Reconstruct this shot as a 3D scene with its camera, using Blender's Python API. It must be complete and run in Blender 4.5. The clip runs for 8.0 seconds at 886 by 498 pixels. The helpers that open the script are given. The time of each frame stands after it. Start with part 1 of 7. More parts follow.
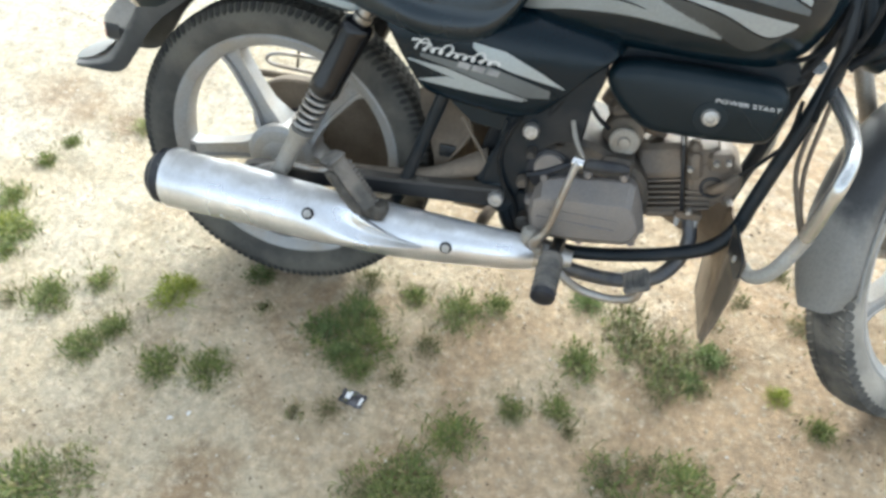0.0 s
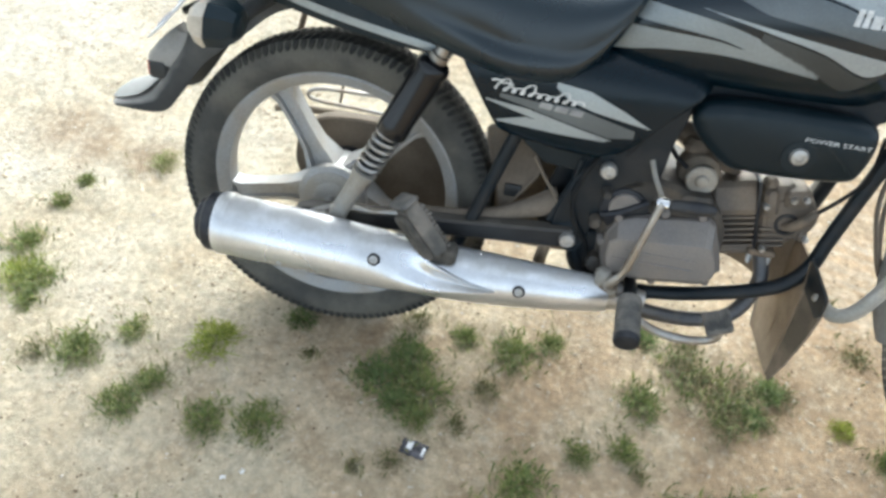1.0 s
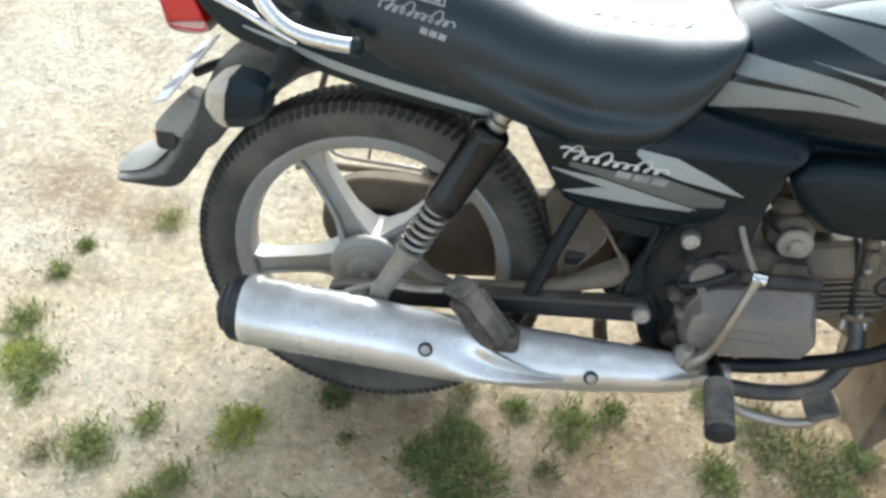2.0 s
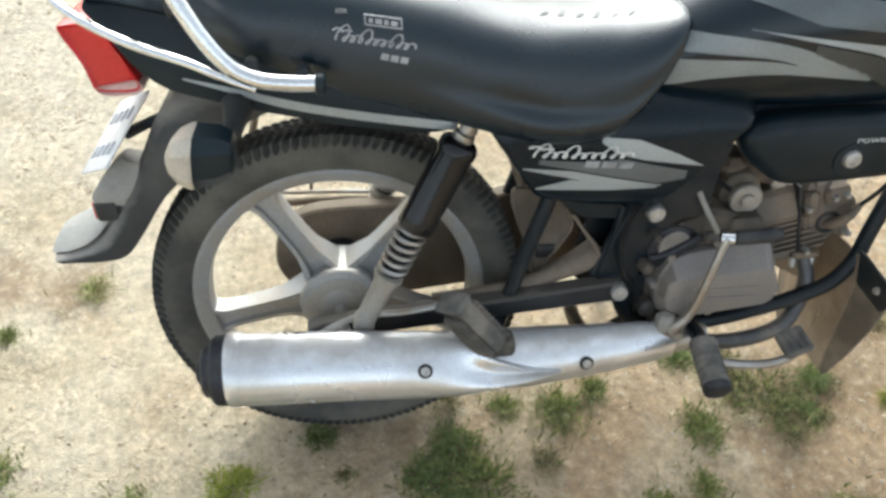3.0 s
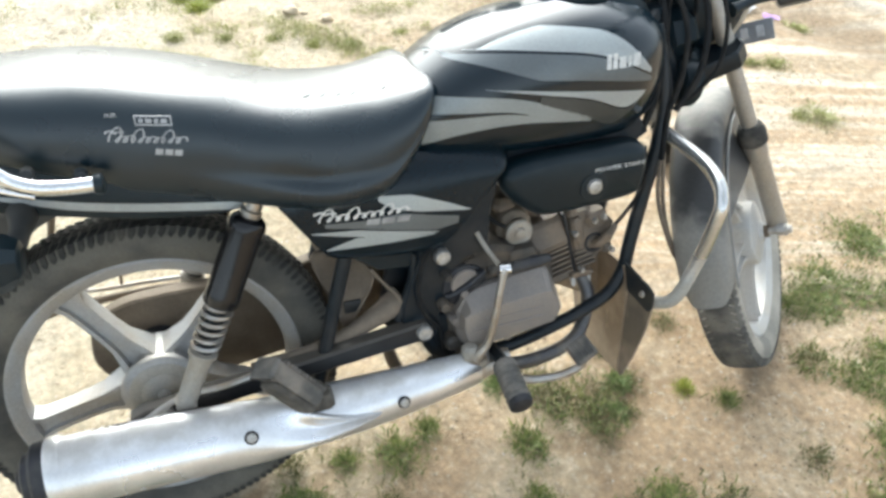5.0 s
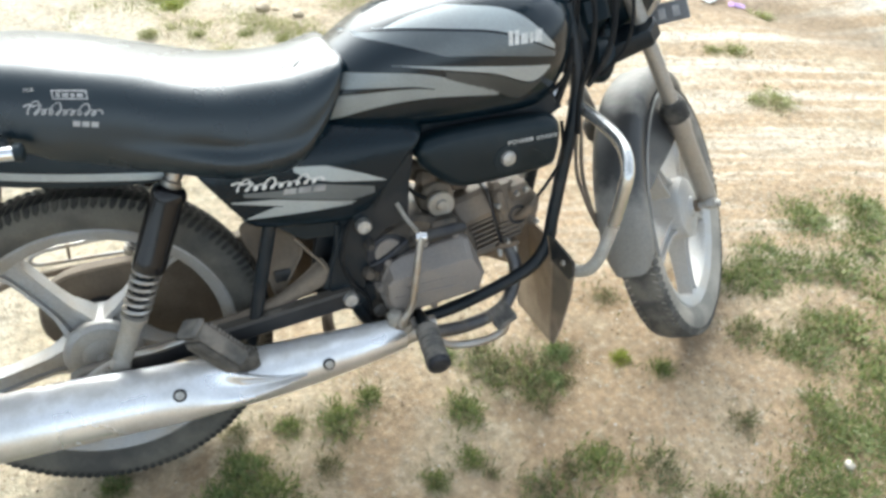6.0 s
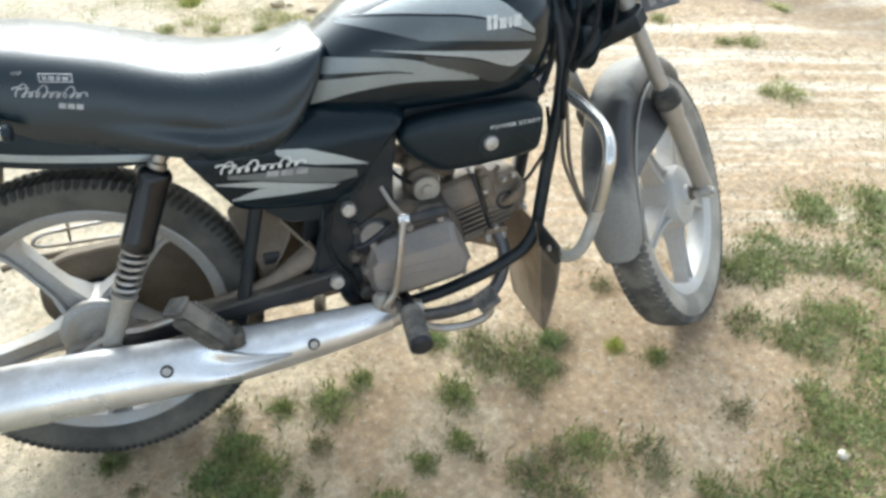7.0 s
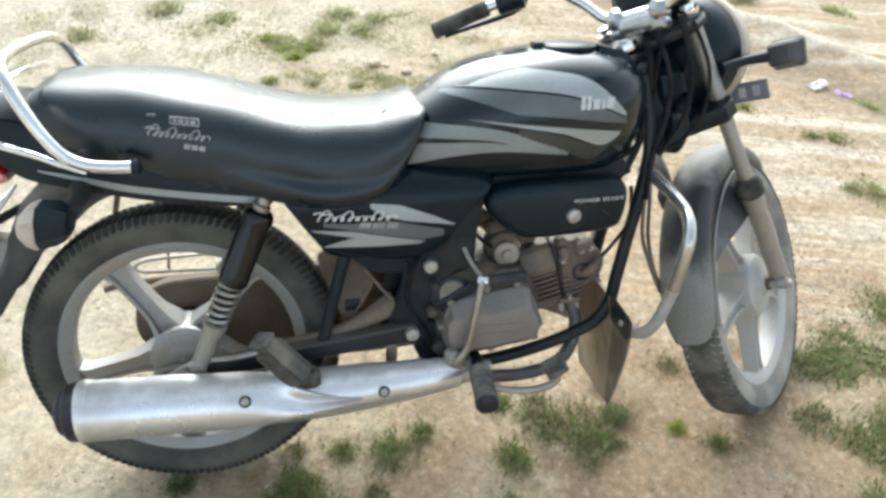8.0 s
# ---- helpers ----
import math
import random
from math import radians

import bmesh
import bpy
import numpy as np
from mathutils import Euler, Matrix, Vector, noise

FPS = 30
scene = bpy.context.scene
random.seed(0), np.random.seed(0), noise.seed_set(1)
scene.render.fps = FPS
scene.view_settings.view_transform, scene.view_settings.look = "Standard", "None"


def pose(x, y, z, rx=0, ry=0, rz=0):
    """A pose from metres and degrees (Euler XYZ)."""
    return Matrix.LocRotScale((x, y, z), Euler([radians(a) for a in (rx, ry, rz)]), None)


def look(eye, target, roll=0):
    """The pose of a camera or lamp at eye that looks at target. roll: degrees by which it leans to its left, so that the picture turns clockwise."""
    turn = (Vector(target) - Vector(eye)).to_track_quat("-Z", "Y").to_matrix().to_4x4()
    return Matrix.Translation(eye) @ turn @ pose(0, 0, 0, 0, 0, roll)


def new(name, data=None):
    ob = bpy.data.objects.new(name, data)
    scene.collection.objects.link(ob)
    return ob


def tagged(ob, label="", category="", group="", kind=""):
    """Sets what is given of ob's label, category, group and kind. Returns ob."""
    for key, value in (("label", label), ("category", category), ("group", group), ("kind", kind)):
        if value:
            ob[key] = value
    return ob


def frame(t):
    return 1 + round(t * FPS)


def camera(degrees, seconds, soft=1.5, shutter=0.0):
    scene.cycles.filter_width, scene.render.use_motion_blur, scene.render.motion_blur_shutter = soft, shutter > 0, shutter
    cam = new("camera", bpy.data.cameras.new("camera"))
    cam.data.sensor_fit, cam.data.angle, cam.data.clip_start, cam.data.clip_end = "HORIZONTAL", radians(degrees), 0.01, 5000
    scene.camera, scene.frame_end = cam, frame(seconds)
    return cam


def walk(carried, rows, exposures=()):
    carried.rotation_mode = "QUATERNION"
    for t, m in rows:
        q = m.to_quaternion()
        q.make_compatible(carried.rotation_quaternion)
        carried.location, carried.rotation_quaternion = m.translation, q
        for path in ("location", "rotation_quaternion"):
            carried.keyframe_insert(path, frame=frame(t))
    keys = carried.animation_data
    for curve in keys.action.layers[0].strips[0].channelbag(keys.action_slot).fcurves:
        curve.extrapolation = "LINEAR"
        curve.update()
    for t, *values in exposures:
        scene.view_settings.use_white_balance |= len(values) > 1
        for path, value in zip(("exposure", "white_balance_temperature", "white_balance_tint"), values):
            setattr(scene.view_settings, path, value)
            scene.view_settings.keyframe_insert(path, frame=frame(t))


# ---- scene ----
LENS, LEAN = 60.84, 16.13
cam = camera(LENS, 8.0, soft=3.1)
ROWS = [
    (0.0, 0.5749, -0.9649, 1.3896, 38.889, -1.050, 14.183),
    (0.5, 0.4314, -0.9813, 1.3913, 39.671, -1.738, 11.726),
    (1.0, 0.3564, -0.9360, 1.3766, 40.028, -2.846, 11.056),
    (1.2, 0.3246, -0.8805, 1.3643, 40.246, -1.826, 11.239),
    (2.3, 0.1663, -0.7175, 1.3429, 39.290, -1.821, 4.704),
    (2.5, 0.1253, -0.7093, 1.3504, 39.581, -1.883, 0.046),
    (3.0, 0.0630, -0.7109, 1.3541, 39.407, -1.798, -5.809),
    (3.5, 0.0796, -0.7343, 1.3770, 42.851, -3.447, -10.397),
    (4.0, 0.1356, -0.7648, 1.3915, 42.252, -2.963, -15.192),
    (4.5, 0.1505, -0.7799, 1.4029, 43.220, -3.308, -18.648),
    (4.7, 0.1386, -0.7880, 1.4134, 44.211, -3.787, -20.003),
    (5.8, 0.2076, -0.9212, 1.4470, 45.749, -2.888, -17.071),
    (6.0, 0.2662, -0.9568, 1.4471, 45.215, -2.310, -19.212),
    (6.5, 0.3414, -1.0283, 1.4408, 45.291, -0.854, -17.735),
    (7.0, 0.3457, -1.0226, 1.4418, 45.192, -0.693, -17.131),
    (7.5, 0.3138, -1.0347, 1.4728, 49.095, -0.254, -12.054),
    (8.0, 0.3039, -1.0537, 1.4791, 49.644, -1.791, -9.770),
]
walk(cam, [(t, pose(x, y, z, rx, ry, rz)) for t, x, y, z, rx, ry, rz in ROWS], exposures=[(0.0, 1.80, 5870, 2.4), (1.0, 1.67, 5870, 2.4), (2.5, 1.47, 6020, 3), (3.0, 1.44, 6150, 3.5), (3.5, 1.47, 6120, 3.4), (4.0, 1.66, 6170, 3.6), (4.5, 1.76, 6130, 3.4), (6.0, 1.68, 6000, 3), (7.1, 1.60, 5910, 2.6), (8.0, 1.40, 5980, 2.8)])

# ---- light: thin haze, the sun veiled, beyond the motorcycle ----
SUN_UP, SUN_WAY = 35.0, 84.0     # degrees over the horizon; degrees from +x towards +y
world = bpy.data.worlds.new("sky")
scene.world = world
world.use_nodes = True
wn = world.node_tree.nodes
sky = wn.new("ShaderNodeTexSky")
sky.sky_type, sky.sun_disc = "NISHITA", False
sky.sun_elevation, sky.sun_rotation = radians(SUN_UP), radians(90 - SUN_WAY)
sky.air_density, sky.dust_density, sky.ozone_density = 1.0, 5.0, 1.0
wn["Background"].inputs["Strength"].default_value = 0.15
haze = wn.new("ShaderNodeHueSaturation")     # haze takes part of the blue
haze.inputs["Saturation"].default_value = 0.32
world.node_tree.links.new(sky.outputs[0], haze.inputs["Color"])
world.node_tree.links.new(haze.outputs[0], wn["Background"].inputs[0])
sun = new("sun", bpy.data.lights.new("sun", "SUN"))
sun.data.energy, sun.data.angle, sun.data.color = 0.42, radians(60), (1.0, 0.98, 0.945)
_a, _e = radians(SUN_WAY), radians(SUN_UP)
sun.matrix_world = look((8 * math.cos(_a) * math.cos(_e), 8 * math.sin(_a) * math.cos(_e), 8 * math.sin(_e)), (0, 0, 0))


# ---- materials ----
def material(name, color, rough=0.5, metal=0.0, second=None, mix=0.5, scale=12.0, fine=180.0, bump=0.15, rough_var=0.12,
             coat=0.0, spread=0.12, spec=0.5, per_object=0.0, emit=None, alpha_glass=0.0):
    """A Principled surface: two colours mixed by a broad noise, a fine grain over them, uneven gloss and a fine relief."""
    m = bpy.data.materials.new(name)
    m.use_nodes = True
    n, l = m.node_tree.nodes, m.node_tree.links
    b = n["Principled BSDF"]
    tc = n.new("ShaderNodeTexCoord")
    broad, grain = n.new("ShaderNodeTexNoise"), n.new("ShaderNodeTexNoise")
    broad.inputs["Scale"].default_value, broad.inputs["Detail"].default_value = scale, 6
    grain.inputs["Scale"].default_value, grain.inputs["Detail"].default_value = fine, 3
    for tex in (broad, grain):
        l.new(tc.outputs["Object"], tex.inputs["Vector"])
    ramp = n.new("ShaderNodeMapRange")
    ramp.inputs["From Min"].default_value, ramp.inputs["From Max"].default_value = 0.62 - mix * 0.4, 0.62 - mix * 0.4 + 0.24
    l.new(broad.outputs["Fac"], ramp.inputs["Value"])
    two = n.new("ShaderNodeMix")
    two.data_type = "RGBA"
    two.inputs["A"].default_value = (*color, 1)
    two.inputs["B"].default_value = (*(second or color), 1)
    l.new(ramp.outputs["Result"], two.inputs["Factor"])
    val = n.new("ShaderNodeMapRange")
    val.inputs["From Min"].default_value, val.inputs["From Max"].default_value = 0.25, 0.75
    val.inputs["To Min"].default_value, val.inputs["To Max"].default_value = 1 - spread, 1 + spread
    l.new(grain.outputs["Fac"], val.inputs["Value"])
    hsv = n.new("ShaderNodeHueSaturation")
    l.new(two.outputs["Result"], hsv.inputs["Color"])
    l.new(val.outputs["Result"], hsv.inputs["Value"])
    if per_object:
        info, am = n.new("ShaderNodeObjectInfo"), n.new("ShaderNodeMapRange")
        am.inputs["To Min"].default_value, am.inputs["To Max"].default_value = 1 - per_object, 1 + per_object
        l.new(info.outputs["Random"], am.inputs["Value"])
        h2 = n.new("ShaderNodeHueSaturation")
        l.new(am.outputs["Result"], h2.inputs["Value"])
        l.new(hsv.outputs["Color"], h2.inputs["Color"])
        hsv = h2
    l.new(hsv.outputs["Color"], b.inputs["Base Color"])
    rv = n.new("ShaderNodeMapRange")
    rv.inputs["To Min"].default_value, rv.inputs["To Max"].default_value = max(0.02, rough - rough_var), min(1, rough + rough_var)
    l.new(broad.outputs["Fac"], rv.inputs["Value"])
    l.new(rv.outputs["Result"], b.inputs["Roughness"])
    b.inputs["Metallic"].default_value = metal
    b.inputs["Coat Weight"].default_value = coat
    b.inputs["Specular IOR Level"].default_value = spec
    b.inputs["Coat Roughness"].default_value = 0.08
    if bump:
        bp = n.new("ShaderNodeBump")
        bp.inputs["Strength"].default_value, bp.inputs["Distance"].default_value = bump, 0.002
        l.new(grain.outputs["Fac"], bp.inputs["Height"])
        l.new(bp.outputs["Normal"], b.inputs["Normal"])
    return m


M = {
    "shroud": material("black_shroud_enamel", (0.008, 0.008, 0.009), 0.13, 0, (0.014, 0.013, 0.013), 0.4, 6, 300, 0.0, 0.06, 0.0, spec=0.4),
    "panel": material("black_panel_paint", (0.0015, 0.008, 0.0135), 0.20, 0, (0.003, 0.010, 0.016), 0.4, 6, 300, 0.0, 0.06, 0.0, spec=0.27),
    "tank": material("black_tank_paint", (0.0015, 0.008, 0.0135), 0.18, 0, (0.003, 0.010, 0.016), 0.4, 6, 300, 0.0, 0.06, 0.0, spec=0.5),
    "stripe_light": material("silver_stripe", (0.37, 0.405, 0.41), 0.38, 0.25, (0.315, 0.335, 0.335), 0.5, 7, 300, 0.02, 0.06, 0.0, spec=0.35),
    "stripe_soft": material("soft_silver_stripe", (0.28, 0.305, 0.308), 0.40, 0.25, (0.225, 0.245, 0.245), 0.5, 7, 300, 0.02, 0.06, 0.0, spec=0.35),
    "stripe_mid": material("grey_stripe", (0.135, 0.152, 0.160), 0.34, 0.3, (0.110, 0.123, 0.128), 0.5, 7, 300, 0.02, 0.06, 0.0),
    "stripe_dark": material("dark_grey_stripe", (0.060, 0.064, 0.062), 0.4, 0.2, (0.042, 0.046, 0.046), 0.5, 7, 300, 0.02, 0.06, 0.0),
    "white": material("white_print", (0.66, 0.66, 0.64), 0.5, 0, (0.5, 0.5, 0.48), 0.5, 40, 300, 0.05),
    "grey_print": material("grey_print", (0.34, 0.34, 0.335), 0.5, 0, (0.22, 0.22, 0.22), 0.5, 40, 300, 0.05),
    "seat": material("black_vinyl", (0.0025, 0.0105, 0.0165), 0.28, 0, (0.005, 0.014, 0.020), 0.4, 9, 600, 0.10, 0.06, spec=0.6),
    "plastic": material("black_plastic", (0.004, 0.0115, 0.0165), 0.36, 0, (0.012, 0.020, 0.025), 0.42, 10, 420, 0.1, 0.1, spec=0.28),
    "plastic_dusty": material("dusty_black_plastic", (0.022, 0.0235, 0.024), 0.55, 0, (0.066, 0.066, 0.062), 0.5, 9, 300, 0.2, spec=0.4),
    "frame": material("black_frame_paint", (0.006, 0.0115, 0.0165), 0.38, 0, (0.028, 0.028, 0.028), 0.42, 14, 300, 0.1, spec=0.32),
    "rubber": material("tyre_rubber", (0.062, 0.061, 0.056), 0.85, 0, (0.125, 0.118, 0.100), 0.55, 10, 260, 0.4, 0.08, spec=0.3),
    "front_rubber": material("dust_grey_tyre_rubber", (0.20, 0.19, 0.168), 0.9, 0, (0.37, 0.34, 0.29), 0.55, 8, 260, 0.4, 0.08, spec=0.3),
    "tread": material("dusty_tread_rubber", (0.030, 0.031, 0.030), 0.9, 0, (0.078, 0.074, 0.064), 0.45, 30, 260, 0.4, 0.08, spec=0.3),
    "front_tread": material("grey_dusty_tread", (0.075, 0.073, 0.067), 0.9, 0, (0.17, 0.158, 0.136), 0.5, 18, 260, 0.4, 0.08, spec=0.3),
    "peg": material("dusty_peg_rubber", (0.040, 0.039, 0.036), 0.9, 0, (0.125, 0.113, 0.096), 0.55, 26, 260, 0.4, spec=0.3),
    "peg_dusty": material("dust_grey_peg_rubber", (0.095, 0.092, 0.085), 0.9, 0, (0.21, 0.19, 0.165), 0.55, 22, 260, 0.4, spec=0.3),
    "alloy": material("dusty_cast_alloy", (0.33, 0.33, 0.325), 0.5, 0.35, (0.33, 0.30, 0.255), 0.5, 12, 240, 0.15),
    "brown_alloy": material("brown_dusty_alloy", (0.31, 0.295, 0.265), 0.65, 0.2, (0.335, 0.30, 0.245), 0.5, 16, 240, 0.2),
    "front_alloy": material("dusty_pale_alloy", (0.45, 0.445, 0.43), 0.6, 0.2, (0.45, 0.415, 0.36), 0.5, 12, 240, 0.15),
    "engine": material("dusty_engine_alloy", (0.14, 0.118, 0.095), 0.6, 0.25, (0.22, 0.172, 0.125), 0.5, 13, 220, 0.25),
    "cover": material("grey_engine_cover", (0.215, 0.195, 0.18), 0.48, 0.2, (0.26, 0.225, 0.19), 0.45, 11, 260, 0.12),
    "engine_dirt": material("dirt_caked_alloy", (0.125, 0.102, 0.078), 0.85, 0.1, (0.24, 0.18, 0.125), 0.55, 24, 200, 0.4),
    "chrome": material("chrome", (0.78, 0.78, 0.78), 0.12, 1.0, (0.66, 0.65, 0.63), 0.4, 8, 260, 0.02, 0.07),
    "carb": material("pale_dusty_zinc", (0.40, 0.37, 0.32), 0.6, 0.3, (0.33, 0.29, 0.235), 0.5, 30, 260, 0.15),
    "engine_dark": material("dark_crankcase_alloy", (0.055, 0.050, 0.044), 0.6, 0.25, (0.125, 0.102, 0.078), 0.5, 22, 220, 0.3),
    "pipe": material("blackened_pipe_steel", (0.095, 0.095, 0.10), 0.45, 0.5, (0.19, 0.17, 0.145), 0.45, 18, 220, 0.12),
    "clamp": material("cast_alloy_clamp", (0.56, 0.56, 0.55), 0.22, 0.95, (0.40, 0.38, 0.36), 0.5, 18, 260, 0.06, 0.1),
    "muffler": material("dusty_chrome_steel", (0.78, 0.79, 0.81), 0.30, 0.84, (0.62, 0.615, 0.605), 0.45, 9, 220, 0.0, 0.14, spread=0.07),
    "muffler_dull": material("dulled_steel", (0.55, 0.54, 0.53), 0.42, 0.85, (0.48, 0.45, 0.41), 0.5, 8, 160, 0.05, 0.1, spread=0.05),
    "steel": material("dull_steel", (0.42, 0.41, 0.39), 0.4, 0.8, (0.36, 0.31, 0.25), 0.45, 20, 220, 0.12),
    "bolt": material("zinc_bolt", (0.50, 0.49, 0.47), 0.45, 0.7, (0.38, 0.36, 0.32), 0.5, 90, 400, 0.1),
    "fork": material("dusty_grey_fork", (0.33, 0.31, 0.275), 0.45, 0.5, (0.38, 0.34, 0.29), 0.5, 15, 220, 0.1),
    "pale_dust": material("pale_dusty_plastic", (0.20, 0.20, 0.19), 0.7, 0, (0.31, 0.295, 0.27), 0.5, 12, 200, 0.15),
    "brown": material("mud_brown_steel", (0.150, 0.122, 0.09), 0.85, 0, (0.235, 0.19, 0.142), 0.5, 10, 200, 0.3),
    # mud brown of the chain case, with the shade it lies in put into the colour
    "case_mud_shaded": material("mud_on_case_darkened_for_shade", (0.105, 0.083, 0.060), 0.9, 0, (0.165, 0.132, 0.097), 0.5, 9, 180, 0.35),
    "brown_dark": material("dark_mud_brown_steel", (0.125, 0.102, 0.077), 0.85, 0, (0.21, 0.17, 0.128), 0.5, 10, 200, 0.3),
    "flap": material("mud_flap_rubber", (0.23, 0.175, 0.12), 0.85, 0, (0.36, 0.285, 0.205), 0.5, 12, 200, 0.3),
    "flap_grey": material("brown_grey_flap_rubber", (0.125, 0.105, 0.08), 0.85, 0, (0.25, 0.20, 0.15), 0.5, 12, 200, 0.3),
    "red": material("red_lens", (0.60, 0.015, 0.015), 0.25, 0, (0.50, 0.02, 0.02), 0.5, 10, 200, 0.03, 0.06, 0.4),
    "red_pale": material("pale_lens_strip", (0.62, 0.42, 0.38), 0.35, 0, (0.55, 0.36, 0.33), 0.5, 20, 200, 0.05),
    "lens": material("dusty_cream_lens", (0.47, 0.42, 0.345), 0.35, 0, (0.42, 0.37, 0.30), 0.5, 20, 200, 0.05, 0.06, 0.3),
    "plate": material("white_number_plate", (0.74, 0.75, 0.75), 0.5, 0, (0.62, 0.61, 0.59), 0.5, 14, 200, 0.08),
    "plate_grey": material("grey_plate_back", (0.20, 0.22, 0.25), 0.5, 0.1, (0.15, 0.16, 0.18), 0.5, 14, 200, 0.08),
    "plate_bar": material("blue_grey_plate_print", (0.36, 0.38, 0.42), 0.6, 0, (0.50, 0.52, 0.55), 0.5, 40, 200, 0.05),
    "cap": material("dark_end_cap", (0.018, 0.020, 0.026), 0.5, 0.3, (0.06, 0.057, 0.053), 0.45, 18, 260, 0.15),
    "cable": material("black_cable", (0.008, 0.009, 0.010), 0.8, 0, (0.028, 0.026, 0.023), 0.45, 30, 260, 0.1, spec=0.25),
}


def dusted(name, base, gloss, dust, low, high, metal=0.0):
    """A surface that dust has covered below one height and above another, with a ragged border."""
    m = material(name, base, gloss, metal, dust, 0.7, 5, 200, 0.1, 0.1, spec=0.35)
    n, l = m.node_tree.nodes, m.node_tree.links
    two = [k for k in n if k.bl_idname == "ShaderNodeMix"][0]
    tc = [k for k in n if k.bl_idname == "ShaderNodeTexCoord"][0]
    sep, tex, add = n.new("ShaderNodeSeparateXYZ"), n.new("ShaderNodeTexNoise"), n.new("ShaderNodeMath")
    tex.inputs["Scale"].default_value, tex.inputs["Detail"].default_value = 22, 6
    l.new(tc.outputs["Object"], sep.inputs[0])
    l.new(tc.outputs["Object"], tex.inputs["Vector"])
    add.operation, add.inputs[1].default_value = "MULTIPLY_ADD", 0.12
    l.new(tex.outputs["Fac"], add.inputs[0])
    l.new(sep.outputs["Z"], add.inputs[2])
    ends = []
    for a, b in ((low + 0.08, low + 0.02), (high + 0.05, high + 0.10)):
        r = n.new("ShaderNodeMapRange")
        r.inputs["From Min"].default_value, r.inputs["From Max"].default_value = a, b
        r.inputs["To Min"].default_value, r.inputs["To Max"].default_value = 0.10, 0.95
        l.new(add.outputs[0], r.inputs["Value"])
        ends.append(r.outputs["Result"])
    top = n.new("ShaderNodeMath")
    top.operation = "MAXIMUM"
    l.new(ends[0], top.inputs[0])
    l.new(ends[1], top.inputs[1])
    for k in [k for k in two.inputs["Factor"].links]:
        l.remove(k)
    l.new(top.outputs[0], two.inputs["Factor"])
    for sock, clean, dull in (("Roughness", gloss, 0.75), ("Metallic", metal, 0.0)):
        r = n.new("ShaderNodeMapRange")
        r.inputs["To Min"].default_value, r.inputs["To Max"].default_value = clean, dull
        l.new(top.outputs[0], r.inputs["Value"])
        l.new(r.outputs["Result"], n["Principled BSDF"].inputs[sock])
    return m


def settle(m, dust, low, high, most=0.8):
    """Dust lying on the upward faces of a surface, thick and thin by a noise."""
    n, l = m.node_tree.nodes, m.node_tree.links
    b = n["Principled BSDF"]
    geo, sep, tex, add, amount = n.new("ShaderNodeNewGeometry"), n.new("ShaderNodeSeparateXYZ"), n.new("ShaderNodeTexNoise"), n.new("ShaderNodeMath"), n.new("ShaderNodeMapRange")
    tc = n.new("ShaderNodeTexCoord")
    l.new(tc.outputs["Object"], tex.inputs["Vector"])
    tex.inputs["Scale"].default_value, tex.inputs["Detail"].default_value = 26, 6
    l.new(geo.outputs["Normal"], sep.inputs[0])
    add.operation, add.inputs[1].default_value = "MULTIPLY_ADD", 0.35
    l.new(tex.outputs["Fac"], add.inputs[0])
    l.new(sep.outputs["Z"], add.inputs[2])
    amount.inputs["From Min"].default_value, amount.inputs["From Max"].default_value = low + 0.17, high + 0.17
    amount.inputs["To Max"].default_value = most
    l.new(add.outputs[0], amount.inputs["Value"])
    two = n.new("ShaderNodeMix")
    two.data_type = "RGBA"
    l.new(b.inputs["Base Color"].links[0].from_socket, two.inputs["A"])
    two.inputs["B"].default_value = (*dust, 1)
    l.new(amount.outputs["Result"], two.inputs["Factor"])
    l.new(two.outputs["Result"], b.inputs["Base Color"])
    for sock, dull in (("Roughness", 0.8), ("Metallic", 0.0)):
        mx = n.new("ShaderNodeMix")
        mx.inputs["A"].default_value, mx.inputs["B"].default_value = b.inputs[sock].default_value, dull
        if b.inputs[sock].links:
            l.new(b.inputs[sock].links[0].from_socket, mx.inputs["A"])
        l.new(amount.outputs["Result"], mx.inputs["Factor"])
        l.new(mx.outputs["Result"], b.inputs[sock])
    return m


settle(M["muffler"], (0.37, 0.35, 0.315), 0.86, 1.02, 0.65)
settle(M["muffler_dull"], (0.37, 0.35, 0.315), 0.86, 1.02, 0.65)
M["tail_dusty"] = settle(material("dust_topped_black_plastic", (0.022, 0.0235, 0.024), 0.55, 0, (0.060, 0.060, 0.056), 0.5, 9, 300, 0.2, spec=0.4), (0.34, 0.32, 0.285), 0.50, 0.86, 0.85)
M["frame_dusty"] = settle(material("dusty_black_frame", (0.012, 0.013, 0.015), 0.4, 0, (0.03, 0.03, 0.03), 0.4, 10, 220, 0.1, spec=0.4), (0.15, 0.132, 0.108), 0.6, 1.0, 0.55)
M["fender"] = dusted("dust_covered_fender", (0.022, 0.024, 0.027), 0.3, (0.235, 0.224, 0.202), 0.455, 0.570)
M["guard"] = dusted("dust_dulled_chrome_tube", (0.62, 0.62, 0.61), 0.16, (0.33, 0.315, 0.275), 0.425, 2.0, 0.95)


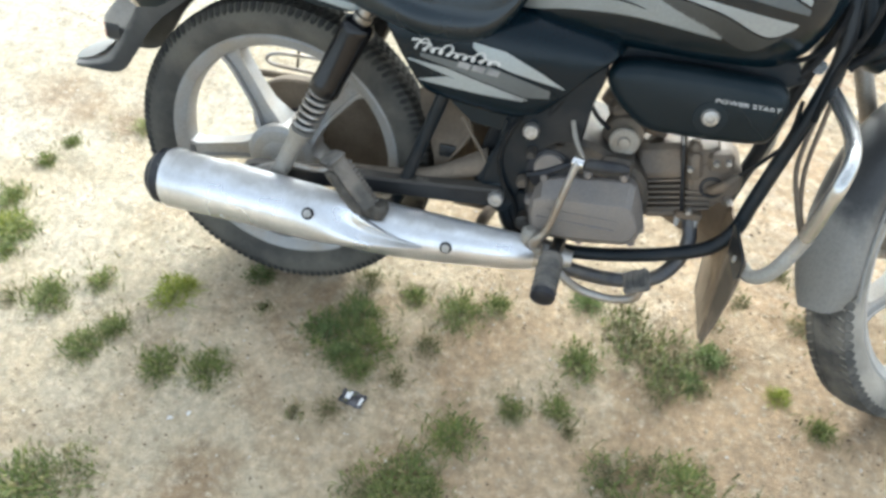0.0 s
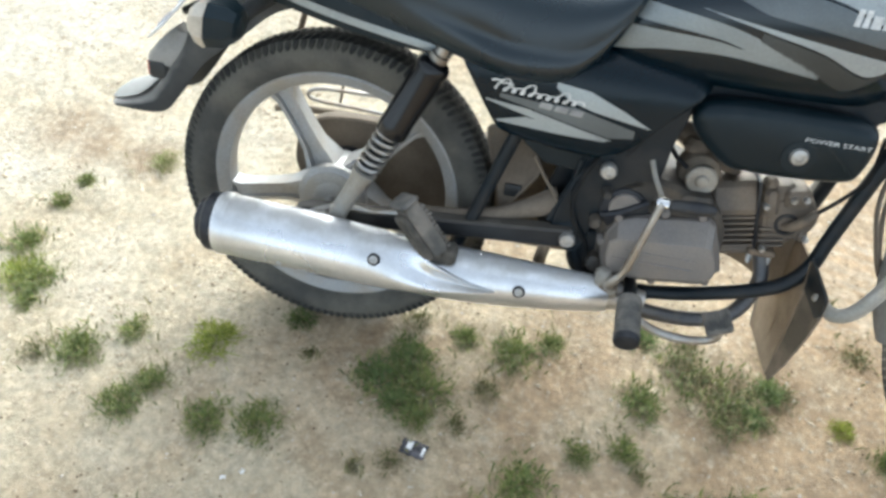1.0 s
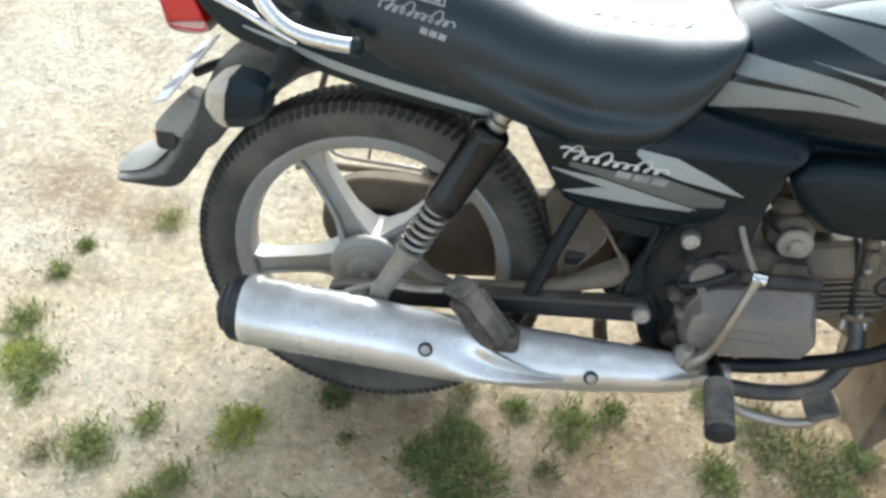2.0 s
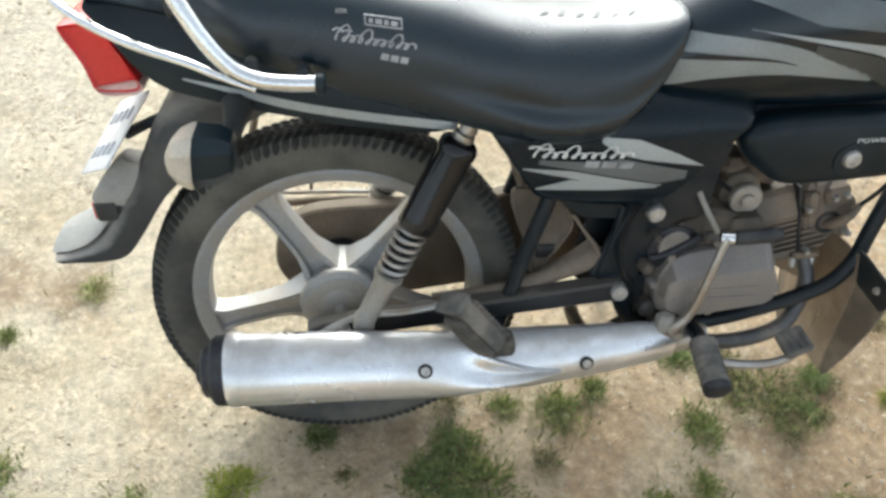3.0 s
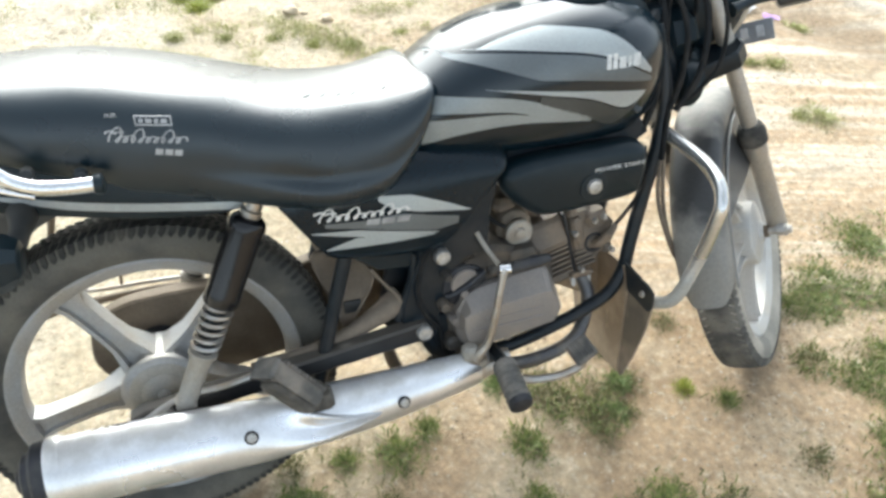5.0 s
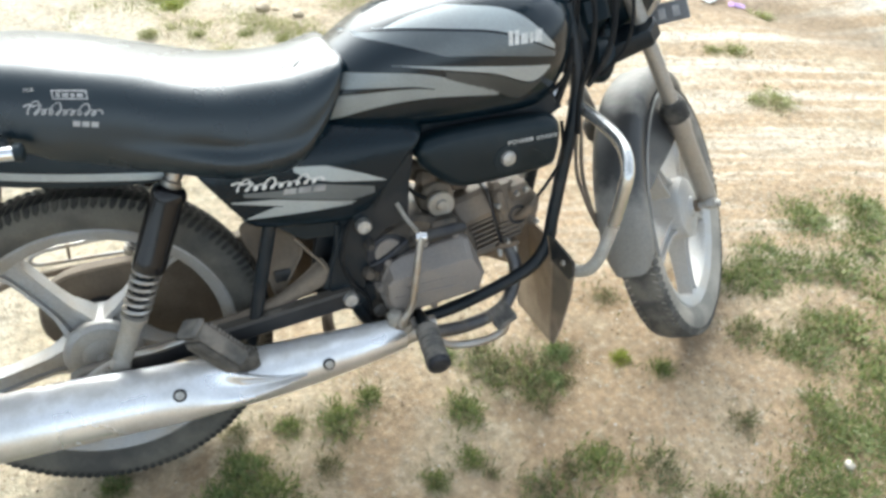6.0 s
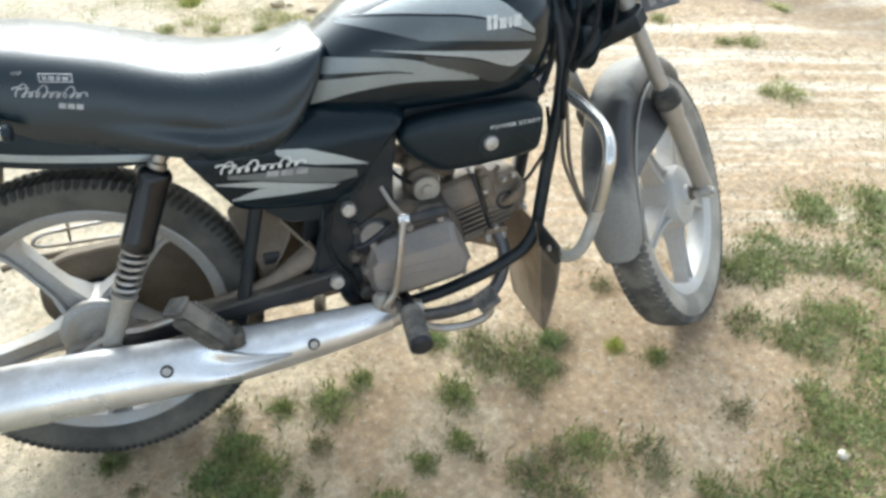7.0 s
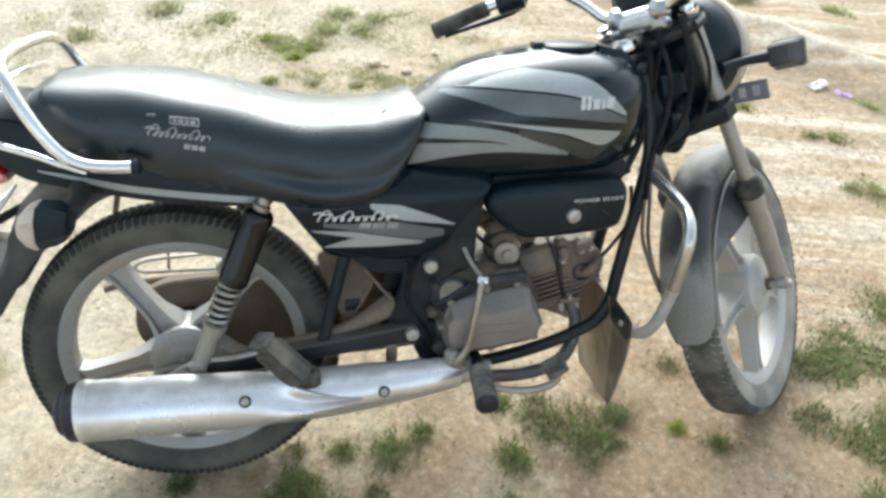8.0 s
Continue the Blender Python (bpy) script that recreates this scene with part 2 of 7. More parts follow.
# ---- mesh helpers ----
def link(name, bm, mat, parent=None, label="", m=None, sharp=35):
    if m is not None:
        bmesh.ops.transform(bm, matrix=m, verts=bm.verts)
    bmesh.ops.recalc_face_normals(bm, faces=bm.faces)
    me = bpy.data.meshes.new(name)
    bm.to_mesh(me)
    bm.free()
    for f in me.polygons:
        f.use_smooth = True
    me.set_sharp_from_angle(angle=radians(sharp))
    me.materials.append(mat)
    ob = new(name, me)
    if parent is not None:
        ob.parent = parent
    if label:
        tagged(ob, label)
    return ob


def part(name, bm, mat, parent, label="", m=None, sharp=35):
    return link(name, bm, mat, parent, label, m, sharp)


MIRROR = Matrix.Diagonal((1, -1, 1, 1))


def flip(bm):
    """The same part for the other side."""
    b = bm.copy()
    bmesh.ops.transform(b, matrix=MIRROR, verts=b.verts)
    return b


def spline(points, steps=6, closed=False):
    """A smooth line through points of any dimension."""
    pts = [np.array(p, float) for p in points]
    n = len(pts)
    out = []
    for i in range(n if closed else n - 1):
        g = (lambda k: pts[k % n]) if closed else (lambda k: pts[min(max(k, 0), n - 1)])
        a, b, c, d = g(i - 1), g(i), g(i + 1), g(i + 2)
        for s in range(steps):
            u = s / steps
            out.append(0.5 * (2 * b + (c - a) * u + (2 * a - 5 * b + 4 * c - d) * u * u + (3 * b - a - 3 * c + d) * u ** 3))
    if not closed:
        out.append(pts[-1])
    return out


def loft(bm, rings, closed_ring=True, caps=True, loop=False):
    rows = [[bm.verts.new(tuple(float(c) for c in p)) for p in ring] for ring in rings]
    k = len(rows[0])
    pairs = list(zip(rows, rows[1:])) + ([(rows[-1], rows[0])] if loop else [])
    for a, b in pairs:
        for i in range(k if closed_ring else k - 1):
            j = (i + 1) % k
            bm.faces.new((a[i], a[j], b[j], b[i]))
    if caps and closed_ring and not loop:
        bm.faces.new(rows[0][::-1])
        bm.faces.new(rows[-1])
    return bm


def tube(points, r, seg=12, steps=6, bm=None, smooth=True, closed=False):
    """A round bar along a line; r is one radius, or one for each point."""
    bm = bm or bmesh.new()
    rs = [r] * len(points) if isinstance(r, (int, float)) else r
    line = spline([(*p, q) for p, q in zip(points, rs)], steps, closed) if smooth else [np.array((*p, q), float) for p, q in zip(points, rs)]
    rings, up = [], None
    for i, c in enumerate(line):
        t = Vector(line[min(i + 1, len(line) - 1)][:3]) - Vector(line[max(i - 1, 0)][:3])
        if t.length < 1e-9:
            continue
        t.normalize()
        if up is None:
            up = t.orthogonal().normalized()
        up = (up - t * up.dot(t)).normalized()
        side = t.cross(up)
        o = Vector(c[:3])
        rings.append([o + (up * math.cos(a) + side * math.sin(a)) * c[3] for a in (2 * math.pi * s / seg for s in range(seg))])
    return loft(bm, rings, caps=not closed, loop=closed)


def lathe(profile, centre=(0, 0, 0), axis=(0, 1, 0), seg=32, bm=None, closed=False):
    """Turns (radius, along) about an axis through centre."""
    bm = bm or bmesh.new()
    ax = Vector(axis).normalized()
    u = Vector((1, 0, 0)) if abs(ax.x) < 0.9 else Vector((0, 0, 1))
    u = (u - ax * u.dot(ax)).normalized()
    v = ax.cross(u)
    c = Vector(centre)
    rings = [[c + ax * h + (u * math.cos(a) + v * math.sin(a)) * r for a in (2 * math.pi * s / seg for s in range(seg))] for r, h in profile]
    return loft(bm, rings, caps=not closed, loop=closed)


def inset(outline, d):
    """A closed outline moved inwards by d."""
    n, out = len(outline), []
    area = sum(outline[i][0] * outline[(i + 1) % n][1] - outline[(i + 1) % n][0] * outline[i][1] for i in range(n))
    s = 1 if area > 0 else -1
    for i in range(n):
        a, b = np.array(outline[i - 1], float), np.array(outline[(i + 1) % n], float)
        t = (b - a) / (np.linalg.norm(b - a) + 1e-9)
        out.append(np.array(outline[i], float) + s * d * np.array([-t[1], t[0]]))
    return out


def slab(outline, rings, steps=4, bm=None, smooth=True):
    """A plate lying in x and z: rings of (y, inset) from back to front."""
    bm = bm or bmesh.new()
    line = spline(outline, steps, True) if smooth else [np.array(p, float) for p in outline]
    return loft(bm, [[(p[0], y, p[1]) for p in inset(line, d)] for y, d in rings])


def block(bm, centre, size, bevel=0.003, m=None):
    """A box with chamfered edges: three rings along each side of z."""
    cx, cy, cz = centre
    sx, sy, sz = (s / 2 for s in size)
    b = min(bevel, sx * 0.9, sy * 0.9, sz * 0.9)

    def ring(ix, z):
        c = b
        x, y = sx - ix, sy - ix
        return [(cx + p, cy + q, z) for p, q in ((-x, -y + c), (-x + c, -y), (x - c, -y), (x, -y + c), (x, y - c), (x - c, y), (-x + c, y), (-x, y - c))]
    start = len(bm.verts)
    loft(bm, [ring(b * 0.7, cz - sz), ring(0, cz - sz + b), ring(0, cz + sz - b), ring(b * 0.7, cz + sz)])
    if m is not None:
        bm.verts.ensure_lookup_table()
        bmesh.ops.transform(bm, matrix=m, verts=bm.verts[start:])
    return bm


def curve(pairs):
    xs, ys = [p[0] for p in pairs], [p[1] for p in pairs]
    return lambda x: float(np.interp(x, xs, ys))


def soft(pairs, steps=8):
    """The same, rounded."""
    line = spline(pairs, steps)
    return curve([(p[0], p[1]) for p in line])


def strip(x0, x1, top, bottom, skin, lift=0.0012, cols=26, rows=4, taper=True):
    """A thin print lying on a skin (y over x and z), between two lines."""
    bm = bmesh.new()
    grid = []
    for i in range(cols + 1):
        x = x0 + (x1 - x0) * i / cols
        grid.append([bm.verts.new((x, skin(x, z) - lift, z)) for z in (bottom(x) + (max(top(x), bottom(x) + 0.0006) - bottom(x)) * j / rows for j in range(rows + 1))])
    for a, b in zip(grid, grid[1:]):
        for j in range(rows):
            bm.faces.new((a[j], b[j], b[j + 1], a[j + 1]))
    return bm


# ---- ground: one sheet, fine near the motorcycle, wide towards the horizon ----
def ground_height(x, y):
    p = Vector((x, y, 0))
    far = min(1.0, max(0.0, (math.hypot(x - 0.5, y) - 1.2) / 2.0))
    h = 0.006 * noise.noise(p * 6) + 0.0045 * noise.noise(p * 19) + 0.0022 * noise.noise(p * 47)
    h += far * (0.03 * noise.noise(p * 1.3) + 0.015 * noise.noise(p * 3.1))
    # a worn wheel rut that runs past beyond the motorcycle
    d = 0.82 * x + 0.57 * y - 3.21
    k = min(1.0, max(0.0, (9 - math.hypot(x - 2.6, y - 1.6)) / 5))
    h += k * (0.025 * math.exp(-(d / 0.05) ** 2) - 0.035 * math.exp(-((d + 0.30) / 0.16) ** 2))
    h -= 0.012 * math.exp(-(x ** 2 / 0.02 + (y + 0.02) ** 2 / 0.01))
    return h - 0.002 - 0.022 * math.exp(-((x - 1.40) ** 2 + (y - 0.03) ** 2) / 0.02)


def ground_sheet():
    def lines(a, b, step, far):
        inner = list(np.arange(a, b, step))
        out, s = [], step
        lo = hi = 0
        left, right = [a], [inner[-1]]
        while right[-1] < far:
            s *= 1.22
            right.append(right[-1] + s)
            left.append(left[-1] - s)
        return left[:0:-1] + inner + right[1:]
    xs, ys = lines(-1.3, 3.0, 0.017, 900), lines(-1.0, 2.6, 0.017, 900)
    verts = [(x, y, ground_height(x, y)) for y in ys for x in xs]
    w = len(xs)
    faces = [(j * w + i, j * w + i + 1, (j + 1) * w + i + 1, (j + 1) * w + i) for j in range(len(ys) - 1) for i in range(w - 1)]
    me = bpy.data.meshes.new("ground")
    me.from_pydata(verts, [], faces)
    for f in me.polygons:
        f.use_smooth = True
    return me


STAINS = [(0.014, -0.53, 0.10), (0.785, -0.13, 0.06), (0.795, -0.22, 0.055), (0.80, -0.31, 0.07), (0.963, 0.088, 0.08), (0.091, -0.06, 0.05), (0.865, -0.05, 0.14), (0.38, -0.45, 0.11), (1.13, 0.12, 0.07), (1.75, -0.2, 0.3), (1.45, -0.42, 0.16), (1.6, -0.48, 0.2), (1.9, -0.3, 0.3), (1.137, 0.116, 0.12), (1.005, -0.01, 0.1), (1.25, 0.115, 0.1), (2.78, 1.94, 0.12), (1.90, 1.80, 0.10), (-0.85, 0.40, 0.14), (-0.74, 0.36, 0.12), (-0.60, 0.335, 0.11)]     # x, y and reach


def soil():
    m = bpy.data.materials.new("dry_sandy_soil")
    m.use_nodes = True
    n, l = m.node_tree.nodes, m.node_tree.links
    b = n["Principled BSDF"]
    tc = n.new("ShaderNodeTexCoord")

    def tex(scale, detail=6, rough=0.6):
        t = n.new("ShaderNodeTexNoise")
        t.inputs["Scale"].default_value, t.inputs["Detail"].default_value, t.inputs["Roughness"].default_value = scale, detail, rough
        l.new(tc.outputs["Object"], t.inputs["Vector"])
        return t

    def span(src, a, b_, lo=0.0, hi=1.0):
        r = n.new("ShaderNodeMapRange")
        for k, v in (("From Min", a), ("From Max", b_), ("To Min", lo), ("To Max", hi)):
            r.inputs[k].default_value = v
        l.new(src, r.inputs["Value"])
        return r.outputs["Result"]

    def mix(a, b_, fac, mode="MIX"):
        x = n.new("ShaderNodeMix")
        x.data_type, x.blend_type = "RGBA", mode
        for key, v in (("A", a), ("B", b_)):
            if isinstance(v, tuple):
                x.inputs[key].default_value = (*v, 1)
            else:
                l.new(v, x.inputs[key])
        l.new(fac, x.inputs["Factor"])
        return x.outputs["Result"]
    sep, way, add = n.new("ShaderNodeSeparateXYZ"), n.new("ShaderNodeMath"), n.new("ShaderNodeMath")
    l.new(tc.outputs["Object"], sep.inputs[0])
    way.operation, way.inputs[1].default_value = "MULTIPLY_ADD", -0.4      # trodden brown soil this side; beyond, pale crust with far glare painted in
    l.new(sep.outputs["Y"], way.inputs[0])
    l.new(sep.outputs["X"], way.inputs[2])
    add.operation, add.inputs[1].default_value = "MULTIPLY_ADD", 5.0
    l.new(tex(3.0, 7, 0.62).outputs["Fac"], add.inputs[0])
    l.new(span(way.outputs[0], -1.3, 1.2, -1.3, 1.2), add.inputs[2])
    c = mix((0.475, 0.395, 0.265), (0.555, 0.475, 0.335), span(tex(2.2).outputs["Fac"], 0.38, 0.62))
    c = mix(c, (0.42, 0.288, 0.165), span(add.outputs[0], 2.2, 3.7, 0, 0.9))
    # pale crust, lightened further to carry the washed-out glare of the far soil
    c = mix(c, (0.615, 0.565, 0.46), span(add.outputs[0], 2.2, 0.6, 0, 0.75))
    c = mix(c, (0.36, 0.27, 0.165), span(tex(6.5, 9, 0.68).outputs["Fac"], 0.53, 0.72, 0, 0.55))
    # old wheel tracks: long pale and brown bands ahead of the motorcycle
    lay = []
    for d3 in ((0.40, -0.12, 0), (1.75, 6.0, 0)):
        dot = n.new("ShaderNodeVectorMath")
        dot.operation, dot.inputs[1].default_value = "DOT_PRODUCT", d3
        l.new(tc.outputs["Object"], dot.inputs[0])
        lay.append(dot.outputs["Value"])
    xy, band = n.new("ShaderNodeCombineXYZ"), n.new("ShaderNodeTexNoise")
    l.new(lay[0], xy.inputs[0])
    l.new(lay[1], xy.inputs[1])
    band.inputs["Scale"].default_value, band.inputs["Detail"].default_value, band.inputs["Roughness"].default_value = 1.1, 7, 0.66
    l.new(xy.outputs[0], band.inputs["Vector"])
    reach = n.new("ShaderNodeMath")
    reach.operation = "MULTIPLY"
    l.new(span(sep.outputs["X"], 0.7, 1.7), reach.inputs[0])
    l.new(span(sep.outputs["Y"], -0.15, 0.35), reach.inputs[1])
    ahead = reach.outputs[0]
    for a_, b_, colour, most in ((0.53, 0.64, (0.36, 0.265, 0.165), 0.8), (0.52, 0.40, (0.69, 0.635, 0.52), 0.85)):
        k_ = n.new("ShaderNodeMath")
        k_.operation = "MULTIPLY"
        l.new(span(band.outputs["Fac"], a_, b_, 0, most), k_.inputs[0])
        l.new(ahead, k_.inputs[1])
        c = mix(c, colour, k_.outputs[0])
    # brown damp-looking stains where the soil was trodden
    spots = None
    wob = n.new("ShaderNodeVectorMath")
    wob.operation = "MULTIPLY_ADD"
    wob.inputs[1].default_value = (0.16, 0.16, 0)
    l.new(tex(14, 6, 0.7).outputs["Color"], wob.inputs[0])
    l.new(tc.outputs["Object"], wob.inputs[2])
    for x, y, r in STAINS:
        d = n.new("ShaderNodeVectorMath")
        d.operation = "DISTANCE"
        flat = n.new("ShaderNodeVectorMath")
        flat.operation = "MULTIPLY"
        flat.inputs[1].default_value = (1, 1, 0)
        l.new(wob.outputs[0], flat.inputs[0])
        l.new(flat.outputs[0], d.inputs[0])
        d.inputs[1].default_value = (x + 0.08, y + 0.08, 0)
        f = span(d.outputs["Value"], r, r * 0.25)
        if spots is None:
            spots = f
        else:
            top = n.new("ShaderNodeMath")
            top.operation = "MAXIMUM"
            l.new(spots, top.inputs[0])
            l.new(f, top.inputs[1])
            spots = top.outputs[0]
    soft_spots = n.new("ShaderNodeMath")
    soft_spots.operation, soft_spots.inputs[1].default_value = "MULTIPLY", 0.74
    l.new(spots, soft_spots.inputs[0])
    c = mix(c, (0.285, 0.190, 0.103), soft_spots.outputs[0])
    c = mix(c, (0.62, 0.545, 0.41), span(tex(15, 8, 0.72).outputs["Fac"], 0.55, 0.72, 0, 0.7))
    c = mix(c, (0.33, 0.25, 0.155), span(tex(34, 6, 0.7).outputs["Fac"], 0.55, 0.72, 0, 0.65))
    c = mix(c, (0.62, 0.54, 0.41), span(tex(58, 4, 0.65).outputs["Fac"], 0.53, 0.68, 0, 0.45))
    c = mix(c, (0.25, 0.18, 0.11), span(tex(85, 4, 0.7).outputs["Fac"], 0.58, 0.72, 0, 0.55))
    c = mix(c, (0.66, 0.59, 0.47), span(tex(140, 3, 0.6).outputs["Fac"], 0.62, 0.76, 0, 0.6))
    # the rut: a pale ridge and brown loosened soil beside it
    run, off, off2 = n.new("ShaderNodeVectorMath"), n.new("ShaderNodeMath"), n.new("ShaderNodeMath")
    run.operation, run.inputs[1].default_value = "DOT_PRODUCT", (0.82, 0.57, 0)
    l.new(wob.outputs[0], run.inputs[0])
    for m_, at in ((off, 3.32), (off2, 3.0)):
        m_.operation, m_.inputs[1].default_value = "SUBTRACT", at
        l.new(run.outputs["Value"], m_.inputs[0])
    near = []
    for m_ in (off, off2):
        a_ = n.new("ShaderNodeMath")
        a_.operation = "ABSOLUTE"
        l.new(m_.outputs[0], a_.inputs[0])
        near.append(a_.outputs[0])
    c = mix(c, (0.27, 0.195, 0.12), span(near[1], 0.24, 0.08, 0, 0.72))
    c = mix(c, (0.70, 0.64, 0.53), span(near[0], 0.07, 0.01, 0, 0.55))
    # crumbs of crust with narrow dark gaps, broken up
    warp = n.new("ShaderNodeVectorMath")
    warp.operation = "MULTIPLY_ADD"
    warp.inputs[1].default_value = (0.03, 0.03, 0.03)
    l.new(tex(40, 5, 0.7).outputs["Color"], warp.inputs[0])
    l.new(tc.outputs["Object"], warp.inputs[2])
    cell = n.new("ShaderNodeTexVoronoi")
    cell.feature = "DISTANCE_TO_EDGE"
    cell.inputs["Scale"].default_value = 46
    l.new(warp.outputs[0], cell.inputs["Vector"])
    gaps = n.new("ShaderNodeMath")
    gaps.operation = "MULTIPLY"
    l.new(span(cell.outputs["Distance"], 0.10, 0.0), gaps.inputs[0])
    l.new(span(tex(11, 5, 0.7).outputs["Fac"], 0.46, 0.62, 0.0, 0.6), gaps.inputs[1])
    c = mix(c, (0.24, 0.175, 0.11), gaps.outputs[0])
    shade = n.new("ShaderNodeHueSaturation")
    l.new(c, shade.inputs["Color"])
    l.new(span(tex(44, 5, 0.65).outputs["Fac"], 0.34, 0.66, 0.74, 1.22), shade.inputs["Value"])
    c = shade.outputs["Color"]
    l.new(c, b.inputs["Base Color"])
    b.inputs["Roughness"].default_value = 0.85
    bump = n.new("ShaderNodeBump")
    bump.inputs["Strength"].default_value, bump.inputs["Distance"].default_value = 0.75, 0.012
    both = n.new("ShaderNodeMath")
    both.operation = "ADD"
    l.new(tex(60, 8, 0.7).outputs["Fac"], both.inputs[0])
    l.new(tex(260, 4, 0.7).outputs["Fac"], both.inputs[1])
    dip = n.new("ShaderNodeMath")
    dip.operation, dip.inputs[1].default_value = "MULTIPLY_ADD", -0.5
    l.new(gaps.outputs[0], dip.inputs[0])
    l.new(both.outputs[0], dip.inputs[2])
    l.new(dip.outputs[0], bump.inputs["Height"])
    l.new(bump.outputs["Normal"], b.inputs["Normal"])
    return m


ground = new("ground", ground_sheet())
ground.data.materials.append(soil())
tagged(ground, "dry pale sandy soil with brown patches and worn ruts", "ground", kind="structure")

# ---- the motorcycle: x ahead, y to its left, z up, leaning on its side stand ----
bike = new("motorcycle")
bike.matrix_world = pose(0, 0, 0, -LEAN, 0, 0)
tagged(bike, "dusty black and grey motorcycle leaning on its side stand", "motorcycle")

# the front end turns about the steering head
CASTER, STEER, OFFSET = radians(26.6), radians(46.8), 0.087
AXLE = Vector((1.302, 0, 0.2892))
UP = Vector((-math.sin(CASTER), 0, math.cos(CASTER)))
AHEAD = Vector((math.cos(CASTER), 0, math.sin(CASTER)))
PIVOT = AXLE - AHEAD * OFFSET
FRONT = Matrix.Translation(PIVOT) @ Matrix.Rotation(STEER, 4, UP) @ Matrix.Translation(-PIVOT)


# the handlebar and the lamp turn with it
HEAD_AT = Vector((1.331 - 0.10 * math.cos(radians(25.65)), 0, 0.2885 - 0.10 * math.sin(radians(25.65))))
BARS = Matrix.Translation(HEAD_AT) @ Matrix.Rotation(radians(44.9), 4, Vector((-math.sin(radians(25.65)), 0, math.cos(radians(25.65))))) @ Matrix.Translation(-HEAD_AT)
LEG = 0.024      # the legs stand a little ahead of the axle


def on_fork(s, side=0.0, fwd=0.0):
    """A place s metres up the fork from the axle."""
    return AXLE + UP * s + AHEAD * fwd + Vector((0, side, 0))


def wheel(name, centre, radius, rim_r, alloy, half, hub_profile, label, turn=None, first=48.5, knobs=126, rubber=None):
    c = Vector(centre)
    # the cast rim
    k = rim_r
    rim = part(name, lathe([(k, -0.029), (k - 0.004, -0.0315), (k - 0.012, -0.029), (k - 0.019, -0.024), (k - 0.025, -0.021), (k - 0.028, -0.012),
                            (k - 0.028, 0.012), (k - 0.025, 0.021), (k - 0.019, 0.024), (k - 0.012, 0.029), (k - 0.004, 0.0315), (k, 0.029),
                            (k - 0.008, 0.02), (k - 0.012, 0), (k - 0.008, -0.02)], c, seg=72, closed=True), alloy, bike, label, turn)
    # five straight spokes, hollowed along the face
    for i in range(5):
        bm = bmesh.new()
        a = radians(first + 72 * i)
        rings = []
        for r, w, h in ((0.045, 0.033, 0.034), (0.072, 0.0265, 0.027), (0.098, 0.0195, 0.021), (0.125, 0.0180, 0.019), (0.17, 0.0178, 0.018), (k - 0.044, 0.019, 0.018), (k - 0.024, 0.028, 0.018)):
            w = w * (0.86 if rubber else 1.0)
            e, g = w * 0.62, h * 0.55
            sec = [(-w, -h), (-e, -h), (-e * 0.85, -g), (e * 0.85, -g), (e, -h), (w, -h), (w, h), (e, h), (e * 0.85, g), (-e * 0.85, g), (-e, h), (-w, h)]
            rings.append([(c.x + r * math.cos(a) - s * math.sin(a), c.y + y, c.z + r * math.sin(a) + s * math.cos(a)) for s, y in sec])
        part("spoke", loft(bm, rings), alloy, rim, "", turn)
    part("hub", lathe(hub_profile, c, seg=48), alloy, rim, "dusty drum brake hub", turn)
    # the tyre and its blocks
    R, s = radius, half
    prof = [(k - 0.006, -0.026), (k + 0.004, -0.032), (k + 0.016, -s + 0.003), (k + 0.030, -s), (R - 0.020, -s + 0.003), (R - 0.0050, -s + 0.009), (R - 0.0026, -0.018), (R - 0.002, 0),
            (R - 0.0026, 0.018), (R - 0.0050, s - 0.009), (R - 0.020, s - 0.003), (k + 0.030, s), (k + 0.016, s - 0.003), (k + 0.004, 0.032), (k - 0.006, 0.026)]
    part("tyre", lathe(prof, c, seg=96, closed=True), rubber or M["rubber"], rim, "worn dusty black tyre", turn)
    bm = bmesh.new()
    for i in range(knobs):
        for side, y0, y1, dr, shift in ((-1, 0.020, s - 0.0012, 0.003, 0), (1, 0.020, s - 0.0012, 0.003, 0.5), (-1, 0.002, 0.017, 0.0, 0.35), (1, 0.002, 0.017, 0.0, 0.8)):
            a = 2 * math.pi * (i + shift) / knobs
            w = (0.40 if rubber else 0.31) * 2 * math.pi / knobs
            rings = []
            for aa in (a - w, a - w * 0.85, a + w * 0.85, a + w):
                low = abs(aa - a) > w * 0.9
                top = R - (0.003 if low else 0.0004 if rubber else 0.0008)
                sec = [(R - 0.012, y0, aa), (top, y0, aa), (top - dr * 1.2, y1 - 0.005, aa), (R - 0.0125 - dr, y1, aa)]
                if dr:     # shoulder blocks run out in a point down the side wall
                    sec.append((R - 0.0215, y1 + 0.0010, a + (aa - a) * 0.2))
                rings.append([(c.x + r * math.cos(q + (y - 0.02) * 1.6), c.y + side * y, c.z + r * math.sin(q + (y - 0.02) * 1.6)) for r, y, q in sec])
            loft(bm, rings)
    part("tread", bm, M["front_tread" if rubber else "tread"], rim, "grey-black tread blocks" if rubber else "", turn, 25)
    if rubber:     # the running surface is darker than the dusty side walls
        band = [(R - 0.0085, -s + 0.0052), (R - 0.0060, -s + 0.0078), (R - 0.0020, -0.018), (R - 0.0012, 0), (R - 0.0020, 0.018), (R - 0.0060, s - 0.0078), (R - 0.0085, s - 0.0052)]
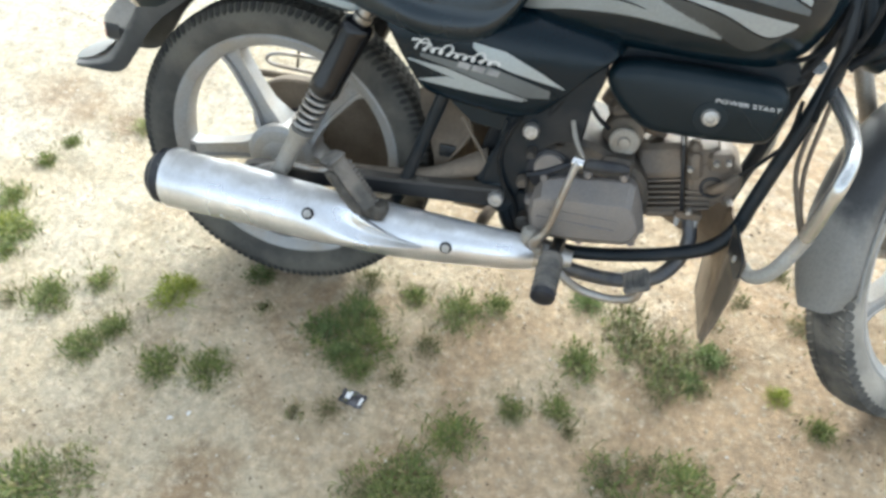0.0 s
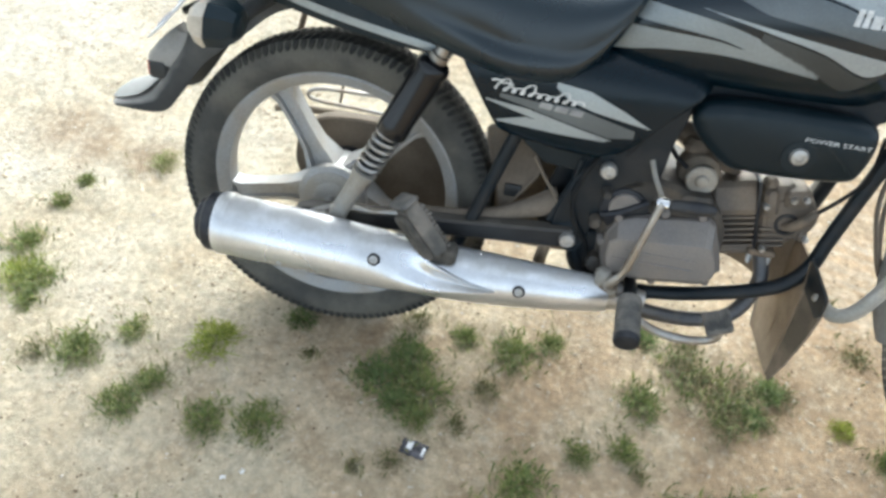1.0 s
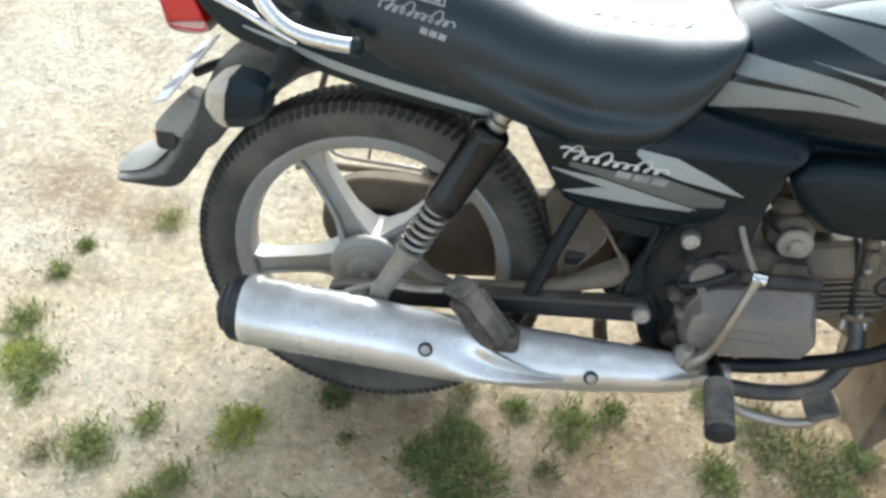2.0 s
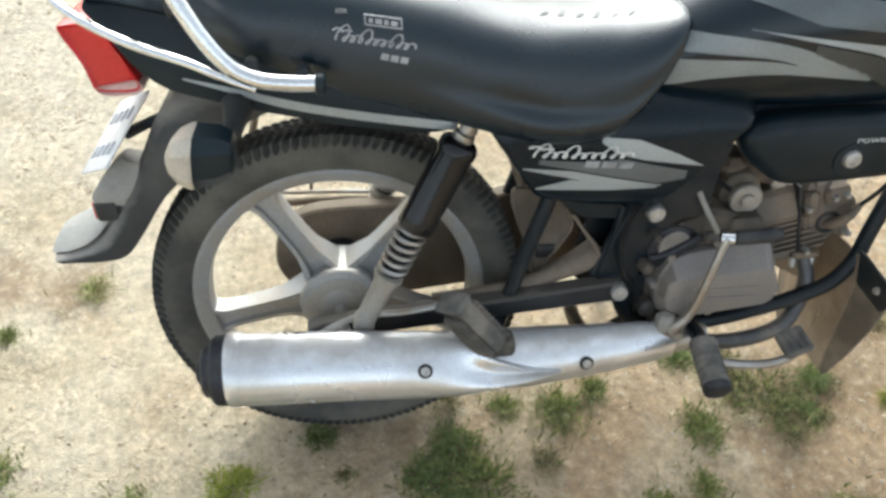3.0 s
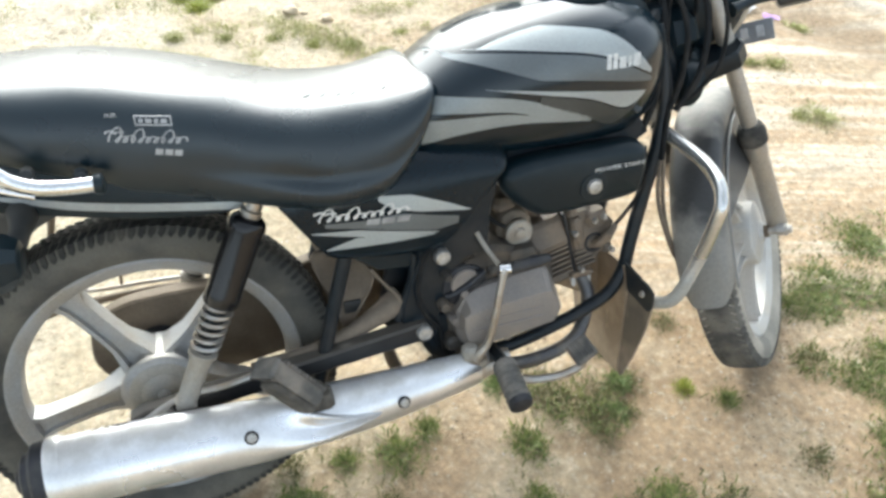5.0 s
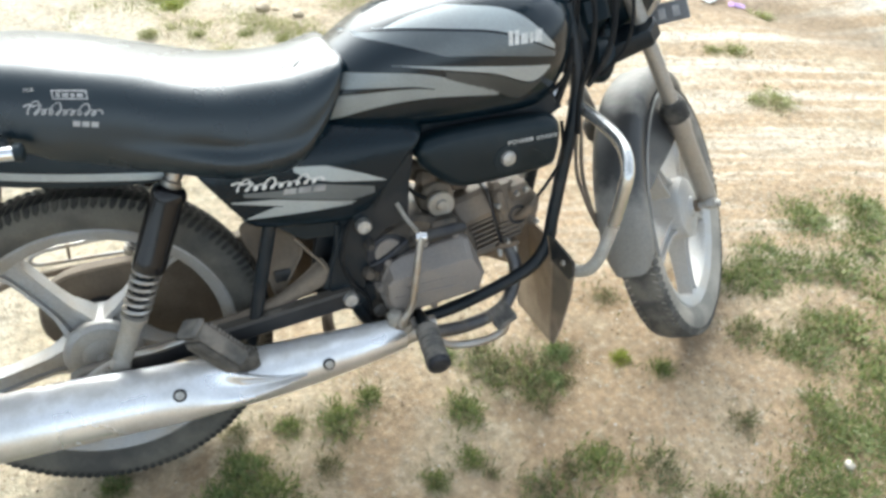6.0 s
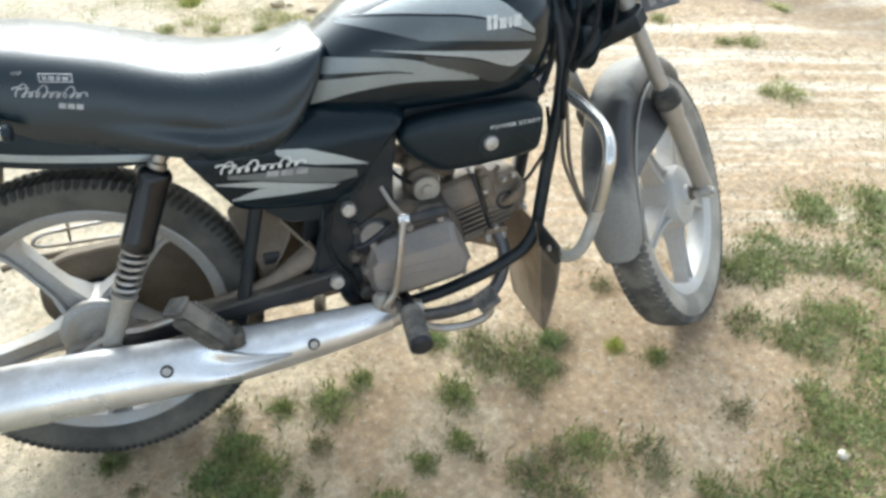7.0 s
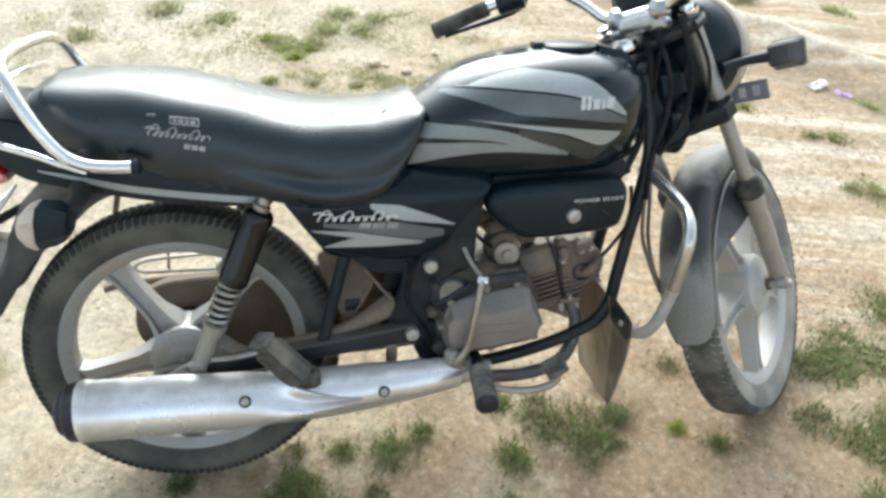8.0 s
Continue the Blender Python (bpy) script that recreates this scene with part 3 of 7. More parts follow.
        part("tread_band", lathe(band + [(r - 0.003, y * 0.9) for r, y in band[::-1]], c, seg=96, closed=True), M["front_tread"], rim, "", turn)
    return rim


rear_wheel = wheel("rear_wheel", (0, 0, 0.304), 0.312, 0.246, M["alloy"], 0.043,
                   [(0.012, -0.060), (0.02, -0.060), (0.022, -0.057), (0.046, -0.056), (0.060, -0.053), (0.067, -0.050), (0.069, -0.046), (0.069, -0.040), (0.062, -0.036), (0.060, 0.04), (0.05, 0.05), (0.02, 0.055)],
                   "dusty five-spoke silver alloy wheel")
front_wheel = wheel("front_wheel", AXLE + Vector((0, -0.005, 0)), 0.309, 0.240, M["front_alloy"], 0.044,
                    [(0.012, -0.060), (0.02, -0.060), (0.026, -0.052), (0.058, -0.048), (0.070, -0.044), (0.074, -0.036), (0.072, 0.034), (0.05, 0.04), (0.015, 0.05)],
                    "dusty pale five-spoke alloy wheel", FRONT, 53.0, 96, M["front_rubber"])
part("brake_plate", lathe([(0.014, -0.0635), (0.030, -0.0625), (0.034, -0.0600), (0.036, -0.0575), (0.052, -0.0570), (0.056, -0.0545), (0.058, -0.050)], (0, 0, 0.304), seg=40), M["brown_alloy"], rear_wheel, "brown dusty brake plate")

# swing arm, axle and chain side
for side in (-1, 1):
    bm = bmesh.new()
    loft(bm, [[(x, side * (0.098 + q), z + p) for p, q in ((-h, -0.012), (-h + 0.004, -0.016), (h - 0.004, -0.016), (h, -0.012), (h, 0.012), (h - 0.004, 0.016), (-h + 0.004, 0.016), (-h, 0.012))]
              for x, z, h in ((-0.055, 0.293, 0.010), (-0.03, 0.297, 0.017), (0.05, 0.304, 0.018), (0.25, 0.322, 0.017), (0.46, 0.342, 0.019))])
    part("swing_arm", bm, M["frame_dusty"], bike, "black painted swing arm, dusty on top")
part("brake_cable_tube", tube([(0.15, -0.078, 0.328), (0.25, -0.078, 0.336), (0.32, -0.075, 0.348), (0.38, -0.070, 0.370), (0.43, -0.062, 0.392)], [0.008, 0.0095, 0.0125, 0.019, 0.026], 12), M["brown_dark"], bike, "brown dusty tube over the swing arm")
bm = tube([(-0.06, -0.112, 0.283), (-0.045, -0.115, 0.293), (0.03, -0.118, 0.330), (0.10, -0.116, 0.331), (0.17, -0.114, 0.341)], 0.0055, 8)
part("brake_torque_rod", bm, M["steel"], bike)
part("rear_axle", lathe([(0.004, -0.132), (0.008, -0.131), (0.008, -0.123), (0.015, -0.122), (0.015, -0.113), (0.010, -0.112), (0.010, 0.112), (0.015, 0.113), (0.015, 0.125), (0.004, 0.126)], (0.0, 0, 0.305), seg=12), M["bolt"], bike)
chain_line = [(-0.115, 0.335), (-0.10, 0.380), (-0.055, 0.410), (0.02, 0.418), (0.16, 0.416), (0.28, 0.425), (0.38, 0.455), (0.47, 0.475), (0.515, 0.45), (0.525, 0.36), (0.50, 0.285), (0.44, 0.258),
              (0.30, 0.245), (0.12, 0.225), (-0.02, 0.215), (-0.08, 0.245), (-0.112, 0.29)]
case = part("chain_case", slab(chain_line, [(0.115, 0.012), (0.112, 0.004), (0.104, 0), (0.078, 0), (0.074, 0.004)], 5), M["case_mud_shaded"], bike, "mud-brown full chain case, darkened for the shade it lies in")
part("case_hub_opening", lathe([(0.045, 0.0738), (0.047, 0.070), (0.030, 0.0690), (0.008, 0.0735)], (0.0, 0, 0.312), seg=28), M["cap"], case)

# shock absorbers
for side in (-1, 1):
    lo, hi = Vector((0.037, side * 0.128, 0.327)), Vector((0.205, side * 0.124, 0.668))
    d = (hi - lo)
    ln = d.length
    ax = d.normalized()
    body = part("shock_absorber", lathe([(0.010, 0.19), (0.026, 0.192), (0.0285, 0.196), (0.0285, 0.214), (0.0275, 0.218), (0.0275, 0.325), (0.029, 0.327), (0.029, 0.334), (0.0265, 0.341), (0.022, 0.345), (0.012, 0.347)], lo, ax, 32), M["shroud"], bike, "shock absorber with a glossy black shroud")
    part("lower_tube", lathe([(0.005, -0.004), (0.014, -0.002), (0.0165, 0.01), (0.017, 0.070), (0.019, 0.088), (0.023, 0.094), (0.0235, 0.101), (0.012, 0.104), (0.009, 0.20)], lo, ax, 20), M["brown_alloy"], body, "brown dusty lower tube")
    part("lower_eye", lathe([(0.006, -0.016), (0.015, -0.015), (0.017, -0.011), (0.017, 0.011), (0.015, 0.015), (0.006, 0.016)], lo + Vector((0, 0, 0)), (0, 1, 0), 18), M["fork"], body)
    part("upper_mount", lathe([(0.015, 0.346), (0.016, 0.349), (0.016, 0.356), (0.012, 0.359), (0.011, 0.385)], lo, ax, 18), M["steel"], body)
    u = ax.orthogonal().normalized()
    v = ax.cross(u)
    turns, pts = 6.2, []
    for i in range(int(turns * 14) + 1):
        a = 2 * math.pi * i / 14
        pts.append(lo + ax * (0.106 + 0.092 * i / (turns * 14)) + (u * math.cos(a) + v * math.sin(a)) * 0.0205)
    part("damper_rod", lathe([(0.0155, 0.104), (0.0155, 0.196)], lo, ax, 16), M["frame"], body, "dark damper body inside the spring")
    part("spring", tube(pts, 0.0042, 7, 1, smooth=False), M["steel"], body, "grey steel coil spring")

# ---- silencer and exhaust ----
SIL = {"r": soft([(-0.2, 0.054), (-0.1, 0.0545), (0.0, 0.0535), (0.13, 0.0505), (0.25, 0.0495), (0.35, 0.045), (0.44, 0.0385), (0.53, 0.0315), (0.575, 0.027), (0.615, 0.018)]),
       "z": soft([(-0.2, 0.285), (0.0, 0.278), (0.13, 0.269), (0.25, 0.264), (0.35, 0.262), (0.44, 0.260), (0.53, 0.258), (0.615, 0.252)]),
       "y": soft([(-0.2, -0.170), (0.13, -0.170), (0.35, -0.160), (0.53, -0.140), (0.615, -0.126)])}


def sil_point(x, a, grow=0.0):
    r = SIL["r"](x) + grow
    return (x, SIL["y"](x) - r * math.cos(a), SIL["z"](x) + r * math.sin(a))


bm = bmesh.new()
xs = [-0.172 + 0.787 * i / 60 for i in range(61)]
loft(bm, [[sil_point(x, 2 * math.pi * k / 40, -0.003) for k in range(40)] for x in xs])
silencer = part("silencer", bm, M["muffler_dull"], bike, "long chromed silencer, dusty and scuffed")


def shield(x0, x1, lo, hi, grow, flute=lambda x: 0.0, nx=56, na=30):
    """A pressed cover that follows the silencer between two angle lines."""
    bm = bmesh.new()
    outer, inner = [], []
    for i in range(nx + 1):
        x = x0 + (x1 - x0) * i / nx
        a, b = radians(lo(x)), radians(hi(x))
        g = grow(x)
        outer.append([bm.verts.new(sil_point(x, a + (b - a) * j / na, g * (1 - 0.5 * (abs(2 * j / na - 1) ** 8) - flute(x) * max(0.0, math.sin(math.pi * min(1.0, max(0.0, (j / na - 0.22) / 0.66)))) ** 1.5))) for j in range(na + 1)])
    for a, b in zip(outer, outer[1:]):
        for j in range(na):
            bm.faces.new((a[j], a[j + 1], b[j + 1], b[j]))
    rim_edges = [e for e in bm.edges if e.is_boundary]
    res = bmesh.ops.extrude_edge_only(bm, edges=rim_edges)
    vs = [e for e in res["geom"] if isinstance(e, bmesh.types.BMVert)]
    for w in vs:
        cy, cz = SIL["y"](w.co.x), SIL["z"](w.co.x)
        dy, dz = w.co.y - cy, w.co.z - cz
        k = math.hypot(dy, dz)
        s = (SIL["r"](w.co.x) - 0.0032) / k
        w.co.y, w.co.z = cy + dy * s, cz + dz * s
    return bm


part("rear_shield", shield(-0.152, 0.345, curve([(-0.18, -70), (0.06, -62), (0.145, -36), (0.22, -15), (0.30, -1), (0.345, 4)]), curve([(-0.18, 118), (0.12, 112), (0.18, 82), (0.236, 44), (0.30, 19), (0.345, 8)]),
                           soft([(-0.18, 0.003), (0.06, 0.0045), (0.15, 0.010), (0.22, 0.0155), (0.29, 0.0145), (0.33, 0.008), (0.345, 0.003)]), soft([(-0.18, 0), (0.08, 0), (0.17, 0.55), (0.25, 0.9), (0.345, 0.9)])), M["muffler"], silencer, "bright chrome heat shield", sharp=30)
part("front_shield", shield(0.135, 0.545, curve([(0.13, -74), (0.49, -72), (0.545, -48)]), curve([(0.13, 118), (0.49, 112), (0.545, 84)]),
                            soft([(0.13, 0.0005), (0.25, 0.001), (0.40, 0.002), (0.50, 0.0035), (0.545, 0.002)])), M["muffler"], silencer, "bright chrome heat shield", sharp=30)
part("end_ring", lathe([(0.046, -0.175), (0.0565, -0.174), (0.0582, -0.170), (0.0582, -0.156), (0.0565, -0.151), (0.051, -0.149)], (0, -0.170, 0.284), (1, 0, 0), 40), M["muffler"], silencer)
part("end_cap", lathe([(0.012, -0.220), (0.015, -0.222), (0.018, -0.220), (0.019, -0.213), (0.036, -0.212), (0.041, -0.208), (0.043, -0.198), (0.0505, -0.197), (0.0545, -0.192), (0.0555, -0.174), (0.03, -0.172)], (0, -0.170, 0.284), (1, 0, 0), 40), M["cap"], silencer, "dark blue-black end cap")
for x, a in ((0.127, 30), (0.386, 14)):
    o = Vector(sil_point(x, radians(a), 0.0085 if x < 0.2 else 0.004))
    nrm = Vector((0.06, -math.cos(radians(a)), math.sin(radians(a)))).normalized()
    b_ = part("shield_bolt", lathe([(0.0105, -0.003), (0.0115, 0.0005), (0.0105, 0.002), (0.008, 0.0008)], o, nrm, 20), M["cap"], silencer, "dark washer")
    part("bolt_head", lathe([(0.0078, 0.0), (0.0078, 0.004), (0.006, 0.0058), (0.0035, 0.0055), (0.003, 0.004)], o, nrm, 14), M["bolt"], b_)
part("header_pipe", tube([(0.806, -0.030, 0.358), (0.813, -0.044, 0.332), (0.820, -0.058, 0.300), (0.808, -0.072, 0.256), (0.770, -0.095, 0.224), (0.69, -0.110, 0.214), (0.60, -0.122, 0.228), (0.52, -0.14, 0.256)], 0.0142, 16), M["pipe"], bike, "blackened exhaust header pipe")

# ---- footrests, pedals, stand ----
main_stand = part("main_stand", tube([(0.500, -0.075, 0.215), (0.42, -0.083, 0.205), (0.345, -0.090, 0.200)], 0.012, 12), M["brown"], bike, "folded brown dusty main stand")
part("stand_leg", tube([(0.500, 0.075, 0.215), (0.42, 0.083, 0.205), (0.345, 0.090, 0.200)], 0.012, 12), M["brown"], main_stand)
part("stand_cross", tube([(0.43, -0.085, 0.20), (0.42, 0.0, 0.205), (0.43, 0.085, 0.20)], 0.013, 12), M["brown"], main_stand)
part("stand_gusset", slab([(0.36, 0.185), (0.44, 0.215), (0.50, 0.26), (0.51, 0.205), (0.42, 0.18)], [(-0.062, 0.001), (-0.064, 0), (-0.068, 0), (-0.070, 0.001)], 2), M["frame"], main_stand)
hang = tube([(0.335, -0.085, 0.52), (0.30, -0.088, 0.41), (0.262, -0.10, 0.29), (0.25, -0.10, 0.265)], 0.0125, 12)
for b_ in (flip(hang), hang):
    part("footrest_hanger", b_, M["frame"], bike, "black tube footrest hanger")


def ribbed_peg(a, b, r, ribs, flat=1.0):
    """A rubber footrest with ribs round it, from a to b."""
    a, b = Vector(a), Vector(b)
    ax = (b - a).normalized()
    ln = (b - a).length
    prof = [(r * 0.5, 0), (r * 0.92, 0.002), (r, 0.008)]
    for i in range(ribs):
        s = 0.014 + (ln - 0.024) * i / ribs
        w = (ln - 0.024) / ribs
        prof += [(r, s), (r, s + w * 0.55), (r * 0.93, s + w * 0.62), (r * 0.93, s + w * 0.95)]
    prof += [(r, ln - 0.010), (r * 1.05, ln - 0.006), (r * 0.95, ln - 0.001), (r * 0.5, ln)]
    return lathe(prof, a, ax, 18)


for side in (-1, 1):
    pa, pb = Vector((0.232, side * 0.200, 0.325)), Vector((0.170, side * 0.206, 0.412))
    px = (pb - pa).normalized()
    py = (Vector((0.3, -side * 0.55, 0.6)) - px * px.dot(Vector((0.3, -side * 0.55, 0.6)))).normalized()
    pm = Matrix.Translation((pa + pb) / 2) @ Matrix((px, py.cross(px) * -1, py)).transposed().to_4x4()
    bm = block(bmesh.new(), (0, 0, 0.002), (0.112, 0.050, 0.030), 0.006, pm)
    block(bm, (0.056, 0, 0.001), (0.012, 0.056, 0.038), 0.005, pm)
    g = part("pillion_footrest", bm, M["peg_dusty"], bike, "dusty ribbed rubber pillion footrest")
    for k in range(11):
        part("rib", block(bmesh.new(), (-0.048 + 0.0086 * k, 0, 0.0185), (0.0045, 0.053, 0.008), 0.0015, pm), M["peg_dusty"], g)
    part("peg_channel", block(bmesh.new(), (-0.006, 0, -0.0185), (0.094, 0.040, 0.012), 0.004, pm), M["peg"], g, "dark steel channel under the rubber")
    bm = tube([(0.252, side * 0.10, 0.275), (0.250, side * 0.15, 0.296), (0.240, side * 0.185, 0.318)], 0.013, 10)
    block(bm, (0.243, side * 0.190, 0.318), (0.05, 0.04, 0.03), 0.006)
    part("footrest_bracket", bm, M["peg"], g)
    qa, qb = Vector((0.578, side * 0.188, 0.292)), Vector((0.5753, side * 0.266, 0.2657))
    qx = (qb - qa).normalized()
    p_ = part("rider_footrest", ribbed_peg(qa, qb, 0.0222, 5), M["peg_dusty"], bike, "worn grey-black rubber footrest")
    part("footrest_end", lathe([(0.012, -0.004), (0.0215, -0.003), (0.0228, 0.004), (0.0215, 0.010), (0.016, 0.013), (0.005, 0.0135)], qb, qx, 20), M["cap"], p_, "black rubber end")
    part("footrest_bar", tube([(0.585, side * 0.06, 0.262), (0.585, side * 0.12, 0.272), (0.578, side * 0.189, 0.291)], 0.0125, 10), M["frame"], p_)
pedal = part("brake_pedal", tube([(0.598, -0.15, 0.232), (0.64, -0.168, 0.218), (0.70, -0.185, 0.224), (0.735, -0.195, 0.246), (0.740, -0.197, 0.276)], [0.0085, 0.008, 0.008, 0.008, 0.007], 12), M["steel"], bike, "worn steel brake pedal lever")
bm = bmesh.new()
tilt = Matrix.Translation((0.730, -0.200, 0.284)) @ Matrix.Rotation(radians(-28), 4, "Y") @ Matrix.Rotation(radians(14), 4, "X")
block(bm, (0, 0, 0), (0.046, 0.048, 0.013), 0.004, tilt)
for i in range(4):
    block(bm, (-0.0165 + 0.011 * i, 0, 0.008), (0.004, 0.042, 0.004), 0.001, tilt)
part("pedal_pad", bm, M["peg_dusty"], pedal, "ribbed grey metal pedal pad")
part("brake_rod", tube([(0.60, -0.135, 0.232), (0.40, -0.125, 0.240), (0.10, -0.105, 0.240), (-0.03, -0.085, 0.245)], 0.003, 6), M["steel"], bike)
kick = part("kick_starter", tube([(0.545, -0.150, 0.282), (0.540, -0.160, 0.298), (0.558, -0.168, 0.330), (0.570, -0.172, 0.39), (0.584, -0.170, 0.462), (0.588, -0.168, 0.474)], [0.011, 0.011, 0.0075, 0.0068, 0.0068, 0.009], 12), M["steel"], bike, "bare steel kick-start lever, folded")
bm = lathe([(0.005, -0.011), (0.010, -0.010), (0.0105, 0.009), (0.006, 0.010)], (0.590, -0.165, 0.474), (0.9, -0.2, 0.0), 14)
part("kick_joint", bm, M["chrome"], kick)
part("kick_rubber", tube([(0.602, -0.167, 0.474), (0.61, -0.168, 0.4745), (0.655, -0.170, 0.478), (0.672, -0.170, 0.478)], [0.009, 0.0115, 0.0115, 0.008], 12), M["cap"], kick, "black rubber kick pedal")
part("kick_boss", lathe([(0.010, -0.164), (0.017, -0.162), (0.018, -0.14), (0.016, -0.12)], (0.540, 0, 0.288), seg=18), M["engine"], kick)
bm = bmesh.new()
block(bm, (0.530, -0.148, 0.300), (0.030, 0.030, 0.034), 0.007)
block(bm, (0.548, -0.152, 0.278), (0.026, 0.026, 0.022), 0.006)
part("kick_knuckle", bm, M["brown_alloy"], kick, "dusty cast knuckle")
stand = part("side_stand", tube([(0.56, 0.10, 0.225), (0.555, 0.15, 0.17), (0.55, 0.24, 0.06), (0.56, 0.28, -0.065)], 0.010, 10), M["frame"], bike, "black side stand, folded out")
bm = bmesh.new()
block(bm, (0.565, 0.285, -0.072), (0.06, 0.035, 0.008), 0.003, None)
part("stand_foot", bm, M["frame"], stand)

# ---- engine ----
engine = part("engine", slab([(0.505, 0.34), (0.505, 0.43), (0.54, 0.475), (0.60, 0.478), (0.66, 0.455), (0.705, 0.43), (0.725, 0.38), (0.715, 0.31), (0.67, 0.275), (0.56, 0.265), (0.515, 0.285)],
                             [(0.115, 0.02), (0.10, 0), (-0.085, 0), (-0.095, 0.008)], 4), M["engine_dark"], bike, "dusty grey air-cooled single-cylinder engine")
outer_ = [(0.516, 0.335), (0.520, 0.372), (0.533, 0.398), (0.560, 0.410), (0.684, 0.427), (0.698, 0.420), (0.713, 0.385), (0.726, 0.346), (0.720, 0.314), (0.700, 0.297), (0.590, 0.285), (0.550, 0.286), (0.522, 0.302)]
face_ = [(0.524, 0.345), (0.525, 0.372), (0.537, 0.381), (0.560, 0.385), (0.683, 0.396), (0.694, 0.392), (0.705, 0.372), (0.714, 0.350), (0.708, 0.331), (0.695, 0.321), (0.590, 0.308), (0.553, 0.308), (0.530, 0.322)]
bm = bmesh.new()
loft(bm, [[(p[0], y, p[1]) for p in inset(q, d_)] for q, y, d_ in ((outer_, -0.08, 0), (outer_, -0.113, 0), (outer_, -0.118, 0.003), (face_, -0.1425, -0.001), (face_, -0.1455, 0.002), (face_, -0.1462, 0.006))])
cover = part("clutch_cover", bm, M["cover"], engine, "taupe grey right engine cover, dusty", sharp=14)
bm = bmesh.new()
block(bm, (0.605, -0.1468, 0.343), (0.140, 0.004, 0.004), 0.001)
block(bm, (0.615, -0.1466, 0.362), (0.125, 0.003, 0.0025), 0.001)
part("cover_ridge", bm, M["cover"], cover)
for x, z in ((0.515, 0.350), (0.535, 0.404), (0.61, 0.426), (0.672, 0.432), (0.722, 0.335), (0.712, 0.304), (0.62, 0.286), (0.545, 0.285)):
    part("cover_screw", lathe([(0.008, -0.09), (0.008, -0.112), (0.006, -0.115), (0.003, -0.115)], (x, 0, z), seg=12), M["cover"], cover)
dome = part("sprocket_cover", lathe([(0.046, -0.06), (0.045, -0.090), (0.041, -0.098), (0.030, -0.102), (0.008, -0.103)], (0.541, 0, 0.412), seg=32), M["cap"], engine, "black domed engine cover")
half_disc = [(0.541 + 0.028 * math.cos(radians(28 + 18 * k)), 0.420 + 0.028 * math.sin(radians(28 + 18 * k))) for k in range(11)]
part("cover_badge", slab(half_disc, [(-0.098, 0), (-0.104, 0), (-0.106, 0.002)], 1, smooth=False), M["cover"], dome, "bare grey half-round plate")
part("dome_rib", tube([(0.505, -0.098, 0.398), (0.522, -0.106, 0.406), (0.545, -0.108, 0.418), (0.578, -0.104, 0.438)], 0.007, 8), M["cap"], dome)
bm = bmesh.new()
block(bm, (0.655, -0.075, 0.446), (0.06, 0.05, 0.03), 0.006)
block(bm, (0.598, -0.078, 0.442), (0.040, 0.036, 0.040), 0.008)
block(bm, (0.628, -0.095, 0.430), (0.085, 0.022, 0.022), 0.006)
part("crankcase_top", bm, M["engine_dark"], engine)
for x, z, r in ((0.512, 0.30, 0.016), (0.53, 0.275, 0.012), (0.505, 0.445, 0.009), (0.497, 0.385, 0.011)):
    part("engine_boss", lathe([(r, -0.07), (r, -0.112), (r * 0.7, -0.118), (r * 0.3, -0.118)], (x, 0, z), seg=14), M["engine_dark"], engine)

# the cylinder leans far forward: its fins lie along it
CYL = Matrix.Translation((0.779, 0, 0.4145)) @ Matrix.Rotation(radians(-13), 4, "Y")
bm = bmesh.new()
block(bm, (-0.042, 0, 0.0), (0.084, 0.080, 0.13), 0.010, CYL)
cyl = part("cylinder", bm, M["engine_dirt"], engine, "finned cylinder caked with brown dirt")
for i in range(6):
    bm = bmesh.new()
    block(bm, (-0.034, 0, -0.054 + 0.0116 * i), (0.062, 0.106, 0.0046), 0.0015, CYL)
    part("fin", bm, M["engine"], cyl)
bm = bmesh.new()
loft(bm, [[CYL @ Vector((x, y * k, v)) for y, v in ((-0.052, 0.010), (-0.054, 0.022), (-0.040, 0.060), (-0.032, 0.069), (0.032, 0.069), (0.040, 0.060), (0.054, 0.022), (0.052, 0.010))] for x, k in ((-0.076, 0.94), (-0.071, 1.0), (-0.008, 1.0), (-0.003, 0.96))])
part("cylinder_top", bm, M["engine"], cyl, "sloped dusty cylinder shoulder", sharp=20)
bm = bmesh.new()
block(bm, (-0.034, 0, -0.067), (0.066, 0.098, 0.014), 0.004, CYL)
part("cylinder_base", bm, M["engine"], cyl)
bm = bmesh.new()
block(bm, (0.000, 0, 0.0), (0.005, 0.104, 0.148), 0.001, CYL)
part("head_gasket", bm, M["cap"], cyl, "black head gasket edge")
bm = bmesh.new()
block(bm, (0.034, 0, 0.000), (0.064, 0.092, 0.120), 0.010, CYL)
lathe([(0.030, -0.050), (0.040, -0.048), (0.045, -0.042), (0.046, 0.042), (0.040, 0.048)], CYL @ Vector((0.058, 0, -0.002)), seg=30, bm=bm)
head = part("cylinder_head", bm, M["engine"], engine, "dusty cylinder head with a rounded end")
for i in range(4):
    bm = bmesh.new()
    block(bm, (0.026, 0, -0.056 + 0.0118 * i), (0.044, 0.104, 0.0042), 0.0015, CYL)
    part("head_fin", bm, M["engine"], head)
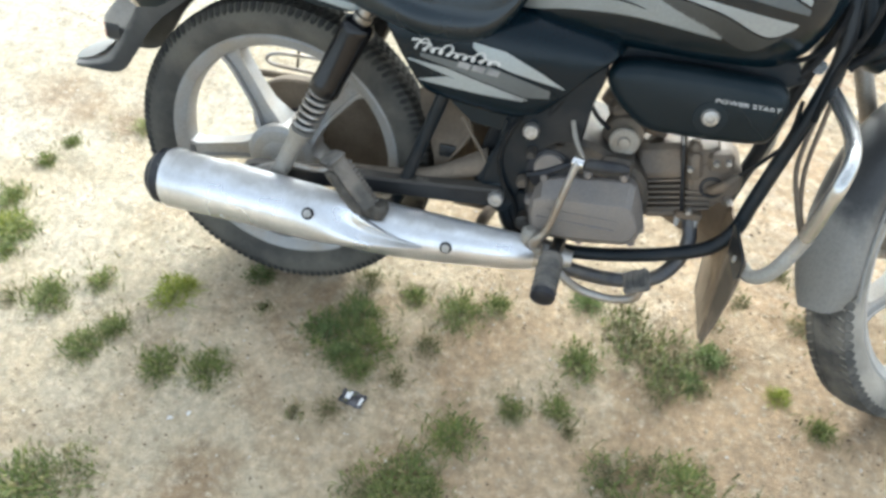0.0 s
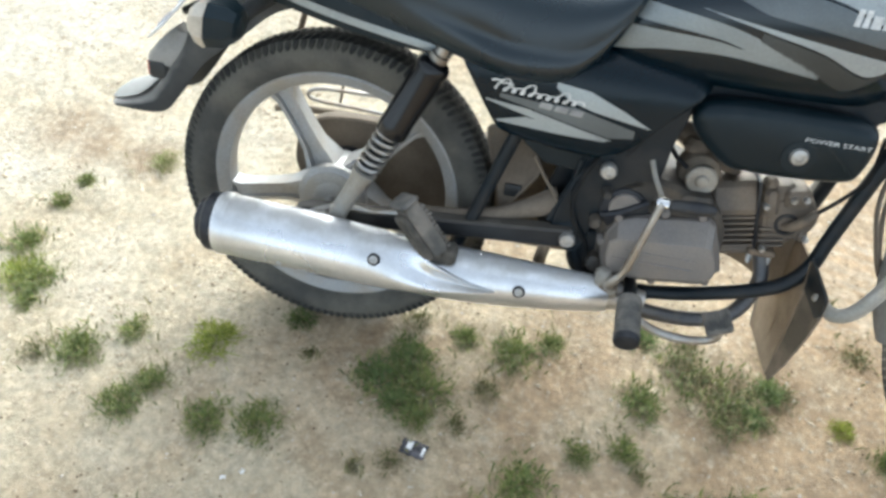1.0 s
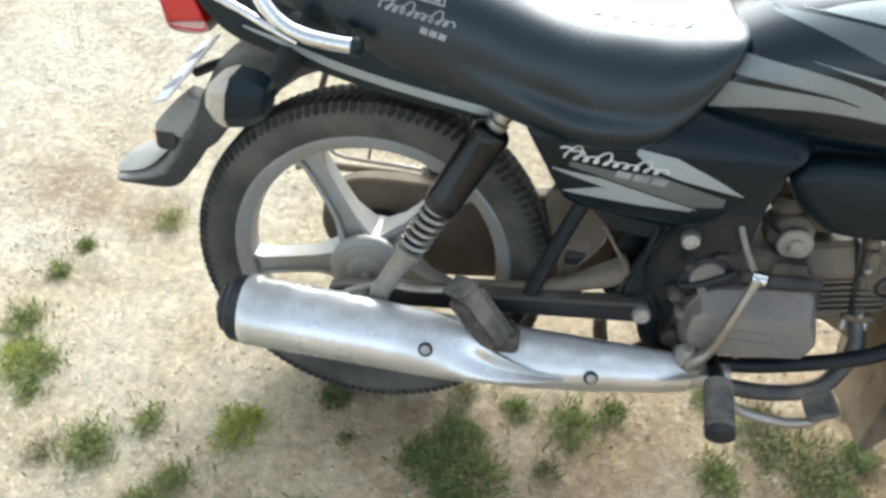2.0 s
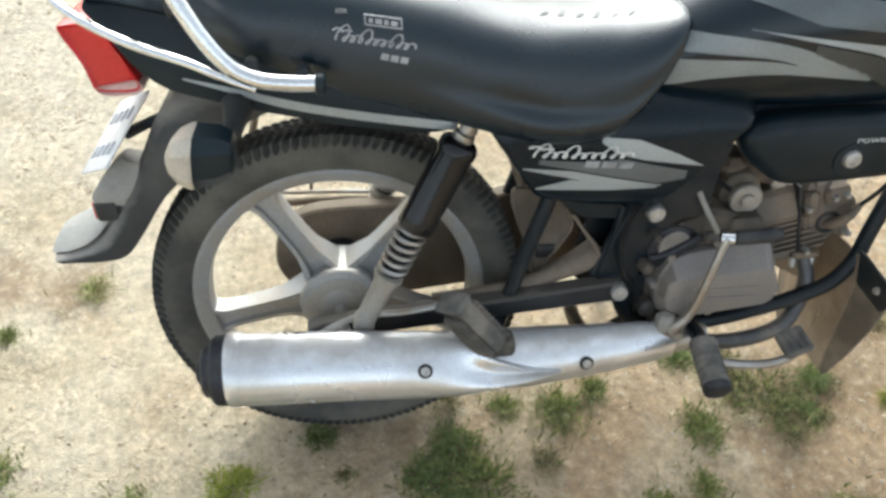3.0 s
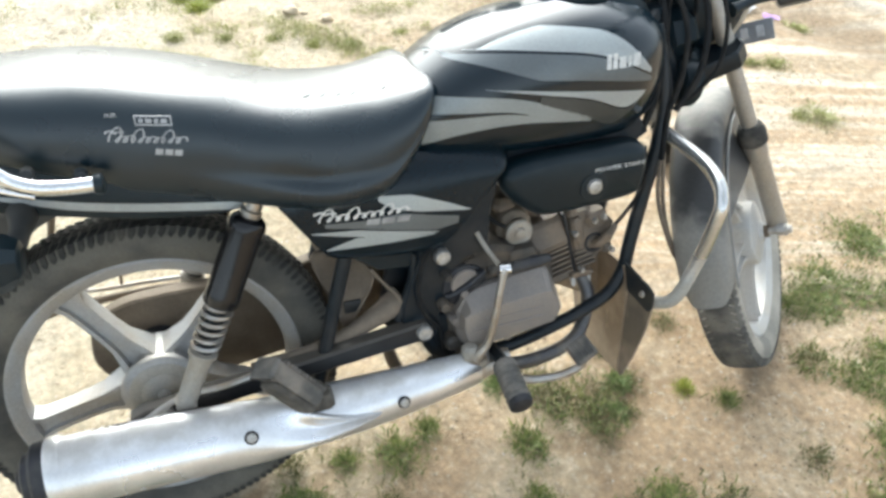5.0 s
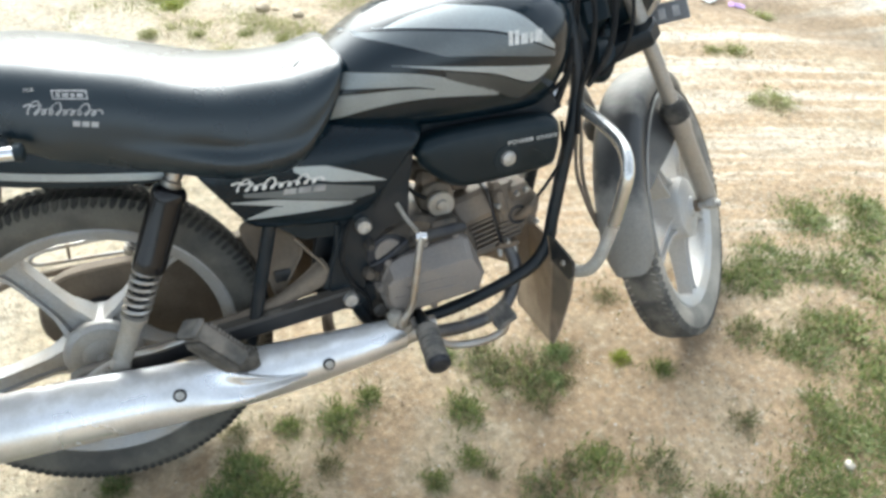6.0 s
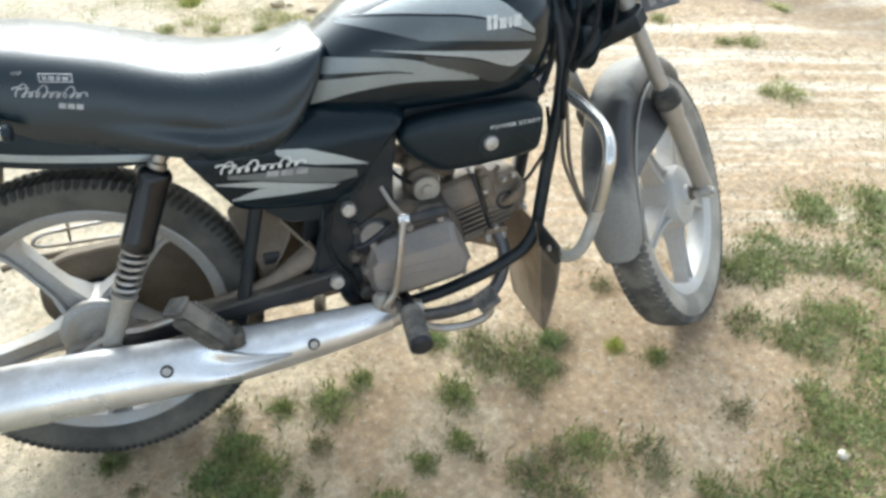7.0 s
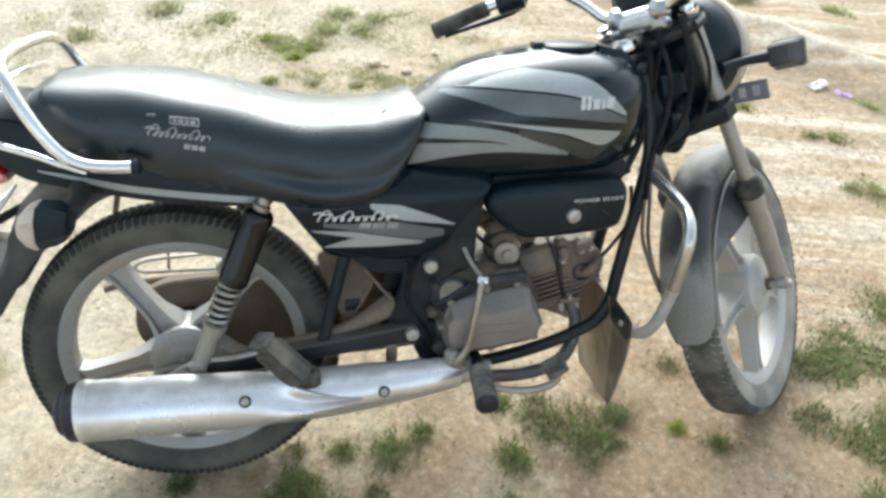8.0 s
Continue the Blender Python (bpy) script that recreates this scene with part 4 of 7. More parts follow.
for x0, x1, v0, v1, y0, y1 in ((0.008, 0.033, 0.006, 0.058, -0.058, -0.025), (0.042, 0.086, 0.020, 0.054, -0.056, -0.025), (0.010, 0.032, 0.044, 0.074, -0.046, -0.016), (0.066, 0.088, -0.050, -0.028, -0.054, -0.032), (0.006, 0.022, -0.070, -0.050, -0.056, -0.032)):
    bm = bmesh.new()
    block(bm, ((x0 + x1) / 2, (y0 + y1) / 2, (v0 + v1) / 2), (x1 - x0, y1 - y0, v1 - v0), 0.006, CYL)
    part("head_boss", bm, M["engine"], head)
part("plug_well", lathe([(0.022, -0.042), (0.021, -0.0525), (0.016, -0.053), (0.012, -0.044)], CYL @ Vector((0.050, 0, -0.012)), seg=20), M["cap"], head, "dark spark plug well")
part("spark_plug_cap", tube([CYL @ Vector(p) for p in ((0.046, -0.048, -0.016), (0.056, -0.062, -0.010), (0.076, -0.068, 0.006), (0.094, -0.066, 0.020))], [0.007, 0.0088, 0.0088, 0.006], 12), M["engine_dirt"], head, "dust-brown spark plug cap")
for dx, dz in ((0.012, 0.030), (0.012, -0.058), (0.076, 0.040), (0.082, -0.040), (0.056, 0.040)):
    c = CYL @ Vector((dx, 0, dz))
    part("head_nut", lathe([(0.006, -0.045), (0.006, -0.061), (0.004, -0.064), (0.002, -0.064)], c, seg=8), M["bolt"], head)
bm = bmesh.new()
block(bm, (0.806, -0.040, 0.350), (0.050, 0.040, 0.012), 0.004)
flange = part("exhaust_flange", bm, M["engine_dirt"], engine, "brown exhaust flange below the head")
for dx in (-0.017, 0.017):
    part("flange_nut", lathe([(0.006, 0.0), (0.006, 0.010), (0.004, 0.018), (0.002, 0.018)], (0.806 + dx, -0.048, 0.342), (0, -0.4, -1), 8), M["bolt"], flange)
part("spark_plug_lead", tube([(0.866, -0.066, 0.455), (0.882, -0.070, 0.476), (0.902, -0.072, 0.505), (0.920, -0.070, 0.535), (0.925, -0.050, 0.60)], 0.0038, 8), M["cable"], engine)

part("breather_tube", tube([(0.566, -0.095, 0.515), (0.578, -0.112, 0.488), (0.600, -0.118, 0.452)], 0.0045, 10), M["brown_alloy"], engine, "dusty steel tube")
carb = part("carburettor", lathe([(0.024, 0.0), (0.035, -0.010), (0.037, -0.044), (0.034, -0.052), (0.028, -0.056), (0.022, -0.058), (0.010, -0.060)], (0.657, 0, 0.484), seg=28), M["brown"], bike, "dusty brown carburettor with a grey cap")
part("carb_cap", lathe([(0.020, -0.060), (0.0262, -0.062), (0.0268, -0.072), (0.024, -0.0745), (0.012, -0.0735), (0.010, -0.079), (0.004, -0.080)], (0.660, 0, 0.481), seg=28), M["carb"], carb, "pale grey round cap")
part("carb_body", tube([(0.615, 0.0, 0.540), (0.635, 0.0, 0.530), (0.665, 0.0, 0.515), (0.70, 0.0, 0.498), (0.735, 0.0, 0.486)], [0.018, 0.022, 0.024, 0.022, 0.018], 18), M["engine_dirt"], carb, "brown dirt-covered intake")
bm = bmesh.new()
block(bm, (0.645, -0.020, 0.524), (0.046, 0.05, 0.03), 0.01)
part("carb_top", bm, M["engine_dirt"], carb)
part("fuel_hose", tube([(0.61, -0.06, 0.625), (0.592, -0.085, 0.59), (0.585, -0.08, 0.555), (0.605, -0.07, 0.52), (0.63, -0.07, 0.50)], 0.0042, 8), M["cable"], carb)
part("overflow_hose", tube([(0.60, -0.07, 0.64), (0.578, -0.08, 0.60), (0.57, -0.075, 0.54), (0.575, -0.07, 0.49)], 0.0035, 8), M["cable"], carb)

# ---- frame ----
tubes = part("frame", tube([(0.93, 0, 0.80), (0.80, 0, 0.70), (0.60, 0, 0.665), (0.40, 0, 0.64), (0.22, 0, 0.65)], 0.02, 12), M["frame"], bike, "black tube frame")
down = tube([(0.935, -0.03, 0.82), (0.955, -0.052, 0.70), (0.945, -0.062, 0.61), (0.925, -0.062, 0.51), (0.903, -0.065, 0.405), (0.889, -0.070, 0.345), (0.852, -0.077, 0.303), (0.788, -0.082, 0.278), (0.719, -0.086, 0.261), (0.652, -0.090, 0.250), (0.58, -0.092, 0.246), (0.51, -0.088, 0.255), (0.478, -0.082, 0.290), (0.472, -0.080, 0.32)], 0.0135, 14)
part("down_tube", down, M["frame"], tubes)
part("down_tube", tube([(0.935, 0.03, 0.82), (0.955, 0.052, 0.70), (0.945, 0.062, 0.61), (0.925, 0.062, 0.51), (0.903, 0.062, 0.405), (0.880, 0.063, 0.315), (0.842, 0.066, 0.258)], 0.0135, 14), M["frame"], tubes)
plate_ = [(0.432, 0.325), (0.422, 0.37), (0.438, 0.43), (0.458, 0.48), (0.452, 0.53), (0.50, 0.545), (0.56, 0.60), (0.60, 0.63), (0.606, 0.60), (0.594, 0.55), (0.590, 0.505), (0.583, 0.470), (0.550, 0.455), (0.515, 0.43), (0.495, 0.37), (0.485, 0.32), (0.46, 0.305)]
for sgn in (-1, 1):
    part("engine_plate", slab(plate_, [(sgn * 0.078, 0.002), (sgn * 0.082, 0), (sgn * 0.092, 0), (sgn * 0.095, 0.003)], 3), M["frame"], tubes, "black pressed-steel engine mounting plate")
part("lower_mount", slab([(0.462, 0.345), (0.520, 0.350), (0.535, 0.300), (0.545, 0.262), (0.520, 0.248), (0.485, 0.255), (0.462, 0.290)], [(-0.066, 0.003), (-0.070, 0), (-0.086, 0), (-0.089, 0.003)], 2), M["frame"], tubes, "black lower engine mount")
part("pivot_tube", lathe([(0.012, -0.098), (0.021, -0.096), (0.021, 0.096), (0.012, 0.098)], (0.455, 0, 0.346), seg=20), M["frame"], tubes)
# added black slab, closes the bright gap behind the pivot with dark
part("pivot_fill", slab([(0.395, 0.335), (0.405, 0.40), (0.43, 0.47), (0.50, 0.49), (0.515, 0.40), (0.50, 0.30), (0.43, 0.30)], [(-0.020, 0.003), (-0.023, 0), (-0.033, 0), (-0.036, 0.003)], 3), M["frame"], tubes, "black filler slab darkening the gap behind the pivot")
part("vent_hose", tube([(0.50, -0.103, 0.535), (0.468, -0.106, 0.49), (0.450, -0.108, 0.43), (0.462, -0.106, 0.375), (0.49, -0.10, 0.33), (0.50, -0.09, 0.25)], 0.0042, 8), M["cable"], bike, "black vent hose")
for x, z, y, r in ((0.498, 0.486, -0.100, 0.0148), (0.455, 0.344, -0.112, 0.0148)):
    part("frame_bolt", lathe([(r * 0.7, 0.04), (r, 0.0), (r, -0.008), (r * 0.8, -0.0125), (r * 0.45, -0.013), (r * 0.4, -0.011)], (x, y, z), seg=18), M["bolt"], tubes, "dull zinc bolt head")
stay = tube([(0.30, -0.09, 0.58), (0.42, -0.092, 0.545), (0.47, -0.09, 0.50)], 0.011, 10)
for b_ in (flip(stay), stay):
    part("rear_stay", b_, M["frame"], tubes)
part("under_seat_cross", tube([(0.20, -0.13, 0.655), (0.215, -0.05, 0.648), (0.215, 0.05, 0.648), (0.20, 0.13, 0.655)], 0.011, 10), M["frame"], tubes)
bm = bmesh.new()
block(bm, (0.37, 0.0, 0.585), (0.15, 0.13, 0.11), 0.02)
part("battery_box", bm, M["plastic_dusty"], bike, "dark battery box behind the side panel")
part("battery_bracket", slab([(0.325, 0.535), (0.352, 0.500), (0.388, 0.472), (0.462, 0.464), (0.495, 0.535)], [(-0.070, 0.002), (-0.072, 0), (-0.082, 0), (-0.084, 0.002)], 1, smooth=False), M["plastic"], bike, "dark dusty bracket below the side panel")
part("bracket_edge", tube([(0.372, -0.087, 0.480), (0.399, -0.088, 0.440), (0.420, -0.086, 0.408), (0.427, -0.084, 0.385), (0.424, -0.084, 0.36)], 0.0032, 8), M["brown"], bike, "brown dusty bracket edge")
for x0, x1 in ((0.470, 0.418), (0.455, 0.440)):
    part("frame_strut", tube([(x0, -0.080, 0.49), ((x0 + x1) / 2, -0.082, 0.43), (x1, -0.082, 0.36)], 0.009, 10), M["frame"], tubes)
splash_ = [(0.280, 0.500), (0.330, 0.500), (0.368, 0.478), (0.385, 0.436), (0.368, 0.400), (0.347, 0.366), (0.337, 0.324), (0.320, 0.312), (0.320, 0.350), (0.308, 0.400)]
part("splash_guard", slab(splash_, [(-0.030, 0.004), (-0.040, 0), (-0.045, 0), (-0.047, 0.003), (-0.043, 0.010)], 4), M["brown_dark"], bike, "tan dusty splash guard sheet")
part("splash_edge", tube([(0.372, -0.046, 0.470), (0.385, -0.047, 0.436), (0.368, -0.048, 0.400), (0.347, -0.048, 0.366), (0.338, -0.048, 0.326)], 0.0028, 8), M["brown"], bike, "paler edge of the splash guard")
# no opening is cut: a black block gives the dark inside the slot
part("guard_slot", block(bmesh.new(), (0.343, -0.0470, 0.386), (0.031, 0.004, 0.024), 0.001), M["frame"], bike, "dark slot in the splash guard")
inner_mud = spline([(0.332, 0.30), (0.336, 0.38), (0.328, 0.45), (0.305, 0.515)], 5)
bm = bmesh.new()
loft(bm, [[(p[0] + dx, y, p[1] + dz) for y, dx, dz in ((-0.040, 0, 0), (0.055, 0, 0), (0.062, -0.006, -0.006), (0.058, -0.008, -0.007), (0.052, -0.004, -0.004), (-0.040, -0.004, -0.004))] for p in inner_mud])
part("inner_mudguard", bm, M["brown_dark"], bike, "brown dusty inner mudguard")
part("mudguard_rod", tube([(0.300, -0.03, 0.50), (0.275, -0.04, 0.575), (0.245, -0.05, 0.655)], 0.006, 8), M["brown"], bike, "rusty brown rod")
for k in range(2):
    part("breather_hose", tube([(0.55 + 0.02 * k, -0.075, 0.62), (0.53 + 0.02 * k, -0.09, 0.56), (0.52, -0.09, 0.50), (0.505 + 0.02 * k, -0.085, 0.43)], 0.0045, 8), M["cable"], bike)

# added black slab that darkens the gap between tank and intake cover
part("under_tank_fill", slab([(0.600, 0.640), (0.62, 0.668), (0.86, 0.672), (0.90, 0.655), (0.89, 0.625), (0.64, 0.625)], [(-0.055, 0.003), (-0.058, 0), (-0.072, 0), (-0.075, 0.003)], 2), M["frame"], tubes, "black filler slab darkening the gap below the tank")

# crash guard
guard = tube([(0.953, -0.035, 0.632), (0.973, -0.09, 0.613), (0.985, -0.15, 0.594), (0.980, -0.200, 0.577), (0.970, -0.228, 0.550), (0.966, -0.226, 0.515), (0.964, -0.210, 0.455), (0.957, -0.195, 0.400), (0.942, -0.191, 0.358), (0.926, -0.182, 0.332), (0.913, -0.160, 0.318), (0.908, -0.135, 0.316)], 0.0125, 16, 8)
for b_ in (flip(guard), guard):
    part("crash_guard", b_, M["guard"], bike, "chromed tube crash guard, dusty")

# mud flap under the front of the engine: two swept wings that meet on a ridge
def sheet(points, thick, bm=None):
    """A flat sheet of rubber through a few corners."""
    bm = bm or bmesh.new()
    nrm = (Vector(points[1]) - Vector(points[0])).cross(Vector(points[2]) - Vector(points[0])).normalized() * thick
    a = [bm.verts.new(p) for p in points]
    b = [bm.verts.new(Vector(p) + nrm) for p in points]
    bm.faces.new(a)
    bm.faces.new(b[::-1])
    for i in range(len(points)):
        j = (i + 1) % len(points)
        bm.faces.new((a[i], a[j], b[j], b[i]))
    return bm


def flap_sheet(outline):
    """A transverse sheet of rubber through corners given by y and z, bowed a little forwards at its edges."""
    return sheet([(0.888 + 0.010 * (0.36 - z) / 0.29 + 0.16 * max(0.0, abs(y) - 0.10), y, z) for y, z in outline], 0.004)


# a torn centre sheet with a swept wing on each side
flap = part("mud_flap", flap_sheet([(0.100, 0.363), (0.085, 0.092), (-0.045, 0.092), (-0.022, 0.14), (-0.027, 0.235), (-0.030, 0.363)]), M["flap"], bike, "torn brown rubber mud flap", sharp=20)
part("flap_half", flap_sheet([(-0.030, 0.363), (-0.027, 0.235), (-0.0335, 0.19), (-0.022, 0.14), (-0.045, 0.092), (-0.078, 0.092), (-0.100, 0.363)]), M["flap"], flap)
for sgn in (-1, 1):
    part("flap_wing", flap_sheet([(sgn * y, z) for y, z in ((0.100, 0.363), (0.165, 0.346), (0.166, 0.315), (0.155, 0.262), (0.122, 0.160), (0.096, 0.100), (0.086, 0.086), (0.078, 0.092))]), M["flap_grey"], flap, "brown-grey swept flap side")
    br = part("flap_bracket", flap_sheet([(sgn * y, z) for y, z in ((0.085, 0.374), (0.104, 0.372), (0.162, 0.353), (0.170, 0.344), (0.170, 0.312), (0.160, 0.300), (0.100, 0.318))]), M["frame"], flap, "black steel flap bracket")
    br.matrix_basis = Matrix.Translation((-0.005, 0, 0))
    part("bracket_bolt", lathe([(0.007, 0.0), (0.006, 0.004), (0.003, 0.005)], (0.887, sgn * 0.148, 0.336), (-1, 0, 0.2), 10), M["fork"], flap)
part("flap_back", sheet([(0.885, 0.02, 0.385), (0.755, 0.09, 0.36), (0.755, 0.09, 0.27), (0.82, 0.0577, 0.255), (0.89, 0.0173, 0.23)], 0.004), M["flap"], flap, "brown rubber flap sheet")

# ---- tank ----
T_top = soft([(0.425, 0.745), (0.47, 0.788), (0.51, 0.815), (0.554, 0.842), (0.62, 0.866), (0.70, 0.879), (0.78, 0.882), (0.87, 0.868), (0.915, 0.847), (0.94, 0.815), (0.948, 0.79)])
T_low = soft([(0.425, 0.672), (0.47, 0.664), (0.60, 0.660), (0.80, 0.660), (0.86, 0.668), (0.905, 0.700), (0.935, 0.745), (0.948, 0.775)])
T_wide = soft([(0.425, 0.075), (0.47, 0.108), (0.52, 0.124), (0.60, 0.136), (0.70, 0.143), (0.80, 0.143), (0.86, 0.132), (0.905, 0.105), (0.935, 0.062), (0.948, 0.02)])


def tank_mid(x):
    return T_low(x) + 0.52 * (T_top(x) - T_low(x))


def tank_skin(x, z):
    m, w = tank_mid(x), T_wide(x)
    if z >= m:
        u = min(1, (z - m) / (T_top(x) - m))
        return -w * (1 - u ** 2.3) ** (1 / 2.2)
    u = min(1, (m - z) / (m - T_low(x)))
    return -w * (1 - 0.26 * u ** 2.4)


bm = bmesh.new()
rings = []
for i in range(49):
    s = i / 48
    x = 0.425 + 0.523 * (0.5 - 0.5 * math.cos(math.pi * s))
    half_ = []
    m, t, lo = tank_mid(x), T_top(x), T_low(x)
    for k in range(13):
        z = m + (t - m) * math.sin(math.pi / 2 * (1 - k / 12))
        half_.append((tank_skin(x, z), z))
    for k in range(1, 8):
        half_.append((tank_skin(x, m - (m - lo) * k / 7), m - (m - lo) * k / 7))
    half_.append((half_[-1][0] * 0.82, lo - 0.006))
    right = [(x, y, z) for y, z in half_]
    left = [(x, -y, z) for y, z in half_[::-1] if abs(y) > 1e-9]
    rings.append(right + left)
loft(bm, rings)
tank = part("fuel_tank", bm, M["tank"], bike, "glossy black fuel tank with grey swept stripes", sharp=60)
E0 = soft([(0.50, 0.822), (0.54, 0.842), (0.62, 0.858), (0.72, 0.855), (0.80, 0.836), (0.868, 0.775)])
E1 = soft([(0.485, 0.821), (0.58, 0.830), (0.67, 0.825), (0.77, 0.809), (0.868, 0.766)])
E2 = soft([(0.475, 0.800), (0.55, 0.797), (0.628, 0.789), (0.75, 0.775), (0.868, 0.756)])
E3 = soft([(0.468, 0.785), (0.538, 0.784), (0.676, 0.767), (0.81, 0.749), (0.858, 0.742)])
E4 = soft([(0.468, 0.785), (0.56, 0.7815), (0.62, 0.771), (0.676, 0.760), (0.75, 0.744), (0.82, 0.718), (0.858, 0.738)])
E5 = soft([(0.460, 0.776), (0.56, 0.770), (0.65, 0.753), (0.76, 0.709)])
E7 = soft([(0.452, 0.741), (0.58, 0.740), (0.64, 0.732), (0.745, 0.704)])
E8 = soft([(0.445, 0.691), (0.48, 0.700), (0.538, 0.712), (0.63, 0.717), (0.757, 0.703)])
# the first, uppermost silver stripe also has the tank's sky reflection painted into it
for nm, x0, x1, a, b, mt in (("silver_stripe", 0.555, 0.866, lambda x: min(E0(x), T_top(x) - 0.018, E1(x) + 0.4 * (x - 0.555)), lambda x: E1(x) + 0.002, "stripe_light"), ("grey_stripe", 0.500, 0.868, lambda x: E1(x) - 0.002, lambda x: E1(x) - 0.002 - (E1(x) - 0.002 - E2(x)) * min(1.0, (x - 0.5) / 0.16), "stripe_mid"),
                             ("silver_stripe", 0.57, 0.857, E3, E4, "stripe_light"), ("dark_stripe", 0.66, 0.84, lambda x: E4(x) - 0.003, soft([(0.66, 0.748), (0.74, 0.715), (0.80, 0.690), (0.84, 0.716)]), "stripe_dark"),
                             ("silver_stripe", 0.452, 0.757, lambda x: min(E5(x), T_top(x) - 0.012), E8, "stripe_soft"), ("dark_line", 0.45, 0.64, lambda x: E7(x) + 0.0005 + 0.05 * (0.64 - x), lambda x: E7(x) - 0.0005 - 0.01 * (0.64 - x), "tank")):
    part(nm, strip(x0, x1, a, b, tank_skin, 0.0024 if mt == "tank" else 0.0012, cols=40, rows=8), M[mt], tank)


def badge(x0, x1, z0, z1, skin, slant, widths, lift=0.002):
    """A row of plain slanted bars that stands for a maker's badge; widths of bar and gap in turn, with each bar's height."""
    out, x = [], x0
    total = sum(w for w, _ in widths)
    for w, h in widths:
        wx = (x1 - x0) * w / total
        if h:
            zb = z0 + (z1 - z0) * (x - x0) / (x1 - x0)
            bm = bmesh.new()
            fr, bk = [], []
            for dx, dz in ((0, 0), (wx, 0), (wx + slant * h, h), (slant * h, h)):
                px, pz = x + dx, zb + dz + (z1 - z0) * dx / (x1 - x0)
                fr.append(bm.verts.new((px, skin(px, pz) - lift, pz)))
                bk.append(bm.verts.new((px, skin(px, pz) + 0.001, pz)))
            bm.faces.new(fr)
            for i in range(4):
                bm.faces.new((fr[i], fr[(i + 1) % 4], bk[(i + 1) % 4], bk[i]))
            out.append(bm)
        x += wx
    return out


for b_ in badge(0.773, 0.838, 0.789, 0.788, tank_skin, 0.1, [(3, 0.023), (1.2, 0), (3, 0.023), (1.4, 0), (5, 0.017), (1.4, 0), (2.4, 0.017), (1.4, 0), (5.5, 0.019)]):
    part("badge_bar", b_, M["white"], tank, "raised silver badge shape")
def squiggle(x0, x1, z0, z1, skin, size, width, lift, waves):
    """A wavy ribbon that stands for a scripted badge; waves are heights of its swings in turn."""
    pts = []
    n = len(waves)
    for i, h in enumerate(waves):
        for k in range(8):
            a = 2 * math.pi * k / 8
            u = (i + k / 8) / n
            high = size * h * 0.5 * (1 - math.cos(a))
            pts.append((x0 + (x1 - x0) * u - 0.45 * size * math.sin(a) + 0.55 * high, z0 + (z1 - z0) * u + high))
    line = spline(pts, 3)
    bm = bmesh.new()
    prev = None
    for i, q in enumerate(line):
        t = line[min(i + 1, len(line) - 1)] - line[max(i - 1, 0)]
        t = t / (np.linalg.norm(t) + 1e-9)
        nx, nz = -t[1] * width, t[0] * width
        w = width * (0.75 + 0.5 * abs(t[1]))
        pair = [bm.verts.new((q[0] + s * nx * w / width, skin(q[0] + s * nx, q[1] + s * nz) - lift, q[1] + s * nz * w / width)) for s in (-1, 1)]
        if prev:
            bm.faces.new((prev[0], pair[0], pair[1], prev[1]))
        prev = pair
    return bm


part("cap_hinge", block(bmesh.new(), (0.731, 0, 0.884), (0.022, 0.030, 0.010), 0.003), M["plastic"], tank, "black hinge tab of the filler cap")
cap = part("fuel_cap", lathe([(0.049, -0.004), (0.049, 0.003), (0.045, 0.006), (0.012, 0.008)], (0.790, 0, 0.879), (0.02, 0, 1), 32), M["plastic"], tank, "black fuel filler cap")
part("cap_rim", lathe([(0.053, -0.006), (0.0565, 0.001), (0.055, 0.004), (0.050, 0.003)], (0.790, 0, 0.879), (0.02, 0, 1), 36), M["plastic"], cap)
bm = bmesh.new()
loft(bm, [[(x, w * u, T_top(x) + dz) for u, dz in ((-1, -0.004), (-0.9, 0.008), (0.9, 0.008), (1, -0.004))] for x, w in ((0.846, 0.03), (0.856, 0.036), (0.88, 0.036), (0.91, 0.030), (0.935, 0.02))])
part("tank_top_trim", bm, M["plastic"], tank, "black plastic trim")

# ---- side panels and intake covers ----
panel_top = soft([(0.215, 0.668), (0.30, 0.690), (0.40, 0.692), (0.50, 0.688), (0.60, 0.674), (0.630, 0.656)])
panel_low = soft([(0.215, 0.664), (0.245, 0.622), (0.288, 0.556), (0.308, 0.534), (0.36, 0.521), (0.44, 0.511), (0.488, 0.513), (0.525, 0.542), (0.570, 0.595), (0.630, 0.652)])


def panel_skin(x, z):
    return -(0.108 + 0.020 * max(0.0, 1 - ((x - 0.40) / 0.24) ** 2) + 0.012 * max(-0.5, 1 - ((z - 0.61) / 0.08) ** 2))


def side_panel():
    bm = bmesh.new()
    rings = []
    for i in range(41):
        x = 0.2155 + 0.414 * i / 40
        lo, hi = panel_low(x), panel_top(x)
        e = 0.008 * (1 - min(1, i / 1.5)) + 0.008 * (1 - min(1, (40 - i) / 1.5))
        ring = []
        for k in range(13):
            u = k / 12
            z = lo + (hi - lo) * (0.5 - 0.5 * math.cos(math.pi * u))
            roll = 0.010 * max(0, 1 - (z - lo) / 0.008) ** 2 + 0.024 * max(0, 1 - (hi - z) / 0.036) ** 1.4
            ring.append((x, panel_skin(x, z) + roll + e, z))
        ring += [(x, -0.060, hi), (x, -0.060, lo)]
        rings.append(ring)
    return loft(bm, rings)


